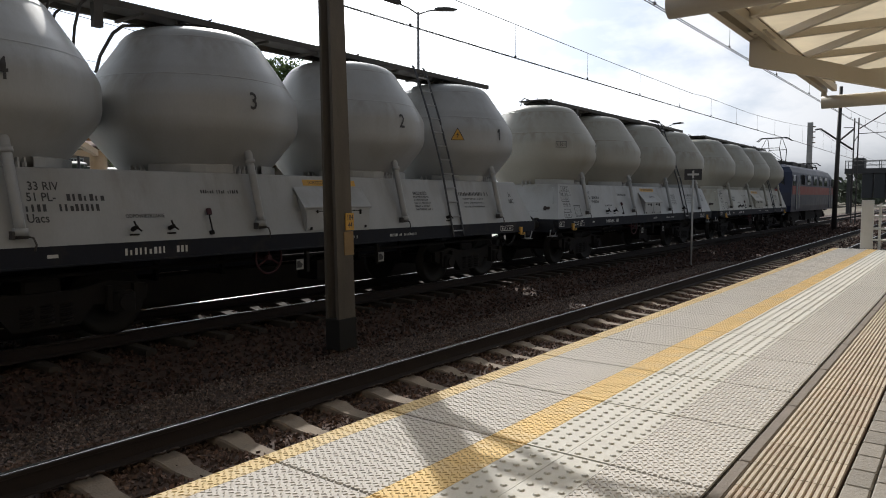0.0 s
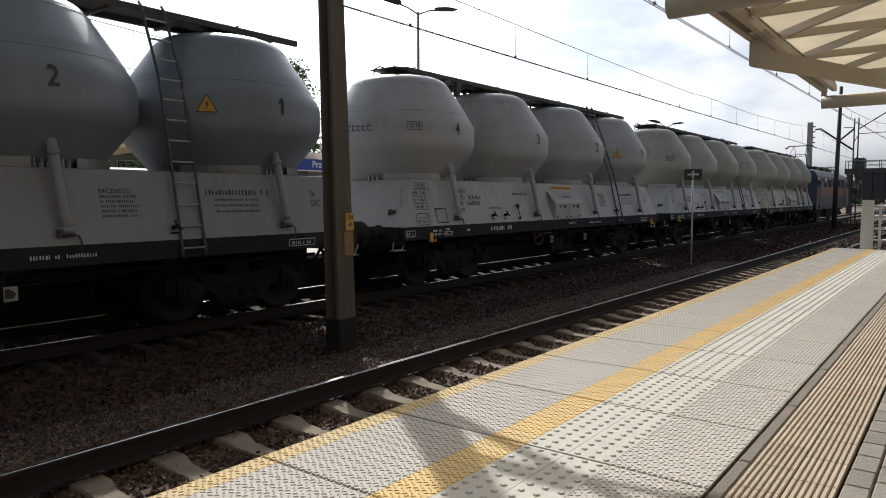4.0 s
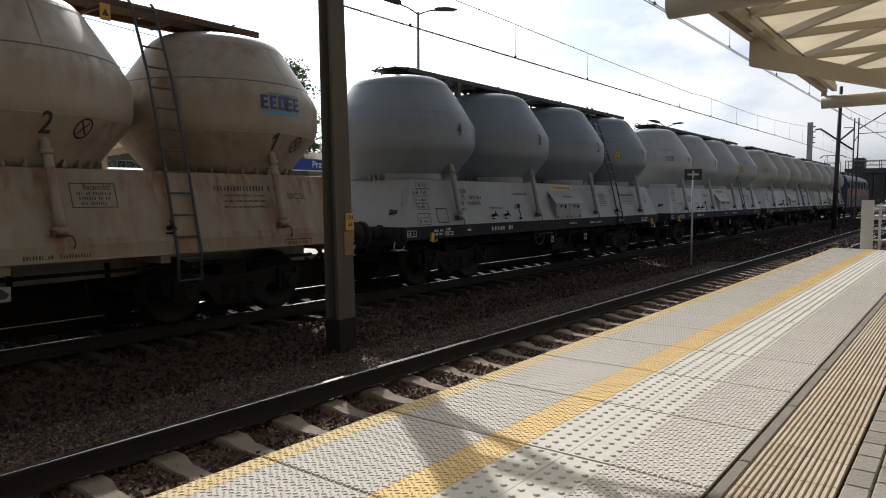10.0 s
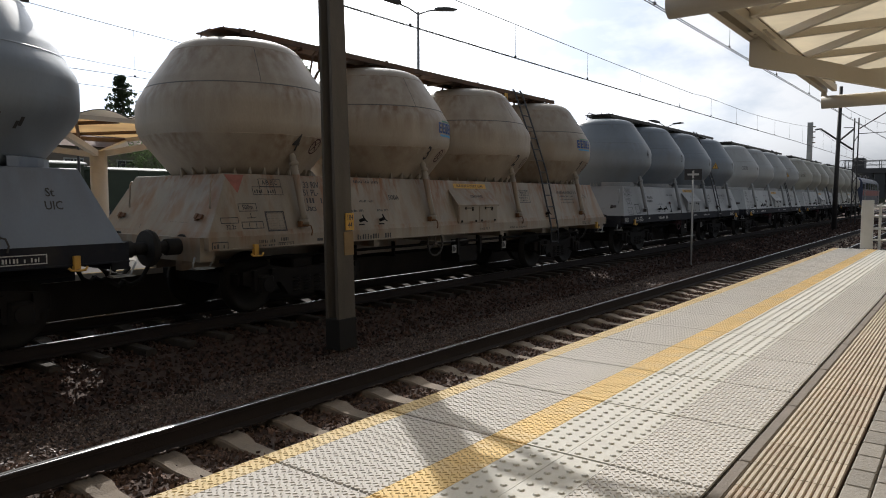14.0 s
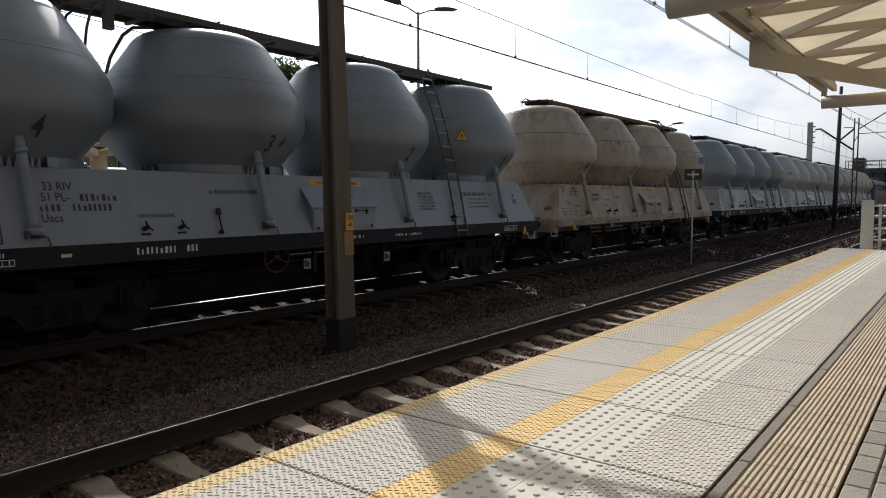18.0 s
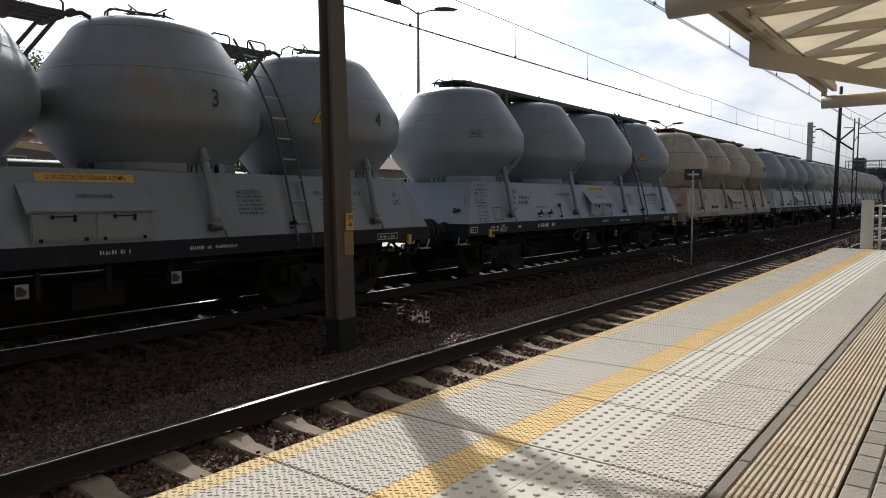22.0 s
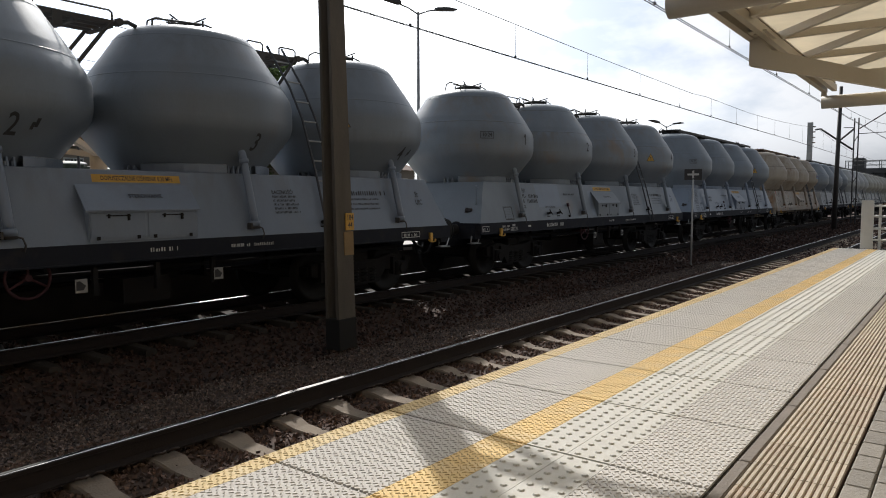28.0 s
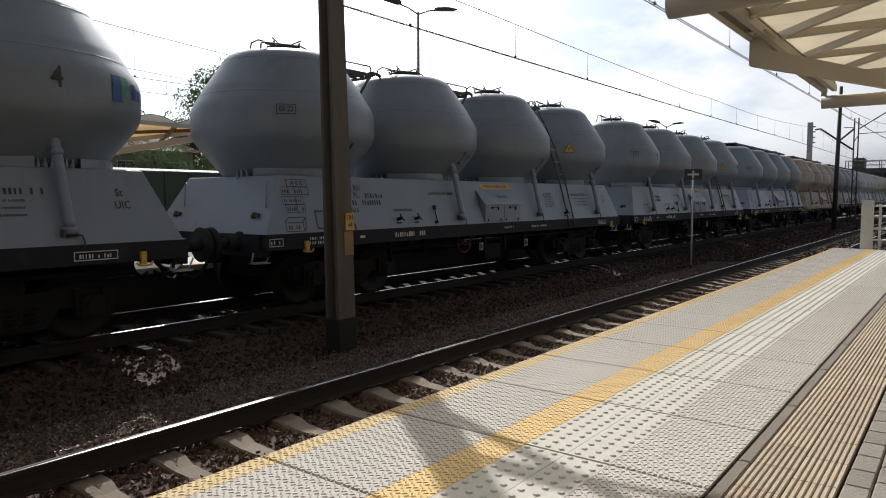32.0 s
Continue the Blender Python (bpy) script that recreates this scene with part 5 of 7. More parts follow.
    part("writing", mesh_of("writing_address", lambda bm: [bars(bm, 0.12 * (k > 0), -0.085 * k, 1.1 - 0.35 * (k > 0), 0.075 if k == 0 else 0.03, 0, 40 + k, 3) for k in range(4)], M["black"]), M["black"], w, "", side(3.82, 1.88) if ring_low else side(3.60, 1.82))
    text_part("class_mark", "l", "UIC St." if ring_low else "St", 0.145, 5.10 if ring_low else 5.50, 1.80 if ring_low else 1.84, M["black"], w, "LEFT")
    if not ring_low:
        text_part("class_mark", "l", "UIC", 0.145, 5.47, 1.69, M["black"], w, "LEFT")
    part("yellow_strip", mesh_of("yellow_strip", lambda bm: box(bm, -0.585, 0.585, -0.0015, 0, -0.05, 0.05), M["yellow_mark"]), M["yellow_mark"], w, "orange-yellow pressure label", side(0.055, 2.02, 0.0005))
    text_part("pressure_note", "y", "DOPUSZCZALNE CI\u015aNIENIE 0,20 MPa", 0.080, 0.055, 2.02, M["black"], w, "CENTER", 0.72)
    text_part("hood_note", "h", "STEROWANIE", 0.085, 0.06, 1.80, M["black"], w, "CENTER", 0.85, -11.425)
    part("frame_number", mesh_of("frame_number", lambda bm: bars(bm, 0, 0, 0.88, 0.085, 0, 11, 4), M["white_mark"]), lt, w, "", pose(-3.60, -HALF_W - 0.018, 1.075))
    part("frame_mark", mesh_of("frame_mark", lambda bm: (outline_rect(bm, -0.13, 0.13, -0.06, 0.06, 0.012), bars(bm, -0.1, -0.03, 0.2, 0.06, 0, 4, 2)), M["white_mark"]), lt, w, "", pose(-6.28, -HALF_W - 0.018, 1.11))
    part("frame_mark", mesh_of("frame_mark_low", lambda bm: (outline_rect(bm, -0.26, 0.26, -0.055, 0.055, 0.012), bars(bm, -0.2, -0.03, 0.4, 0.05, 0, 8, 3)), M["white_mark"]), lt, w, "", pose(5.15, -HALF_W - 0.018, 1.10))
    part("frame_mark", mesh_of("frame_mark_dates", lambda bm: [bars(bm, 0, 0.07 * k, 0.3, 0.045, 0, 60 + k, 2) for k in range(2)], M["white_mark"]), lt, w, "", pose(-5.62, -HALF_W - 0.018, 1.05))
    part("frame_mark", mesh_of("frame_mark_length", lambda bm: bars(bm, 0, 0, 0.4, 0.05, 0, 12, 3), M["white_mark"]), lt, w, "", pose(0.05, -HALF_W - 0.018, 1.10))
    part("frame_mark", mesh_of("frame_mark_brake", lambda bm: bars(bm, 0, 0, 0.75, 0.045, 0, 13, 4), M["white_mark"]), lt, w, "", pose(1.25, -HALF_W - 0.018, 1.09))
    part("frame_mark", mesh_of("frame_mark_axle", lambda bm: (outline_rect(bm, 0, 0.29, -0.075, 0.0, 0.010), bars(bm, 0.03, -0.06, 0.23, 0.045, 0, 61, 3), bars(bm, 0.05, 0.02, 0.2, 0.05, 0, 62, 2)), M["white_mark"]), lt, w, "", pose(-5.27, -HALF_W - 0.018, 1.115))
    part("frame_mark", mesh_of("frame_mark_dash", lambda bm: box(bm, -0.06, 0.06, 0, 0.001, -0.02, 0.02), M["white_mark"]), lt, w, "", pose(-4.44, -HALF_W - 0.018, 1.12))
    for x, z in ((-0.80, 0.75), (1.06, 0.74)):
        p = part("brake_plate", mesh_of("plate", plate_mesh, M["paper"]), M["paper"], w, "white brake setting plate", pose(x, -1.47, z))
        part("plate_symbol", mesh_of("plate_symbol", plate_bars_mesh, M["black"]), M["black"], p)
    if patch:
        for n, (a, b, c, d) in enumerate(patch[1]):
            part("paint_patch", mesh_of("paint_patch_%s%d" % (patch[0], n), lambda bm: flat_on_side(bm, a, b, c, d), M["pale_blue"]), M["pale_blue"], w, "fresher blue-grey repainted area", Matrix.Identity(4))
    for c in w.children:
        if c.name.split(".")[0] in ("writing", "frame_number", "frame_mark", "load_table", "data_sheet", "class_mark", "load_letters", "attention_note", "pressure_note", "hood_note", "home_note", "valve_note", "step_note", "volume_mark", "weight_mark"):
            c["kind"] = "stuff"
    return w


def tri_bm(fn):
    bm = bmnew()
    fn(bm)
    bmesh.ops.subdivide_edges(bm, edges=bm.edges[:], cuts=3, use_grid_fill=True)
    return bm


def disc_mesh():
    def build():
        bm = bmnew()
        for i in range(20):
            a, b = 2 * math.pi * i / 20, 2 * math.pi * (i + 1) / 20
            bm.faces.new([bm.verts.new((r * math.cos(t), 0, r * math.sin(t))) for r, t in ((0.098, a), (0.118, a), (0.118, b), (0.098, b))])
        for s in (-1, 1):
            bm.faces.new([bm.verts.new(p) for p in ((-0.06 * s - 0.012, 0, -0.065), (-0.06 * s + 0.012, 0, -0.065), (0.055 * s + 0.012, 0, 0.07), (0.055 * s - 0.012, 0, 0.07))])
        return finish("disc", wrap(bm, 287, 2.59), M["black"])
    return shared("disc", build)


WAGONS = []
W4321, W1234 = ("4", "3", "2", "1"), ("1", "2", "3", "4")
FR = M["frame_dark"]
for spec in (
    dict(label="cream cement wagon with four onion-shaped vessels behind the locomotive", vessel_mat=M["cream_paint"], body_mat=M["cream_paint"], frame_mat=FR, numbers=W1234, number_az=280, number_z=3.1, marks=False, gang="long"),
    dict(label="cream-white cement wagon with four numbered vessels and dark frame", vessel_mat=M["cream_paint"], body_mat=M["white_paint"], frame_mat=FR, numbers=W1234, number_az=284, number_z=3.1, marks=False, gang="long", date="1 10 1"),
    dict(label="white cement wagon with four clean vessels and a dark blue frame", vessel_mat=M["white_paint"], body_mat=M["white_paint"], frame_mat=FR, numbers=W4321, number_az=267, number_z=3.13, gang="long", logo="grey_letters", date="12 18"),
    dict(label="light grey cement wagon with pale grey skirt and dark frame", vessel_mat=M["grey_paint"], body_mat=M["pale_grey"], frame_mat=FR, numbers=W4321, number_az=268, number_z=3.12, gang="long"),
    dict(label="rust-streaked cream cement wagon with blue and green emblems", vessel_mat=M["rusty_cream"], body_mat=M["rusty_body"], frame_mat=M["rusty_body"], numbers=W4321, number_az=269, number_z=2.61, gang="long", ring_low=True, logo="cream", walk_mat="walkway_rust", marks=False),
    dict(label="mid grey cement wagon with a blue-grey skirt and full walkway", vessel_mat=M["grey_paint"], body_mat=M["pale_blue"], frame_mat=FR, numbers=W4321, number_az=277, number_z=2.57, gang="long", date="04 22"),
    dict(label="stained grey cement wagon with railed bridges on top", vessel_mat=M["stained_grey"], body_mat=M["stained_grey"], frame_mat=FR, numbers=W1234, number_az=271.5, number_z=3.10, gang="short", tri_az=232, tables=False, date="10 24", patch=("a", ((-3.80, -2.62, 1.55, 2.10), (-0.95, -0.75, 1.30, 1.95), (4.96, 5.86, 1.27, 2.11)))),
    dict(label="grey cement wagon with blue-grey skirt and railed bridges", vessel_mat=M["grey_paint"], body_mat=M["pale_blue"], frame_mat=FR, numbers=W1234, number_az=277, number_z=2.57, gang="short", date="05 22"),
    dict(label="grey cement wagon with a blue and green emblem", vessel_mat=M["grey_paint"], body_mat=M["pale_blue"], frame_mat=FR, numbers=W1234, number_az=268, number_z=3.12, gang="short", logo="blue_green"),
):
    WAGONS.append(cement_wagon(**spec))
# ---- ground and tracks ----
def ground_height(y):
    """Ballast crown at both tracks, a hollow between them, level ground beyond."""
    pts = [(-2.2, -0.25), (-1.7, -0.205), (1.25, -0.215), (2.1, -0.33), (3.6, -0.38), (4.25, -0.25), (6.9, -0.25), (8.0, -0.42), (9.0, -0.5)]
    if y <= pts[0][0]:
        return -0.30
    for (y0, z0), (y1, z1) in zip(pts, pts[1:]):
        if y <= y1:
            k = (y - y0) / (y1 - y0)
            return z0 + (z1 - z0) * k
    return -0.5


def ground_sheet():
    """One sheet to the horizon, fine near the camera."""
    xs = [-900, -400, -150, -60, -20, -8] + list(np.arange(-4, 30, 0.25)) + list(np.arange(30, 90, 2.0)) + [90, 120, 180, 300, 600, 1200, 2500]
    ys = [-900, -300, -100, -40, -14, -6] + list(np.arange(-2.4, 9.2, 0.2)) + [9.6, 11, 16, 30, 60, 120, 300, 900, 2000]
    verts, faces = [], []
    for y in ys:
        for x in xs:
            n = noise.noise((x * 0.9, y * 0.9, 0.0)) * 0.03 + noise.noise((x * 3.1, y * 3.1, 4.0)) * 0.02
            fade = 1.0 if -2.3 < y < 9.0 and -4.1 < x < 90 else 0.0
            verts.append((x, y, ground_height(y) - 0.03 + n * fade))
    nx = len(xs)
    for j in range(len(ys) - 1):
        for i in range(nx - 1):
            a = j * nx + i
            faces.append((a, a + 1, a + nx + 1, a + nx))
    me = bpy.data.meshes.new("ground")
    me.from_pydata(verts, [], faces)
    me.materials.append(M["ballast_bed"])
    me.materials.append(M["earth"])
    for f in me.polygons:
        f.use_smooth = True
        y, x = f.center.y, f.center.x
        f.material_index = 0 if -2.4 < y < 10.6 else 1
    return tagged(new("ground", me), "brown ballast and dry earth of the railway yard", "ground", "", "structure")


ground_sheet()


def stones(count, x0, x1, y0, y1, lo, hi, seed, bias=1.0, clear=0.0):
    """Loose crushed stone, joined."""
    rnd = random.Random(seed)
    base = [(1, 1, 1), (-1, -1, 1), (-1, 1, -1), (1, -1, -1), (0, 0, 1.35), (1.3, 0, 0), (0, -1.2, 0.2)]
    hull = [(0, 4, 1), (0, 1, 2), (0, 2, 3), (1, 3, 2), (0, 5, 4), (0, 3, 5), (3, 6, 5), (1, 6, 3), (1, 4, 6), (4, 5, 6)]
    verts, faces = [], []
    for _ in range(count):
        x = x0 + (x1 - x0) * rnd.random() ** bias
        y = rnd.uniform(y0, y1)
        s = rnd.uniform(lo, hi)
        if clear and abs(y) < 1.27 and abs((x - 2.23 + 0.2875) % 0.575 - 0.2875) < clear + 0.4 * s and rnd.random() < 0.94:
            continue
        r = Euler((rnd.uniform(0, 6.3), rnd.uniform(0, 6.3), rnd.uniform(0, 6.3))).to_matrix()
        z = ground_height(y) - 0.03 + noise.noise((x * 0.9, y * 0.9, 0.0)) * 0.03 + noise.noise((x * 3.1, y * 3.1, 4.0)) * 0.02 + s * rnd.uniform(0.1, 0.6)
        sc = (rnd.uniform(0.7, 1.2), rnd.uniform(0.6, 1.0), rnd.uniform(0.5, 0.9))
        k = len(verts)
        for p in base:
            q = r @ Vector((p[0] * sc[0], p[1] * sc[1], p[2] * sc[2])) * (s * 0.62)
            verts.append((x + q.x, y + q.y, z + q.z))
        faces += [tuple(k + i for i in f) for f in hull]
    return verts, faces


def stone_field(name, label, mat, *args):
    verts, faces = stones(*args)
    me = bpy.data.meshes.new(name)
    me.from_pydata(verts, [], faces)
    me.materials.append(mat)
    return tagged(new(name, me), label, "gravel", "", "stuff")


stone_field("ballast_stones", "brown crushed stone ballast round the near track", M["stone_near"], 70000, -4.0, 24, -1.75, 1.7, 0.014, 0.034, 5, 1.5, 0.072)
stone_field("ballast_stones", "grey-brown fine gravel between the two tracks", M["stone_fine"], 30000, 1.5, 28, 1.45, 2.85, 0.010, 0.024, 6, 1.6)
stone_field("ballast_stones", "dark brown crushed stone beside the far track", M["stone"], 26000, 2.0, 34, 2.65, 7.2, 0.020, 0.046, 7, 1.5)

stone_field("ballast_stones", "coarse brown stone ballast along the distant tracks", M["stone"], 16000, 24, 75, -1.7, 7.0, 0.04, 0.085, 8, 1.3)


def rail_mesh(length):
    bm = bmnew()
    prof = [(-0.075, -0.172), (0.075, -0.172), (0.075, -0.160), (0.012, -0.140), (0.010, -0.045), (0.034, -0.034), (0.036, -0.010), (0.028, -0.002), (0.020, 0.0),
            (-0.020, 0.0), (-0.028, -0.002), (-0.036, -0.010), (-0.034, -0.034), (-0.010, -0.045), (-0.012, -0.140), (-0.075, -0.160)]
    prism(bm, prof, "x", 0.0, length)
    bm.faces.ensure_lookup_table()
    bm.normal_update()
    for f in bm.faces:
        c = f.calc_center_median()
        if c.z > -0.003:
            f.material_index = 1
    return finish("rail", bm, [M["rail_side"], M["rail_top"]])


def sleeper_mesh(bm):
    """Pre-stressed concrete sleeper, waisted in the middle, 2.5 m long."""
    sect = [(-1.25, 0.080, -0.004), (-1.0, 0.083, 0.002), (-0.55, 0.10, 0.012), (-0.42, 0.10, -0.02), (0.0, 0.09, -0.035), (0.42, 0.10, -0.02), (0.55, 0.12, 0.015), (1.0, 0.12, 0.02), (1.25, 0.12, 0.0)]
    prev = None
    for y, hw, dz in sect:
        ring = [bm.verts.new(p) for p in ((-hw - 0.02, y, -0.38), (hw + 0.02, y, -0.38), (hw - 0.008, y, -0.212 + dz), (hw - 0.020, y, -0.197 + dz), (-hw + 0.020, y, -0.197 + dz), (-hw + 0.008, y, -0.212 + dz))]
        if prev:
            for i in range(6):
                bm.faces.new((prev[i], prev[(i + 1) % 6], ring[(i + 1) % 6], ring[i]))
        else:
            bm.faces.new(ring[::-1])
        prev = ring
    bm.faces.new(prev)


def clip_mesh(bm):
    """Sprung rail clip: two bent loops beside the rail foot."""
    for s in (-1, 1):
        pipe(bm, [(s * 0.02, 0.0, -0.165), (s * 0.03, 0.05, -0.13), (s * 0.055, 0.085, -0.125), (s * 0.08, 0.05, -0.135), (s * 0.085, 0.0, -0.15), (s * 0.06, -0.02, -0.155)], 0.009, 5)


def track(name, y, x0, n, pitch, label, clips, mat="sleeper"):
    t = thing(name, (0, y, 0), label, "railway track", "", "structure")
    me = rail_mesh(420.0)
    for s in (-0.7535, 0.7535):
        part("rail", me, None, t, "", pose(-60, s, 0))
    sm, cm = mesh_of(mat, sleeper_mesh, M[mat]), mesh_of("clip", clip_mesh, M["clip"])
    for i in range(n):
        s = part("sleeper", sm, None, t, "", pose(x0 + pitch * i, 0, 0))
        if i < clips:
            part("rail_clip", cm, None, s, "", pose(0, 0.7535 - 0.10, 0.0, 0, 0, 180))
            part("rail_clip", cm, None, s, "", pose(0, 0.7535 + 0.10, 0.0))
    return t


track("near_track", 0.0, 2.23 - 0.575 * 20, 167, 0.575, "rusty rails on concrete sleepers beside the platform", 42)
# sleepers here carry the train's shade in their colour
track("far_track", TRACK_Y, -9.6, 128, 0.6, "rusty rails on concrete sleepers under the train", 0, "shaded_sleeper")

# ---- near platform ----
PZ, EDGE = 0.633, -1.70
PLATFORM = thing("platform", (0, 0, PZ), "pale grey concrete station platform with yellow warning stripes", "platform", "", "structure")
PEND = 18.1


def platform_base():
    bm = bmnew()
    box(bm, -14, PEND, -16, EDGE - 0.10, -1.1, -0.105)
    box(bm, -14, PEND - 0.02, EDGE - 0.22, EDGE - 0.06, -1.1, -0.10)
    box(bm, -14, PEND, -16, -3.39, -0.1049, -0.06)
    return part("platform_base", bm, M["concrete"], PLATFORM)


platform_base()
SLAB = 0.8363


def pip(bm, x, y, z, lx, ly, h, ang, mi):
    c, s = math.cos(ang), math.sin(ang)
    lo = [bm.verts.new((x + c * a - s * b, y + s * a + c * b, z)) for a, b in ((-lx, -ly), (lx, -ly), (lx, ly), (-lx, ly))]
    hi = [bm.verts.new((x + c * a * 0.6 - s * b * 0.5, y + s * a * 0.6 + c * b * 0.5, z + h)) for a, b in ((-lx, -ly), (lx, -ly), (lx, ly), (-lx, ly))]
    for i in range(4):
        bm.faces.new((lo[i], lo[(i + 1) % 4], hi[(i + 1) % 4], hi[i])).material_index = mi
    bm.faces.new(hi).material_index = mi


def dome(bm, x, y, z, r, h, mi):
    lo = [bm.verts.new((x + r * math.cos(i * 0.7854), y + r * math.sin(i * 0.7854), z)) for i in range(8)]
    hi = [bm.verts.new((x + r * 0.62 * math.cos(i * 0.7854), y + r * 0.62 * math.sin(i * 0.7854), z + h)) for i in range(8)]
    for i in range(8):
        bm.faces.new((lo[i], lo[(i + 1) % 8], hi[(i + 1) % 8], hi[i])).material_index = mi
    bm.faces.new(hi).material_index = mi


BANDS = [("nosing", -1.70, -1.815, "nosing_yellow"), ("walking_field", -1.815, -2.36, "slab"), ("warning_stripe", -2.36, -2.555, "slab_yellow"), ("tactile_strip", -2.555, -2.761, "slab_white"), ("tactile_strip", -2.761, -2.965, "slab_white"), ("inner_field", -2.965, -3.375, "slab")]


def slab_mesh(bm):
    """Bed of one edge slab, under its coloured top pieces."""
    box(bm, 0.0065, SLAB - 0.0065, -3.375, -1.70, -0.10, -0.051)


def band_mesh(a, b):
    return lambda bm: box(bm, 0.0090, SLAB - 0.0090, b + 0.0012, a - 0.0012, -0.05, 0.0)


def stud_mesh():
    """The raised studs and domes of one slab."""
    bm = bmnew()
    bands = [(-1.70, -1.815, 3), (-1.815, -2.36, 0), (-2.36, -2.555, 1), (-2.555, -2.965, 2), (-2.965, -3.375, 0)]
    n = 26
    for a, b, mi in bands:
        if mi == 2:
            for j in range(6):
                for i in range(12):
                    dome(bm, SLAB * (i + 0.5) / 12, b + (a - b) * (j + 0.5) / 6 + (0.006 if j > 2 else -0.006), 0.0, 0.0165, 0.0065, mi)
            continue
        rows = int(round((a - b) / 0.0225))
        for j in range(rows):
            for i in range(n):
                x = SLAB * (i + 0.5 + 0.22 * (-1) ** j) / n
                pip(bm, x, b + (a - b) * (j + 0.5) / rows, 0.0, 0.0115, 0.0036, 0.0036, 0.70 if i % 2 else -0.70, mi)
    return finish("studs", bm, [M["slab"], M["slab_yellow"], M["slab_white"], M["nosing_yellow"]], False)


STUD_ME = stud_mesh()
for k in range(-11, 20):
    x0 = 1.8857 + SLAB * k
    if x0 + SLAB < PEND + 0.05:
        sl = part("slab", mesh_of("slab", slab_mesh, M["concrete"]), None, PLATFORM, "", pose(x0, 0, 0))
        for band, ya, yb, mat in BANDS:
            part(band, mesh_of("%s_%.2f" % (band, ya), band_mesh(ya, yb), M[mat]), None, sl)
        part("stud_field", STUD_ME, None, sl)["kind"] = "stuff"
        part("joint", mesh_of("joint", lambda bm: box(bm, -0.0092, 0.0092, -3.375, -1.712, -0.09, -0.022), M["joint"]), None, PLATFORM, "", pose(x0, 0, 0))


def gap_mesh(bm):
    box(bm, -14, PEND - 0.05, -3.397, -3.374, -0.09, -0.012)


part("drain_gap", mesh_of("drain_gap", gap_mesh, M["joint"]), None, PLATFORM)


def kerb_mesh(bm):
    chamfered(bm, 0.004, 1.0 - 0.004, -3.446, -3.393, -0.06, 0.006, 0.006)


for k in range(-8, 18):
    part("kerb_stone", mesh_of("kerb_stone", kerb_mesh, M["drain"]), None, PLATFORM, "", pose(k + 0.1, 0, 0))


def ribbed_mesh(bm):
    """Guiding tile with seven lengthwise ribs."""
    w, n = 0.168, 7
    for i in range(n):
        a = w * i / n + 0.0005
        prism(bm, [(a + 0.002, -0.05), (a + 0.002, -0.001), (a + 0.005, 0.005), (a + 0.017, 0.005), (a + 0.020, -0.001), (a + 0.020, -0.05)], "x", 0.003, 0.297)
    box(bm, 0.001, 0.299, 0.001, w - 0.001, -0.06, -0.004, 1)


for row in range(2):
    for k in range(-24, 56):
        part("ribbed_tile", mesh_of("ribbed_tile", ribbed_mesh, [M["rib_tile"], M["groove"]]), None, PLATFORM, "", pose(0.3 * k + (0.12 if row else 0.02), -3.784 + 0.169 * row, 0))


def paver_mesh(bm):
    chamfered(bm, 0.003, 0.197, 0.003, 0.097, -0.06, 0.0, 0.006)


for j in range(7):
    for k in range(-40, 38):
        part("paver", mesh_of("paver", paver_mesh, M["paver"]), None, PLATFORM, "", pose(0.2 * k + (0.1 if j % 2 else 0.0) + 0.9, -3.89 - 0.1 * j, 0))


def rest_of_paving():
    bm = bmnew()
    box(bm, -14, PEND, -16, -4.60, -0.06, -0.004)
    box(bm, 8.6, PEND, -4.60, -3.80, -0.06, -0.004)
    box(bm, -14, -7.2, -4.60, -3.80, -0.06, -0.004)
    return part("paving", bm, M["paver"], PLATFORM)


rest_of_paving()
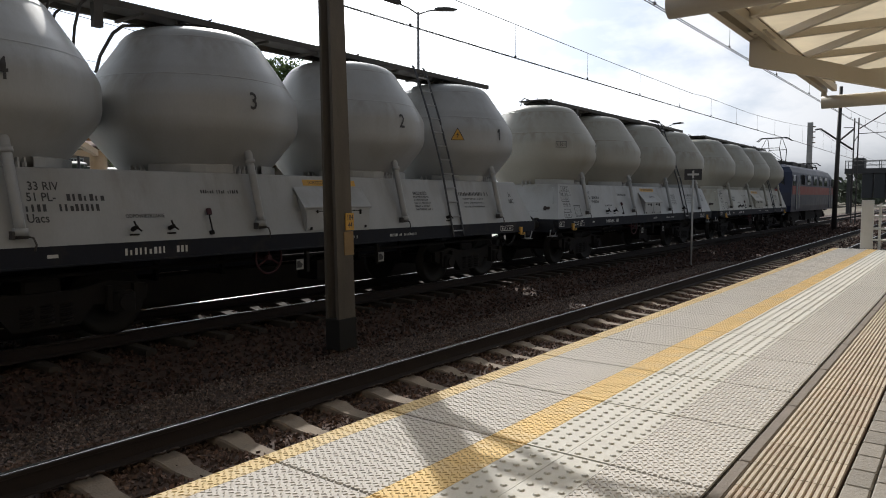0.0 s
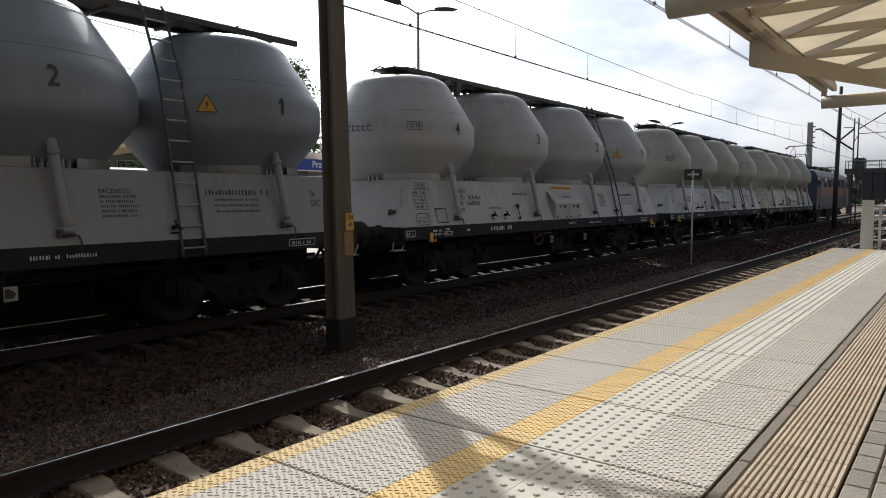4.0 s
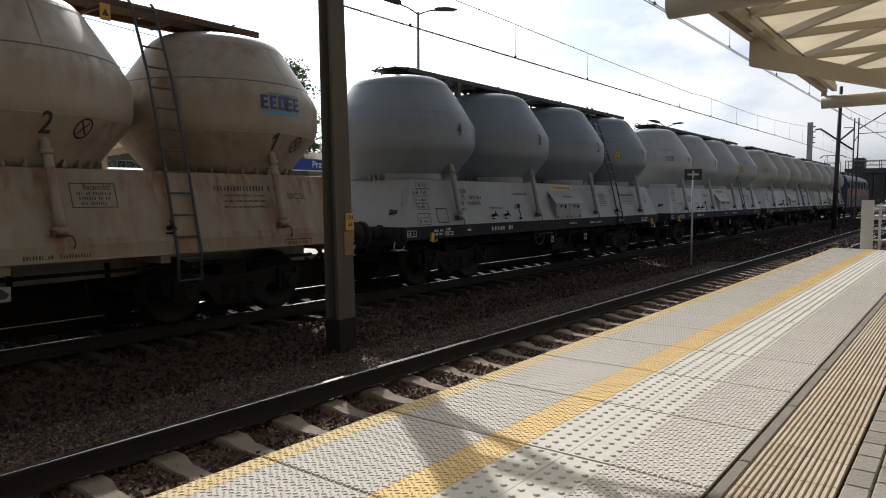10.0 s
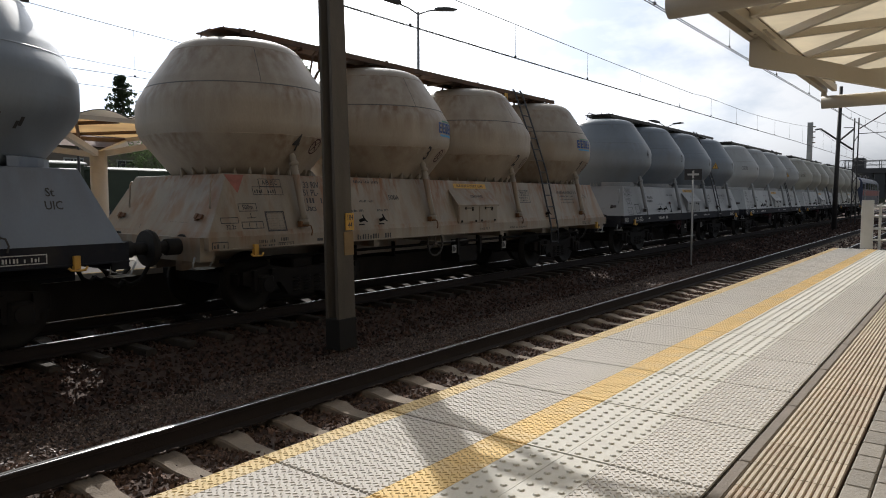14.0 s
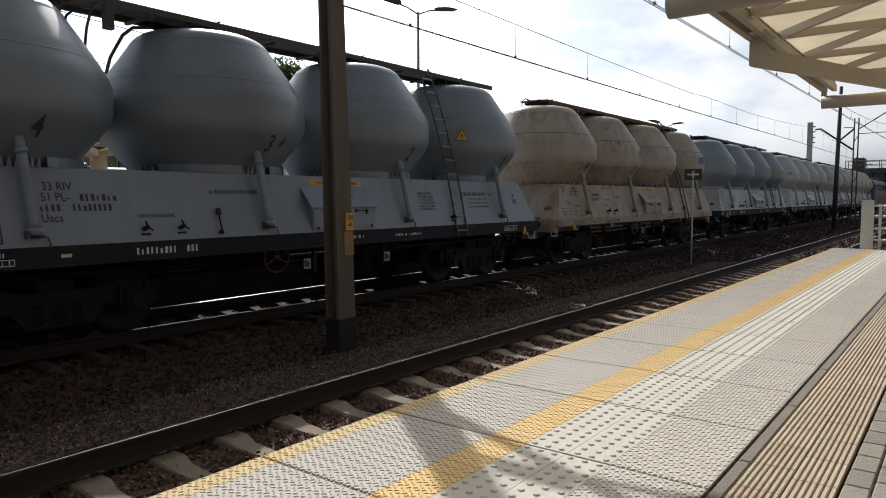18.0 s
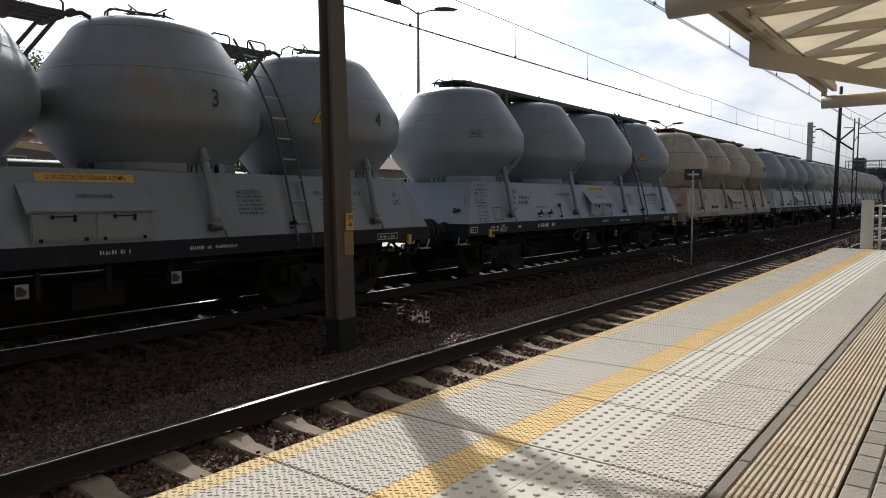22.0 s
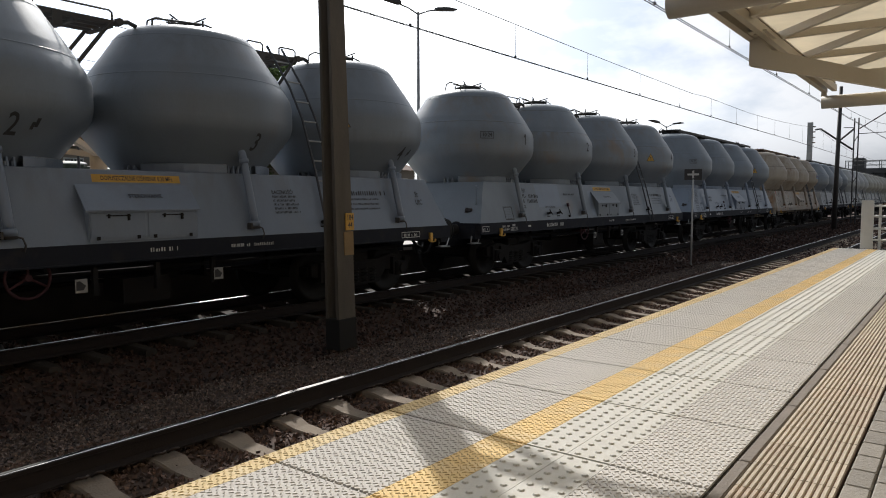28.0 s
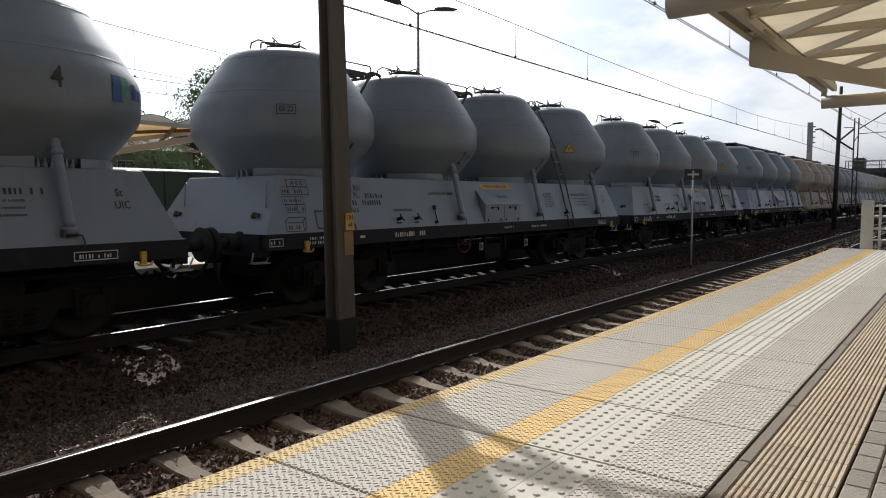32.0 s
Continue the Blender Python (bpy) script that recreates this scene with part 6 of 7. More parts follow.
# ---- overhead line ----
def h_pole(x, y, top, label, plate, lean=(0.0, 0.0)):
    p = thing("catenary_pole", pose(x, y, -0.36, *lean), label, "pole", "overhead line poles")
    bm = bmnew()
    z1 = top + 0.36
    def sect(z):
        k = max(0.56, 1 - 0.036 * z - 0.16 * max(0.0, z - 5.0))
        return 0.165 * k, 0.135 * k, 0.05 * k
    rings = []
    for z in (0.0, 5.0, 6.4, z1):
        a, b, c = sect(z)
        rings.append([bm.verts.new((px, py, z)) for px, py in ((-a, -b), (a, -b), (a, -b + c), (c * 0.9, -b + c * 1.6), (c * 0.9, b - c * 1.6), (a, b - c), (a, b), (-a, b), (-a, b - c), (-c * 0.9, b - c * 1.6), (-c * 0.9, -b + c * 1.6), (-a, -b + c))])
    n = len(rings[0])
    for lo, hi in zip(rings, rings[1:]):
        for i in range(n):
            bm.faces.new((lo[i], lo[(i + 1) % n], hi[(i + 1) % n], hi[i]))
    bm.faces.new(rings[-1])
    part("shaft", bm, M["pole"], p)
    bm = bmnew()
    chamfered(bm, -0.172, 0.172, -0.142, 0.142, 0.0, 0.44, 0.01)
    part("footing", bm, M["tar"], p, "black tar-coated foot")
    if plate:
        bm = bmnew()
        box(bm, 0.01, 0.165, -0.152, -0.134, 1.68, 1.92)
        pl = part("number_plate", bm, M["yellow_mark"], p, "orange location plate")
        for k, s in enumerate(("184", "44")):
            t = lettering(s, 0.105, 0, "CENTER", 0.8)
            part("plate_writing", t, M["black"], pl, "", pose(0.088, -0.155, 1.855 - 0.105 * k))
        bm = bmnew()
        box(bm, -0.02, 0.160, -0.140, -0.126, 1.33, 1.66)
        part("faded_band", bm, M["faded"], p, "faded ochre painted band")
    return p


def cantilever(pole, x, y, yt, zc, d0=0.75):
    """Bracket with tubes and insulators that holds the wires over a track."""
    a = part("cantilever", tube_bm([((0, 0, zc + 2.0), (0, (yt - y) * 1.05, zc + 1.65), 0.03), ((0, 0, zc + d0), (0, (yt - y) * 0.75, zc + 1.72), 0.04), ((0, 0.0, zc + 0.75), (0, (yt - y) * 0.95, zc + 0.35), 0.025), ((0, (yt - y) * 0.4, zc + 0.57), (0, yt - y, zc + 0.02), 0.015)]), M["dark_steel"], pole)
    for z in (zc + 0.75, zc + 1.95):
        s = 1 if yt > y else -1
        bm = bmnew()
        for k in range(5):
            cyl(bm, (0, s * (0.28 + 0.07 * k), z - 0.0), (0, s * (0.31 + 0.07 * k), z), 0.06, 10)
        part("insulator", bm, M["insulator"], a)


def tube_bm(lines):
    bm = bmnew()
    for p, q, r in lines:
        cyl(bm, p, q, r, 8)
    return bm


POLE = h_pole(6.88, 2.92, 8.6, "weathered H-section concrete pole standing between the tracks", True, (-0.84, -0.64))
for a, b, r in (((0, 0.05, 5.80), (0, 2.55, 6.80), 0.035), ((0, 0.05, 5.35), (0, 2.45, 5.85), 0.022), ((0, 1.3, 6.3), (0, 1.5, 5.66), 0.015)):
    part("bracket_tube", tube_bm([(a, b, r)]), M["dark_steel"], POLE)
cantilever(POLE, 6.88, 2.92, 0.2, 5.1 + 0.36, 0.1)
for x in (52.5,):
    fp = thing("catenary_pole", (x, 2.95, -0.36), "dark tapered overhead line mast between the tracks", "pole", "overhead line poles")
    bm = bmnew()
    cyl(bm, (0, 0.16, 0), (0, 0.05, 9.4), 0.16, 14, 0.11)
    part("shaft", bm, M["dark_steel"], fp)
    for a, b, r in (((0, 0.05, 5.85), (0, 1.15, 6.71), 0.06), ((0, 1.15, 6.71), (0, 1.5, 6.67), 0.05), ((0, 0.05, 5.85), (0, -0.8, 6.61), 0.06), ((0, 0.05, 5.85), (0, -0.75, 5.25), 0.06)):
        bm = bmnew()
        cyl(bm, a, b, r, 8)
        part("bracket_tube", bm, M["dark_steel"], fp)
for x, y, h, lab in ((65.0, 3.5, 8.5, "slender lattice mast with cross wires between the tracks"), (73.6, 8.3, 9.2, "grey square anchor mast behind the train"), (98.0, 3.0, 8.6, "far slender lattice mast between the tracks")):
    lm = thing("lattice_mast", (x, y, -0.36), lab, "pole", "overhead line poles")
    w = 0.15 if y < 5 else 0.18
    bm = bmnew()
    for sx in (-1, 1):
        for sy in (-1, 1):
            box(bm, sx * w - 0.03, sx * w + 0.03, sy * w - 0.03, sy * w + 0.03, 0, h)
    if y > 5:
        box(bm, -w, w, -w, w, 0, h)
    part("legs", bm, M["dark_steel"] if y < 5 else M["galvanised"], lm)
    for k in range(0, int(h / 0.55) if y < 5 else 0, 3):
        bm = bmnew()
        for sy in (-1, 1):
            cyl(bm, (-w, sy * w, 0.55 * k), (w, sy * w, 0.55 * k + 0.5), 0.018, 5)
            cyl(bm, (sy * w, -w, 0.55 * k + 0.5), (sy * w, w, 0.55 * k), 0.018, 5)
        part("lacing", bm, M["dark_steel"] if y < 5 else M["galvanised"], lm)
    if y > 5:
        for k in range(4):
            bm = bmnew()
            cyl(bm, (-0.05, -w - 0.05, h - 0.4 - 0.5 * k), (-0.05, -w - 0.28, h - 0.4 - 0.5 * k), 0.05, 8)
            part("insulator", bm, M["insulator"], lm)
    elif x < 80:
        bm = bmnew()
        cyl(bm, (0, -0.2, h - 0.85), (0, -5.0, h + 2.3), 0.045, 6)
        cyl(bm, (0, -0.2, h - 1.25), (0, -5.0, h - 1.15), 0.03, 6)
        cyl(bm, (0, 0.2, h - 0.75), (0, 0.9, h - 0.70), 0.03, 6)
        part("cross_arm", bm, M["dark_steel"], lm)


def sag(x, spans, z_sup, dip):
    for a, b in zip(spans, spans[1:]):
        if a <= x <= b:
            k = (x - a) / (b - a)
            return z_sup - dip * 4 * k * (1 - k)
    return z_sup


SPANS = (-38.7, 6.88, 52.5, 98.1, 143.7)


def long_sag(x):
    """Carrier over the train's track, lowest between two unequal supports."""
    if x < 31.0:
        return min(7.2, 6.22 + 0.0004 * (31.0 - x) ** 2)
    return max(6.3, 6.22 + 0.00108 * (min(x, 120.0 - x) - 31.0) ** 2)


def overhead_line(y, zc, dip, sup, twin, stagger, label, x_end=143.0, x0=-38.0, carrier=None, climb=0.0012):
    o = thing("overhead_line", (0, 0, 0), label, "overhead wire", "overhead lines")
    xs = list(np.arange(x0, x_end, 1.9))
    carrier = carrier or (lambda x: sag(x, SPANS, zc + sup, dip))

    def yy(x):
        k = (x - SPANS[0]) / 45.6
        return y + stagger * (2 * abs(2 * (k / 2 - math.floor(k / 2 + 0.5))) - 1)
    bm = bmnew()
    pipe(bm, [(x, yy(x), carrier(x)) for x in xs], 0.010, 5)
    part("carrier_wire", bm, M["wire"], o)
    for d in ((-0.025, 0.025) if twin else (0.0,)):
        bm = bmnew()
        pipe(bm, [(x, yy(x) + d, zc + sag(x, SPANS, 0.0, 0.05) + (climb * x)) for x in xs], 0.009, 5)
        part("contact_wire", bm, M["wire"], o)
    x = x0 + 2.3
    while x < x_end - 4:
        bm = bmnew()
        cyl(bm, (x, yy(x), carrier(x)), (x, yy(x), zc + climb * x - 0.01), 0.005, 4)
        box(bm, x - 0.03, x + 0.03, yy(x) - 0.015, yy(x) + 0.015, zc + climb * x - 0.015, zc + climb * x + 0.03)
        part("dropper", bm, M["wire"], o)
        x += 4.3
    return o


overhead_line(TRACK_Y, 5.42, 1.0, 1.72, True, 0.0, "copper contact wire and carrier over the train's track", carrier=long_sag, climb=0.0035)
overhead_line(0.0, 5.0, 1.05, 1.35, True, 0.28, "copper contact wire and carrier over the platform track")
overhead_line(16.6, 5.55, 0.9, 1.75, False, 0.2, "copper wires over the track beyond the far platform", 60.0)
overhead_line(22.0, 6.0, 0.7, 1.2, False, 0.2, "thin copper wires over a siding with a parked wagon", 60.0)

SP = h_pole(6.2, 19.2, 8.6, "weathered concrete line pole beyond the island platform", False)
cantilever(SP, 6.2, 19.2, 16.6, 5.55 + 0.36)
cantilever(SP, 6.2, 19.2, 22.0, 6.0 + 0.36)

# ---- signs and lamps ----
sg = thing("track_sign", (22.17, 2.86, -0.38), "black board with a white cross bar on a thin white post", "sign")
bm = bmnew()
cyl(bm, (0, 0, 0), (0, 0, 2.72), 0.03, 10)
part("post", bm, M["white_rail"], sg)
SIGN_TURN = Matrix.Translation((0, 0, 2.88)) @ Matrix.Rotation(radians(-72), 4, "Z")
bm = bmnew()
box(bm, -0.26, 0.26, -0.015, 0.0, -0.17, 0.17)
board = part("board", bm, M["black"], sg, "", SIGN_TURN)
bm = bmnew()
box(bm, -0.17, 0.17, -0.020, -0.016, -0.03, 0.03)
box(bm, -0.03, 0.03, -0.0205, -0.0165, -0.12, -0.0305)
box(bm, -0.03, 0.03, -0.0205, -0.0165, 0.0305, 0.12)
part("white_cross", bm, M["white_mark"], board)


def street_lamp(x, y, h, turn, label):
    s = thing("street_lamp", pose(x, y, -0.5, 0, 0, turn), label, "street lamp", "street lamps")
    bm = bmnew()
    cyl(bm, (0, 0, 0), (0, 0, h), 0.10, 12, 0.055)
    cyl(bm, (0, 0, 0), (0, 0, 0.9), 0.13, 12)
    part("post", bm, M["galvanised"], s)
    for d in (-1, 1):
        bm = bmnew()
        pipe(bm, [(0, 0, h - 0.1), (d * 0.5, 0, h + 0.12), (d * 1.1, 0, h + 0.26)], 0.035, 8)
        a = part("arm", bm, M["galvanised"], s)
        bm = bmnew()
        prism(bm, [(d * 0.95, h + 0.20), (d * 2.0, h + 0.34), (d * 2.05, h + 0.40), (d * 1.5, h + 0.42), (d * 0.95, h + 0.33)], "y", -0.15, 0.15)
        part("lamp_head", bm, M["dark_steel"], a, "flat dark lamp head")


street_lamp(24.6, 16.0, 10.6, -20, "tall grey double-armed street lamp behind the train")
street_lamp(56.6, 16.0, 8.1, -20, "far grey double-armed street lamp behind the train")

# ---- near canopy ----
CAN = thing("platform_canopy", (0, 0, PZ), "cream steel platform canopy with translucent vaulted roof sheets", "canopy")
EZ = 3.0
EAVE_Y = -1.72


def tube_member(p, q, r, name, parent, seg=14):
    bm = bmnew()
    cyl(bm, p, q, r, seg)
    return part(name, bm, M["canopy_steel"], parent)


def beam_member(pts, w, h, name, parent, mat=None):
    """Rectangular beam through points, upright section."""
    bm = bmnew()
    pts = [Vector(p) for p in pts]
    prev = None
    for i, p in enumerate(pts):
        d = (pts[min(i + 1, len(pts) - 1)] - pts[max(i - 1, 0)]).normalized()
        side = d.cross(Vector((0, 0, 1))).normalized() * (w / 2)
        up = side.cross(d).normalized() * (h / 2)
        ring = [bm.verts.new(p + a) for a in (-side - up, side - up, side + up, -side + up)]
        if prev:
            for k in range(4):
                bm.faces.new((prev[k], prev[(k + 1) % 4], ring[(k + 1) % 4], ring[k]))
        else:
            bm.faces.new(ring[::-1])
        prev = ring
    bm.faces.new(prev)
    return part(name, bm, mat or M["canopy_steel"], parent)


def canopy(parent, tubes, arms, eave, back, ez, sheet, foot, slope=0.285, deep=0.35, cross_tubes=True):
    """Transverse edge tubes, arms from columns, eave beams, lattice and vaulted roof sheets; the eave faces the track."""
    s = 1 if eave > back else -1
    x0, x1 = tubes[0], tubes[-1]
    mid = (eave + back) / 2
    if not cross_tubes:
        tube_member((x0, eave, ez + 0.18), (x1, eave, ez + 0.18), 0.10, "edge_tube", parent, 18)
    for x in tubes if cross_tubes else ():
        tube_member((x, eave, ez), (x, back, ez), 0.125, "edge_tube", parent, 18)
        tube_member((x, eave - s * 0.03, ez + 0.1), (x, eave - s * 0.03, ez + 0.3), 0.05, "tube_post", parent)
    for y in (eave - s * 0.03, back + s * 0.03):
        beam_member([(x0 - 0.1, y, ez + 0.31), (x1 + 0.1, y, ez + 0.31)], 0.09, 0.22, "eave_beam", parent)
    beam_member([(x0, eave - s * 0.21, ez + 0.26), (x1, eave - s * 0.21, ez + 0.26)], 0.08, 0.12, "purlin", parent)
    for x in arms:
        for e, d in ((eave, s), (back, -s)):
            run = abs(mid - e)
            bm = bmnew()
            tip = e - d * 0.02
            zt = ez + 0.22 - deep
            out = [(tip, ez + 0.22), (tip, zt), (tip - d * run * 0.5, zt - slope * run * 0.5), (mid, zt - slope * run), (mid, zt - slope * run + deep * 0.55), (tip - d * run * 0.5, zt - slope * run * 0.5 + deep * 0.5), (tip - d * 0.26, zt + deep * 0.48), (tip - d * 0.15, ez + 0.20)]
            prism(bm, out, "x", x - 0.075, x + 0.075)
            part("arm", bm, M["canopy_steel"], parent)
            bm = bmnew()
            box(bm, x - 0.40, x + 0.16, e - d * 0.16 - 0.14, e - d * 0.16 + 0.10, ez + 0.222, ez + 0.240)
            for dx in (-0.28, -0.1, 0.08):
                cyl(bm, (x + dx, e - d * 0.14, ez + 0.20), (x + dx, e - d * 0.14, ez + 0.225), 0.022, 6)
            part("bracket", bm, M["canopy_steel"], parent)
        tube_member((x, mid, foot), (x, mid, ez + 0.27 - deep - slope * abs(mid - eave)), 0.18, "column", parent, 24)
    if cross_tubes:
        beam_member([(x0, mid, ez - 0.25 - 0.28 * abs(mid - eave)), (x1, mid, ez - 0.25 - 0.28 * abs(mid - eave))], 0.16, 0.24, "long_beam", parent)
    for a, b in zip(tubes, tubes[1:]):
        n = 12
        bm = bmnew()
        rows = []
        rise = 0.022 * (b - a)

        def zz(x):
            return ez + 0.36 + rise * math.sin(math.pi * (x - a) / (b - a))
        for j in range(n + 1):
            y = eave + s * 0.02 + (back - eave) * j / n
            rows.append([bm.verts.new((a - (0.2 if i == 0 else 0) + (0.2 if i == n else 0) + (b - a) * i / n, y, zz(a + (b - a) * i / n) + 0.06)) for i in range(n + 1)])
        for j in range(n):
            for i in range(n):
                bm.faces.new((rows[j][i], rows[j][i + 1], rows[j + 1][i + 1], rows[j + 1][i])).smooth = True
        part("roof_sheet", bm, sheet, parent, "translucent cream vaulted roof sheet")
        m = max(2, int(round((b - a) / 1.73)))
        ys = list(np.linspace(eave - s * 0.20, back + s * 0.20, 5))
        for i in range(m + 1):
            xa = a + 0.41 + 1.70 * i
            if xa > b - 0.05:
                break
            xb = max(a + 0.1, xa - 1.70)
            beam_member([(xa, ys[0], zz(xa) - 0.17), (xa, ys[-1], zz(xa) - 0.17)], 0.06, 0.10, "rafter", parent)
            for ya, yb in zip(ys, ys[1:]):
                beam_member([(xa, ya, zz(xa) - 0.17), (xb, yb, zz(xb) - 0.17)], 0.06, 0.10, "diagonal", parent)
        bm = bmnew()
        box(bm, a, b, min(eave, eave - s * 0.23), max(eave, eave - s * 0.23), ez + 0.36, ez + 0.375)
        part("eave_plate", bm, M["canopy_steel"], parent)


canopy(CAN, (-18.9, -10.3, -1.70, 6.83, 15.48), (-7.2, 1.30, 9.87), EAVE_Y, -7.6, EZ, M["canopy_sheet"], 0.0)

# ---- railing at the platform's end ----
RL = thing("platform_railing", (PEND - 0.15, -2.2, PZ), "white steel railing with a solid end panel at the platform end", "railing")
bm = bmnew()
chamfered(bm, -0.03, 0.03, -0.24, 0.0, 0.0, 1.08, 0.01)
part("end_panel", bm, M["white_rail"], RL)
for z in (0.95, 0.72, 0.45, 0.2):
    tube_member((0, -0.12, z), (0, -6.0, z), 0.024, "rail_bar", RL, 8).material_slots[0].material = M["white_rail"]
for k in range(8):
    bm = bmnew()
    box(bm, -0.02, 0.02, -0.36 - 0.8 * k - 0.025, -0.36 - 0.8 * k + 0.025, 0.0, 1.0)
    part("rail_post", bm, M["white_rail"], RL)
# ---- electric locomotive ----
LOCO = thing("locomotive", (0, TRACK_Y, 0), "blue electric locomotive with a red side band and raised pantograph", "locomotive")


def loco_shell(bm):
    """Body with raked cab ends and a rounded roof."""
    rows = []
    for z, xe, w in ((0.95, 7.30, 1.45), (1.30, 7.42, 1.50), (2.05, 7.42, 1.50), (2.75, 7.20, 1.49), (3.25, 7.00, 1.42), (3.55, 6.75, 1.22), (3.72, 6.4, 0.85), (3.76, 6.2, 0.0)):
        rows.append([bm.verts.new(p) for p in ((-xe, -w, z), (xe, -w, z), (xe + 0.12, -w * 0.6, z), (xe + 0.12, w * 0.6, z), (xe, w, z), (-xe, w, z), (-xe - 0.12, w * 0.6, z), (-xe - 0.12, -w * 0.6, z))])
    for a, b in zip(rows, rows[1:]):
        for i in range(8):
            bm.faces.new((a[i], a[(i + 1) % 8], b[(i + 1) % 8], b[i]))
    bm.faces.new(rows[0][::-1])
    bmesh.ops.remove_doubles(bm, verts=bm.verts, dist=0.001)


bm = bmnew()
loco_shell(bm)
shell = part("body", bm, M["loco_blue"], LOCO)
for s in (-1, 1):
    bm = bmnew()
    box(bm, -7.2, 7.2, s * 1.508 - 0.005, s * 1.508 + 0.005, 1.95, 2.45)
    part("side_band", bm, M["loco_red"], LOCO, "red band along the side")
    bm = bmnew()
    box(bm, s * 7.54 - 0.01, s * 7.54 + 0.01, -0.88, 0.88, 1.45, 2.25)
    part("end_band", bm, M["loco_red"], LOCO, "red band across the end")
for x in (-4.1, -2.2, -0.1, 2.0, 4.0):
    bm = bmnew()
    chamfered(bm, x - 0.55, x + 0.55, -1.512, -1.49, 2.55, 3.15, 0.01)
    w = part("side_window", bm, M["dark_glass"], LOCO, "dark side window")
for x in (-6.75, 6.75):
    bm = bmnew()
    chamfered(bm, x - 0.30, x + 0.30, -1.512, -1.47, 2.45, 3.05, 0.01)
    part("cab_window", bm, M["dark_glass"], LOCO, "dark cab window")
for x in (-5.9, 5.9):
    bm = bmnew()
    chamfered(bm, x - 0.33, x + 0.33, -1.520, -1.49, 1.05, 3.05, 0.01)
    d = part("cab_door", bm, M["loco_blue"], LOCO)
    bm = bmnew()
    for dx in (-0.42, 0.42):
        cyl(bm, (x + dx, -1.57, 1.1), (x + dx, -1.57, 2.6), 0.018, 6)
    part("door_rail", bm, M["white_rail"], d, "pale grab rails")
for s in (-1, 1):
    for y in (-0.62, 0.62):
        bm = bmnew()
        prism(bm, [(y - 0.5, 2.35), (y + 0.5, 2.35), (y + 0.46, 3.0), (y - 0.46, 3.0)], "x", s * 7.22 - 0.1, s * 7.22 + 0.1)
        part("windscreen", bm, M["dark_glass"], LOCO, "dark cab windscreen", Matrix.Translation((s * 0.04, 0, 0)))
        bm = bmnew()
        cyl(bm, (s * 7.50, y * 1.2, 1.45), (s * 7.60, y * 1.2, 1.45), 0.13, 12)
        part("headlight", bm, M["paper"], LOCO)
    for y in (-0.88, 0.88):
        part("buffer", mesh_of("buffer", buffer_mesh, M["running_gear"]), M["running_gear"], LOCO, "", Matrix.Translation((s * 7.40, y, 1.06)) @ Matrix.Rotation(0 if s > 0 else math.pi, 4, "Z"))
    bm = bmnew()
    for y in (-1, 1):
        prism(bm, [(-1.9, 0.42), (-1.9, 0.75), (-1.0, 0.92), (1.0, 0.92), (1.9, 0.75), (1.9, 0.42), (0.6, 0.35), (-0.6, 0.35)], "y", y * 1.05 - 0.08, y * 1.05 + 0.08)
    box(bm, -0.4, 0.4, -1.0, 1.0, 0.5, 0.9)
    lb = part("bogie", bm, M["running_gear"], LOCO, "", pose(s * 4.2, 0, 0))
    for x in (-1.4, 1.4):
        part("axlebox", mesh_of("axlebox", axlebox_mesh, M["running_gear"]), M["running_gear"], lb, "", pose(x, 0, 0.05))
        ws = part("wheelset", mesh_of("wheelset", wheelset_mesh, M["wheel_steel"]), M["wheel_steel"], LOCO, "", pose(s * 4.2 + x, 0, 0.46))
        ROLLING.append((ws, LOCO, (s * 4.2 + x, 0, 0.46)))
bm = bmnew()
box(bm, -1.6, 1.6, -1.25, 1.25, 0.35, 0.95)
part("equipment_case", bm, M["running_gear"], LOCO)
for x in (-2.6, 0.0, 2.4):
    bm = bmnew()
    chamfered(bm, x - 0.8, x + 0.8, -0.75, 0.75, 3.70, 4.0, 0.05)
    part("roof_case", bm, M["dark_steel"], LOCO, "dark roof equipment case")


def pantograph(x, up):
    z0 = 3.95
    zt, zk = (5.40, 4.72) if up else (4.25, 4.1)
    kx = 1.0 if up else 1.3

    def rod(name, a, b, r, parent):
        bm = bmnew()
        cyl(bm, a, b, r, 6)
        return part(name, bm, M["dark_steel"], parent)
    bm = bmnew()
    box(bm, x - 0.9, x + 0.9, -0.64, 0.64, z0 - 0.03, z0 + 0.02)
    p = part("pantograph", bm, M["dark_steel"], LOCO, "raised dark pantograph" if up else "folded dark pantograph")
    for y in (-0.6, 0.6):
        for dx in (-0.8, 0.8):
            rod("support", (x + dx, y, 3.70), (x + dx, y, z0 - 0.02), 0.05, p)
    for y in (-0.55, 0.55):
        for s in (-1, 1):
            rod("lower_arm", (x + s * 0.55, y, z0), (x + s * kx, y * 0.9, zk), 0.025, p)
            rod("upper_arm", (x + s * kx, y * 0.9, zk), (x + s * 0.16, y * 0.75, zt - 0.06), 0.02, p)
    for s in (-1, 1):
        rod("cross_rod", (x + s * kx, -0.5, zk), (x + s * kx, 0.5, zk), 0.02, p)
        rod("cross_rod", (x + s * 0.55, -0.55, z0), (x + s * kx, 0.5, zk), 0.014, p)
        b2 = bmnew()
        pipe(b2, [(x + s * 0.16, -0.98, zt - 0.22), (x + s * 0.16, -0.72, zt - 0.02), (x + s * 0.16, 0.72, zt - 0.02), (x + s * 0.16, 0.98, zt - 0.22)], 0.025, 6)
        part("contact_strip", b2, M["dark_steel"], p)


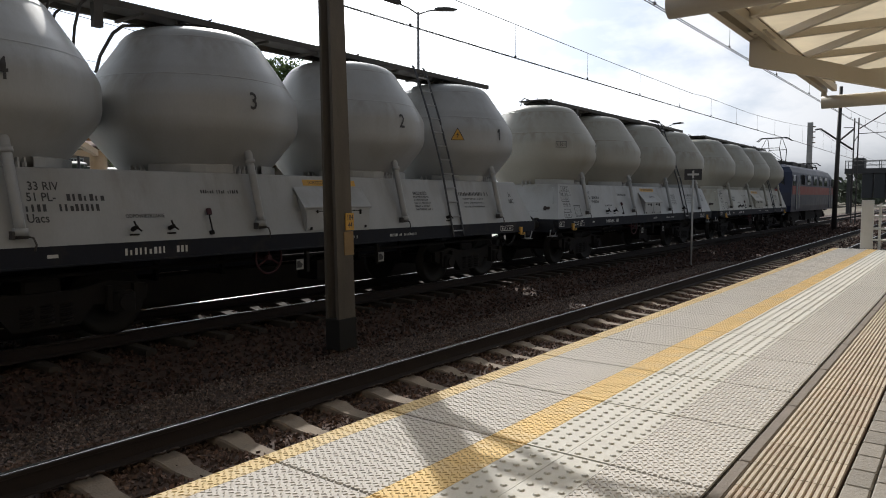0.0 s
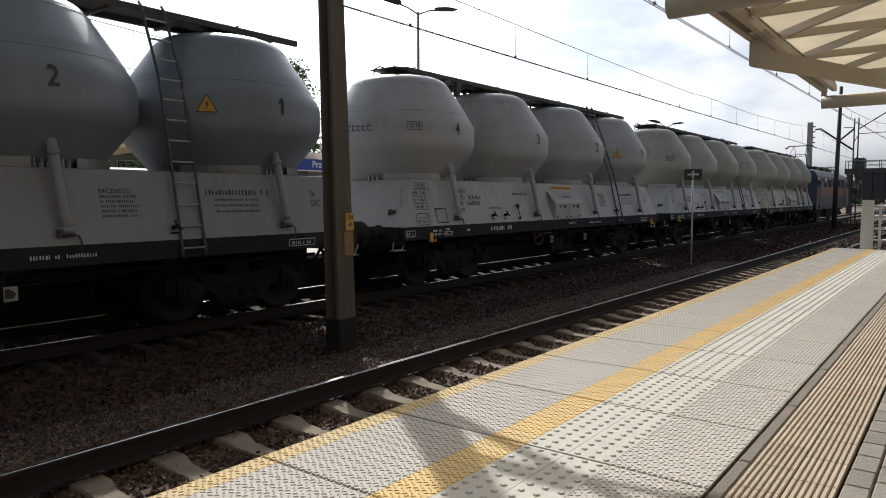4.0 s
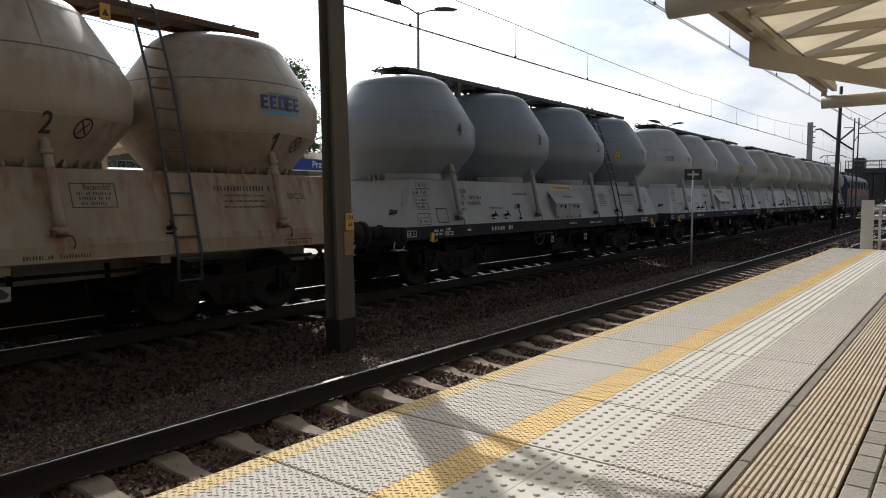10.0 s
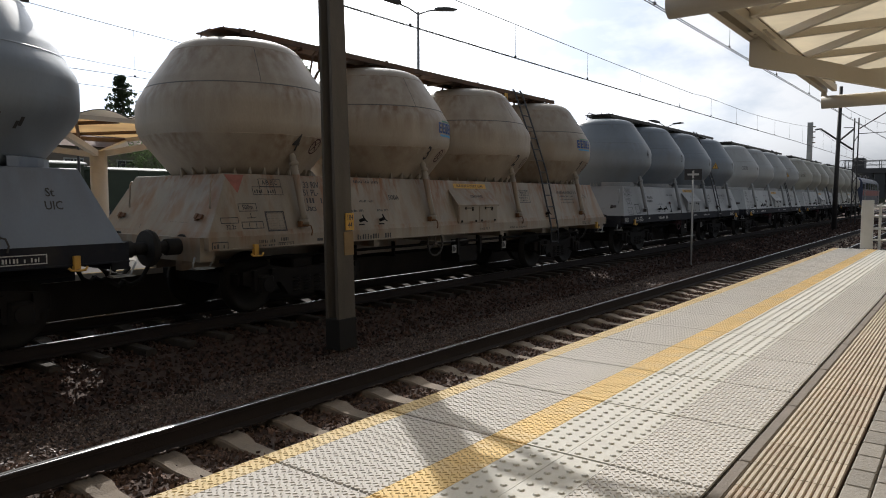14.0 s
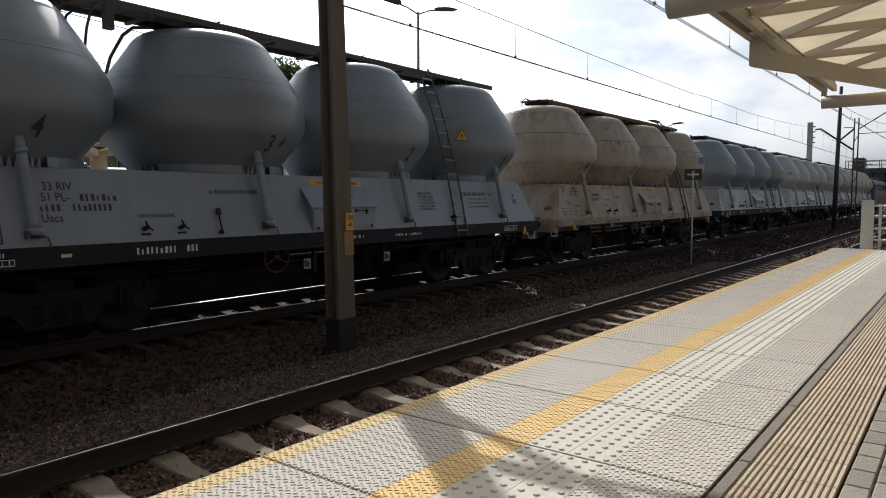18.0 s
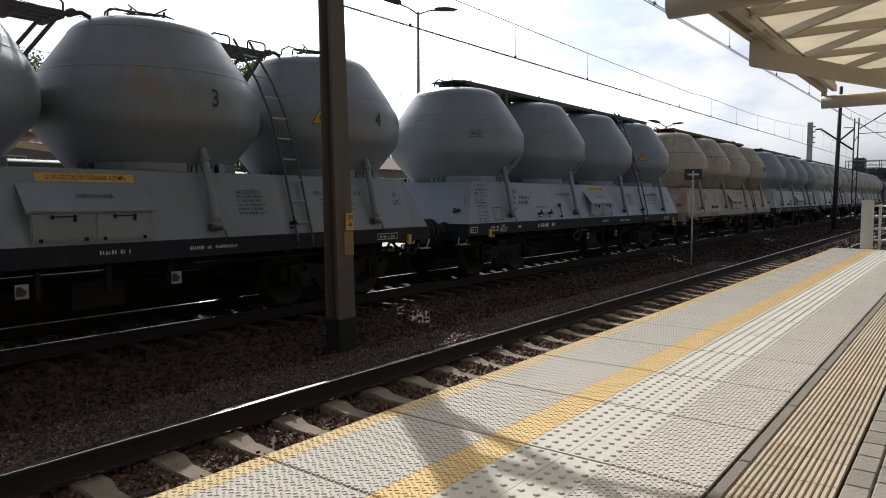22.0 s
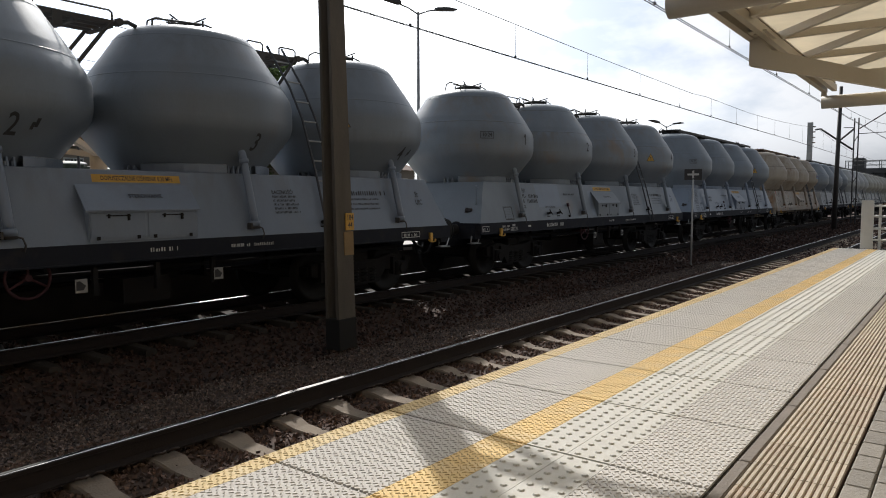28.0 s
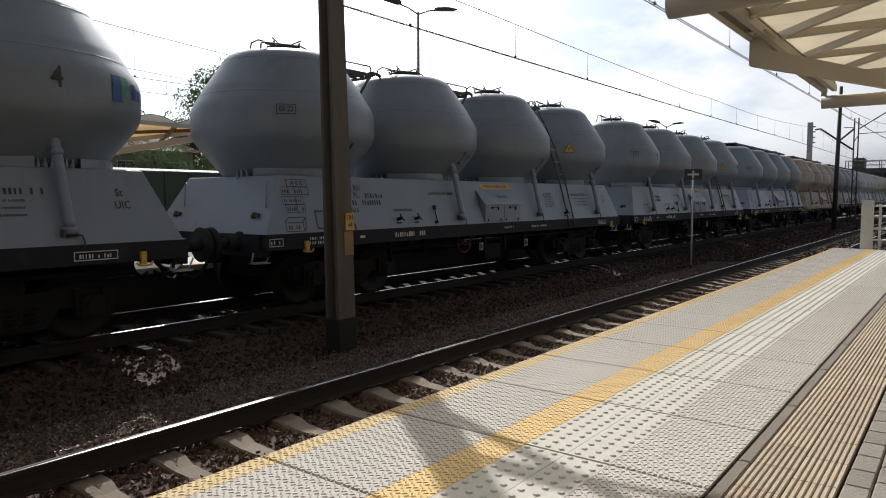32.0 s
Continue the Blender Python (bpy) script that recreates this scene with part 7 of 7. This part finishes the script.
pantograph(-5.0, True)
pantograph(5.0, False)

# ---- far platform and what lies behind the train ----
FPX = thing("far_platform", (0, 0, -0.055), "island platform of pale concrete right behind the train", "platform", "", "structure")
# side wall facing the train: its shade is put into the base colour
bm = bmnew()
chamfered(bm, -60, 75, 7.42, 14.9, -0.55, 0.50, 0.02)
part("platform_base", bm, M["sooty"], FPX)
bm = bmnew()
box(bm, -60, 75, 7.27, 8.9, 0.505, 0.60)
part("edge_slab", bm, M["slab"], FPX)
bm = bmnew()
box(bm, -60, 75, 8.91, 14.8, 0.505, 0.59)
part("paving", bm, M["paver"], FPX)
bm = bmnew()
box(bm, -60, 75, 7.28, 7.39, 0.6005, 0.606)
part("edge_stripe", bm, M["slab_yellow"], FPX)
FCAN = thing("platform_canopy", (0, 0, 0.535), "cream steel canopy with amber vaulted sheets on the island platform", "canopy")
REAR, FRONT, Z_REAR, Z_FRONT = 13.55, 9.5, 3.30, 3.335
SPAN = 1.05


def far_member(p, q, w, h, name, mat):
    o = beam_member([p, q], w, h, name, FCAN, M[mat])
    o.matrix_basis = Matrix.Translation((0, 0, -0.535))
    return o


def barrel(k):
    """One narrow bay of the roof: flat amber sheet, pale arched gable, lattice below."""
    x0 = 5.32 + SPAN * k
    n = 10
    bm = bmnew()
    box(bm, x0 + 0.004, x0 + SPAN - 0.004, FRONT + 0.06, REAR, 2.820, 2.828)
    part("roof_sheet", bm, M["far_sheet"], FCAN, "translucent amber roof sheet")
    bm = bmnew()
    prism(bm, [(x0 + SPAN * i / n, 2.840 + 0.135 * math.sin(math.pi * i / n)) for i in range(n + 1)], "y", FRONT - 0.012, FRONT + 0.5)
    part("gable", bm, M["pale_sheet"], FCAN, "pale arched gable sheet")
    bm = bmnew()
    pipe(bm, [(x0 + SPAN * i / n, FRONT - 0.025, 2.845 + 0.135 * math.sin(math.pi * i / n)) for i in range(n + 1)], 0.009, 6)
    part("gable_rim", bm, M["dark_steel"], FCAN)
    if k % 2:
        far_member((x0, FRONT + 0.05, 3.31), (x0 + 1.9, REAR - 0.1, 3.27), 0.06, 0.07, "diagonal", "brown_steel")
    else:
        far_member((x0 + 1.9, FRONT + 0.05, 3.31), (x0, REAR - 0.1, 3.27), 0.06, 0.07, "diagonal", "brown_steel")


for k in range(-13, 4):
    barrel(k)
far_member((-8.4, FRONT, Z_FRONT), (9.52, FRONT, Z_FRONT), 0.10, 0.08, "eave_beam", "far_cream")
far_member((-8.4, REAR, Z_REAR - 0.03), (9.52, REAR, Z_REAR - 0.03), 0.08, 0.10, "eave_beam", "brown_steel")
far_member((9.52, FRONT, Z_FRONT), (9.52, REAR, Z_REAR), 0.08, 0.10, "end_beam", "far_cream")
for x in (-3.2, 7.78):
    bm = bmnew()
    cyl(bm, (x, 11.55, 0), (x, 11.55, 2.295), 0.18, 24)
    part("column", bm, M["far_cream"], FCAN)
    far_member((x, 11.55, 2.76), (x - 1.82, FRONT + 0.05, 3.12), 0.11, 0.13, "branch", "far_cream")
    far_member((x - 1.82, FRONT + 0.05, 3.02), (x - 1.82, FRONT + 0.05, 3.30), 0.14, 0.14, "branch_head", "far_cream")
    far_member((x, 11.55, 2.76), (x + 1.7, FRONT + 0.05, 3.20), 0.11, 0.13, "branch", "far_cream")
    far_member((x, 11.55, 2.76), (x + 1.7, REAR - 0.05, 3.22), 0.11, 0.13, "branch", "far_cream")
    far_member((x, 11.55, 2.74), (x - 2.4, REAR - 0.05, 3.16), 0.11, 0.13, "branch", "far_cream")
SS = thing("station_sign", (11.8, 8.6, 0.545), "blue station name board with white letters on two posts", "sign")
bm = bmnew()
box(bm, -1.03, 1.35, -0.02, 0.02, 1.905, 2.17)
part("board", bm, M["sign_blue"], SS)
for x in (-1.09, 1.41):
    bm = bmnew()
    box(bm, x - 0.055, x + 0.055, -0.05, 0.05, 0, 2.19)
    part("post", bm, M["white_mark"], SS, "square white post")
bm = bmnew()
box(bm, -1.03, 1.35, -0.024, 0.024, 1.88, 1.904)
part("lower_edge", bm, M["white_mark"], SS)
part("letters", lettering("Prze", 0.23, 0, "LEFT"), M["white_mark"], SS, "", pose(-0.33, -0.026, 2.04))
track("side_track", 16.6, -24, 60, 0.65, "further rails beyond the island platform", 0)
track("siding", 22.0, -24, 60, 0.65, "rails of a siding with a parked wagon", 0)


def bike_stand(x, y):
    b = thing("bike_stand", (x, y, 0.12), "bent steel bicycle stand", "bicycle stand", "bicycle stands")
    bm = bmnew()
    pipe(bm, [(-0.32, 0, 0)] + [(-0.32 * math.cos(t), 0, 0.62 + 0.32 * math.sin(t)) for t in np.linspace(0, math.pi, 9)] + [(0.32, 0, 0)], 0.03, 8)
    part("hoop", bm, M["galvanised"], b)
    bm = bmnew()
    box(bm, -0.45, 0.45, -0.06, 0.06, 0, 0.04)
    part("base", bm, M["dark_steel"], b)


def covered_wagon(x1, y, L=16.0, dz=0.0, top="coach_roof"):
    """Dark green covered wagon with a pale rounded roof on the siding."""
    c = thing("covered_wagon", (x1, y, dz), "dark green covered goods wagon with pale rounded roof on a siding", "freight wagon", "wagons on the siding")
    bm = bmnew()
    box(bm, -L, 0, -1.40, 1.40, 0.95, 2.96)
    part("body", bm, M["tarpaulin"], c)
    bm = bmnew()
    prism(bm, [(1.46 * math.cos(t), 2.962 + 0.16 * math.sin(t)) for t in np.linspace(0, math.pi, 14)], "x", -L - 0.1, 0.1)
    part("roof", bm, M[top], c, "rounded metal roof")
    for k in range(int(L - 1)):
        bm = bmnew()
        box(bm, -0.5 - 1.05 * k - 0.05, -0.5 - 1.05 * k + 0.05, -1.43, -1.402, 0.95, 2.94)
        part("rib", bm, M["tarpaulin"], c)
    for k in range(4):
        for s in (-1, 1):
            x = (-L / 8, -L / 4, -L * 0.75, -L * 0.875)[k]
            bm = bmnew()
            cyl(bm, (x, s * 0.78, 0.46), (x, s * 0.68, 0.46), 0.46, 16)
            part("wheel", bm, M["running_gear"], c)
    bm = bmnew()
    box(bm, -L + 0.2, -0.2, -1.2, 1.2, 0.45, 0.95)
    part("underframe", bm, M["running_gear"], c)


def car(x, y, turn, paint, label, tall=1.0):
    c = thing("car", pose(x, y, 0.12 if y < 20.4 else -0.5, 0, 0, turn), label, "car", "parked cars")
    bm = bmnew()
    low = [(-2.1, 0.35), (-2.12, 0.70), (-1.95, 0.88), (-1.3, 0.95), (1.1, 0.95), (1.9, 0.80), (2.1, 0.62), (2.1, 0.35)]
    prism(bm, low, "y", -0.86, 0.86)
    bmesh.ops.bevel(bm, geom=bm.edges[:], offset=0.05, segments=2, affect="EDGES")
    part("body", bm, paint, c)
    bm = bmnew()
    z = 0.95 + 0.5 * tall
    rows = [[bm.verts.new(p) for p in ((-1.85, -0.80, 0.94), (0.95, -0.80, 0.94), (0.95, 0.80, 0.94), (-1.85, 0.80, 0.94))], [bm.verts.new(p) for p in ((-1.45, -0.62, z), (0.2, -0.62, z), (0.2, 0.62, z), (-1.45, 0.62, z))]]
    for i in range(4):
        bm.faces.new((rows[0][i], rows[0][(i + 1) % 4], rows[1][(i + 1) % 4], rows[1][i]))
    bm.faces.new(rows[1])
    part("cabin_glass", bm, M["dark_glass"], c, "dark car windows")
    bm = bmnew()
    chamfered(bm, -1.45, 0.22, -0.63, 0.63, z - 0.01, z + 0.04, 0.02)
    part("roof", bm, paint, c)
    for px in (-1.35, 1.3):
        for s in (-1, 1):
            bm = bmnew()
            cyl(bm, (px, s * 0.88, 0.31), (px, s * 0.68, 0.31), 0.31, 18)
            w = part("wheel", bm, M["rubber"], c)
            bm = bmnew()
            cyl(bm, (px, s * 0.89, 0.31), (px, s * 0.86, 0.31), 0.19, 14)
            part("rim", bm, M["galvanised"], w)
    for s in (-1, 1):
        bm = bmnew()
        chamfered(bm, 2.02, 2.12, s * 0.62 - 0.16, s * 0.62 + 0.16, 0.60, 0.74, 0.02)
        part("headlight", bm, M["paper"], c)


covered_wagon(11.75, 22.0)
covered_wagon(18.6, 22.2, 6.3, -0.16, "tarpaulin")
PARK = thing("pavement", (0, 0, -0.5), "grey asphalt strip of a car park beyond the platform", "pavement", "", "structure")
bm = bmnew()
chamfered(bm, -20, 60, 17.75, 20.35, -0.1, 0.62, 0.03)
part("asphalt_strip", bm, M["asphalt"], PARK)
for k in range(3):
    bike_stand(13.9 + 0.9 * k, 19.3)
car(10.0, 19.25, 180, M["car_white"], "white parked car near the canopy column")
PS = thing("parking_sign", (9.85, 18.0, 0.12), "blue parking sign with a smaller plate on a grey post", "sign")
bm = bmnew()
cyl(bm, (0, 0, 0), (0, 0, 2.25), 0.03, 8)
part("post", bm, M["galvanised"], PS)
bm = bmnew()
box(bm, -0.135, 0.135, -0.05, -0.035, 1.98, 2.25)
pb = part("board", bm, M["sign_blue"], PS)
part("letter", lettering("P", 0.26), M["white_mark"], pb, "", pose(0, -0.055, 2.115))
bm = bmnew()
box(bm, -0.135, 0.135, -0.05, -0.035, 1.77, 1.96)
part("lower_plate", bm, M["paper"], PS)
LP = thing("lamp_post", (10.36, 18.0, 0.12), "thin dark post beside the parked cars", "post")
bm = bmnew()
cyl(bm, (0, 0, 0), (0, 0, 3.3), 0.05, 10, 0.04)
part("shaft", bm, M["dark_steel"], LP)
car(17.2, 24.5, 0, M["car_dark"], "dark parked van with shiny roof", 1.9)
car(20.5, 27.5, 0, M["car_dark"], "dark parked car under the trees", 1.1)


def house(x, y, w, d, h, roof, label, turn=0):
    hs = thing("house", pose(x, y, -0.5, 0, 0, turn), label, "house", "low houses")
    bm = bmnew()
    box(bm, -w / 2, w / 2, 0, d, 0, h)
    part("wall", bm, M["render_wall"], hs)
    bm = bmnew()
    prism(bm, [(-0.5, h), (d + 0.5, h), (d / 2, h + roof)], "x", -w / 2 - 0.4, w / 2 + 0.4)
    part("roof", bm, M["roof_tile"], hs, "dark pitched roof")
    n = int(w / 2.6)
    for k in range(n):
        xx = -w / 2 + w * (k + 0.5) / n
        bm = bmnew()
        box(bm, xx - 0.5, xx + 0.5, -0.02, 0.05, h - 1.9, h - 0.7)
        win = part("window", bm, M["dark_glass"], hs, "dark window")
        bm = bmnew()
        outline_rect(bm, xx - 0.56, xx + 0.56, h - 1.96, h - 0.64, 0.07, -0.03)
        box(bm, xx - 0.02, xx + 0.02, -0.035, -0.022, h - 1.9, h - 0.7)
        part("window_frame", bm, M["white_rail"], win)


house(18.5, 36.0, 15.0, 8.0, 5.2, 1.4, "low beige rendered house with dark windows behind the siding")
house(40.0, 34.0, 12.0, 7.0, 4.6, 1.3, "low beige outbuilding with a dark roof among trees")


def leaf_cloud(rnd, centre, radius, count, size, squash=0.8):
    verts, faces = [], []
    for _ in range(count):
        d = Vector((rnd.gauss(0, 1), rnd.gauss(0, 1), rnd.gauss(0, 1))).normalized() * radius * rnd.uniform(0.45, 1.0) ** 0.6
        p = Vector(centre) + Vector((d.x, d.y, d.z * squash))
        a = Vector((rnd.gauss(0, 1), rnd.gauss(0, 1), rnd.gauss(0, 1))).normalized()
        b = a.orthogonal().normalized()
        s = size * rnd.uniform(0.6, 1.3)
        k = len(verts)
        c = a.cross(b)
        for u, v in ((-1, 0), (0, -0.55), (1, 0), (0, 0.55)):
            verts.append(p + b * (u * s) + c * (v * s) + a * (0.15 * s * (u == 0)))
        faces.append((k, k + 1, k + 2, k + 3))
    return verts, faces


def broad_tree(x, y, h, r, seed, label, leaves=11000, mat="leaf"):
    rnd = random.Random(seed)
    t = thing("tree", (x, y, -0.5), label, "tree", "trees behind the station")
    bm = bmnew()
    cyl(bm, (0, 0, 0), (0.1, 0.05, h * 0.45), 0.26, 10, 0.17)
    cyl(bm, (0.1, 0.05, h * 0.45), (0.0, 0.1, h * 0.8), 0.17, 8, 0.05)
    for k in range(9):
        a, z = rnd.uniform(0, 6.28), h * rnd.uniform(0.3, 0.7)
        cyl(bm, (0.05, 0.05, z), (math.cos(a) * r * 0.7, math.sin(a) * r * 0.7, z + h * 0.16), 0.08, 6, 0.02)
    part("trunk", bm, M["bark"], t)
    vs, fs = [], []
    n = 150
    for k in range(n):
        a, u = rnd.uniform(0, 6.28), rnd.random()
        z = h * (0.34 + 0.60 * u)
        rr = r * (0.35 + 0.65 * math.sin(math.pi * (0.18 + 0.75 * u))) * rnd.uniform(0.3, 1.05)
        v, f = leaf_cloud(rnd, (math.cos(a) * rr, math.sin(a) * rr, z), r * rnd.uniform(0.10, 0.36), leaves // n, 0.095 * h / 10)
        o = len(vs)
        vs += [tuple(p) for p in v]
        fs += [tuple(i + o for i in q) for q in f]
    me = bpy.data.meshes.new("crown")
    me.from_pydata(vs, [], fs)
    me.materials.append(M[mat])
    part("crown", me, None, t)


def spruce(x, y, h, r, seed):
    rnd = random.Random(seed)
    t = thing("tree", (x, y, -0.5), "tall dark spruce with tiered branches behind the canopy", "tree", "trees behind the station")
    bm = bmnew()
    cyl(bm, (0, 0, 0), (0, 0, h * 0.97), 0.22, 8, 0.02)
    part("trunk", bm, M["bark"], t)
    vs, fs = [], []
    for k in range(26):
        u = k / 26
        z = h * (0.18 + 0.80 * u)
        for i in range(6):
            a = rnd.uniform(0, 6.28)
            ln = r * (1 - u) ** 0.85 * rnd.uniform(0.6, 1.1) + 0.12
            for m in range(9):
                w = (m + 1) / 9
                p = (math.cos(a) * ln * w, math.sin(a) * ln * w, z - ln * 0.28 * w + 0.1 * w * w * ln)
                v, f = leaf_cloud(rnd, p, 0.16 + 0.12 * (1 - w), 3, 0.13)
                o = len(vs)
                vs += [tuple(q) for q in v]
                fs += [tuple(j + o for j in q) for q in f]
    me = bpy.data.meshes.new("crown")
    me.from_pydata(vs, [], fs)
    me.materials.append(M["needle"])
    part("crown", me, None, t)


spruce(23.6, 40.0, 10.6, 3.9, 3)
LEAFY = "dark green leafy tree behind the far platform"
broad_tree(33.5, 41.0, 12.6, 4.6, 11, LEAFY, 22000)
broad_tree(28.6, 40.0, 8.2, 2.8, 16, LEAFY)
broad_tree(34.7, 38.6, 13.3, 3.3, 19, LEAFY, 20000)
broad_tree(17.7, 42.0, 11.3, 3.1, 12, LEAFY, 18000)
broad_tree(22.0, 33.5, 5.6, 2.6, 14, LEAFY)
broad_tree(26.0, 32.0, 5.4, 2.6, 15, LEAFY)
broad_tree(46.0, 44.0, 8.0, 3.5, 17, LEAFY)
broad_tree(56.0, 48.0, 8.5, 3.8, 18, LEAFY)


def hedge_row():
    """Far woodland along the horizon, joined."""
    rnd = random.Random(40)
    vs, fs = [], []
    for k in range(240):
        a = rnd.uniform(-0.1, 1.3)
        d = rnd.uniform(190, 330)
        x, y = d * math.cos(a), d * math.sin(a) - 20
        h = rnd.uniform(5, 10)
        v, f = leaf_cloud(rnd, (x, y, h * 0.5), h * 0.7, 70, 1.1, 0.75)
        o = len(vs)
        vs += [tuple(p) for p in v]
        fs += [tuple(i + o for i in q) for q in f]
    me = bpy.data.meshes.new("far_woods")
    me.from_pydata(vs, [], fs)
    me.materials.append(M["far_leaf"])
    tagged(new("far_woods", me), "hazy dark green woodland along the horizon", "woods", "", "stuff")


hedge_row()

# ---- footbridge over the tracks ----
BR = thing("footbridge", (112, 0, -0.5), "dark steel footbridge crossing the tracks with a lift tower", "bridge")
bm = bmnew()
box(bm, -1.4, 1.4, -70, 10.1, 5.55, 6.25)
part("deck", bm, M["bridge"], BR)
for s in (-1, 1):
    for k in range(40):
        bm = bmnew()
        box(bm, s * 1.4 - 0.03, s * 1.4 + 0.03, 10.0 - 2 * k - 0.04, 10.0 - 2 * k + 0.04, 6.15, 7.3)
        part("parapet_post", bm, M["bridge"], BR)
    bm = bmnew()
    box(bm, s * 1.4 - 0.03, s * 1.4 + 0.03, -70, 10.1, 7.25, 7.35)
    box(bm, s * 1.4 - 0.03, s * 1.4 + 0.03, -70, 10.1, 6.7, 6.75)
    part("parapet_rail", bm, M["galvanised"], BR)
for y in (9.6, -3.5, -14, -28):
    bm = bmnew()
    for s in (-1, 1):
        box(bm, s * 1.0 - 0.2, s * 1.0 + 0.2, y - 0.2, y + 0.2, 0, 5.45)
    part("pier", bm, M["bridge"], BR)
for y0, y1 in ((9.15, 7.8),):
    bm = bmnew()
    chamfered(bm, -1.35, 1.35, y1, y0, 6.16, 7.7, 0.1)
    part("lift_tower", bm, M["bridge"], BR, "boxy grey stair housing")

for y0, y1 in ((8.0, 6.75), (6.55, 5.3), (5.1, 3.9), (3.7, 2.5)):
    bm = bmnew()
    chamfered(bm, -1.2, 1.2, y1, y0, 2.2, 5.54, 0.05)
    part("stair_panel", bm, M["panel_blue"], BR, "dark slate-coloured stair panel")


def signal(x, y, h):
    s = thing("railway_signal", (x, y, -0.4), "dark railway signal on a slim post", "signal", "railway signals")
    bm = bmnew()
    cyl(bm, (0, 0, 0), (0, 0, h), 0.07, 8)
    part("post", bm, M["galvanised"], s)
    bm = bmnew()
    chamfered(bm, -0.12, 0.0, -0.28, 0.28, h - 1.3, h, 0.05)
    part("board", bm, M["black"], s)


signal(78.0, 1.9, 4.6)
signal(72.0, -1.9, 4.4)
signal(58.0, -2.1, 5.4)

# ---- unseen wall added behind the platform to keep sky light off the near wagons ----
WS = thing("sky_block_wall", (0, 0, -0.5), "plain dark unseen wall added behind the platform to block sky light", "wall", "", "structure")
bm = bmnew()
box(bm, -50, 10.0, -9.4, -9.0, 0, 17.0)
part("wall", bm, M["blocker_wall"], WS)
# ---- the train's run: place of the sixth wagon's middle along the track ----
RUN = [(0, -34.17), (1, -32.26), (2, -30.26), (3, -28.19), (4, -26.06), (5, -23.90), (6, -21.69), (7, -19.40), (8, -16.99), (9, -14.50), (10, -11.99), (11, -9.50),
       (12, -7.03), (13, -4.54), (14, -1.96), (15, 0.60), (16, 3.12), (17, 5.60), (18, 8.10), (19, 10.63), (20, 13.15), (21, 15.64), (22, 18.10), (23, 20.54),
       (24, 22.99), (25, 25.45), (26, 27.89), (27, 30.30), (28, 32.65), (29, 34.94), (30, 37.11), (31, 39.14), (32, 40.97)]
SLACK = {4: -0.10, 6: -0.07, 7: 0.06}  # uneven play in the couplings


def motions():
    for k, w in enumerate(WAGONS):
        walk(w, [(t, pose(x + (5 - k) * PITCH + SLACK.get(k, 0.0), TRACK_Y, 0)) for t, x in RUN])
    walk(LOCO, [(t, pose(x + 5 * PITCH + 7.02 + 7.98, TRACK_Y, 0)) for t, x in RUN])
    for ws, owner, offset in ROLLING:
        walk(ws, wheel_rows(offset, RUN))


motions()
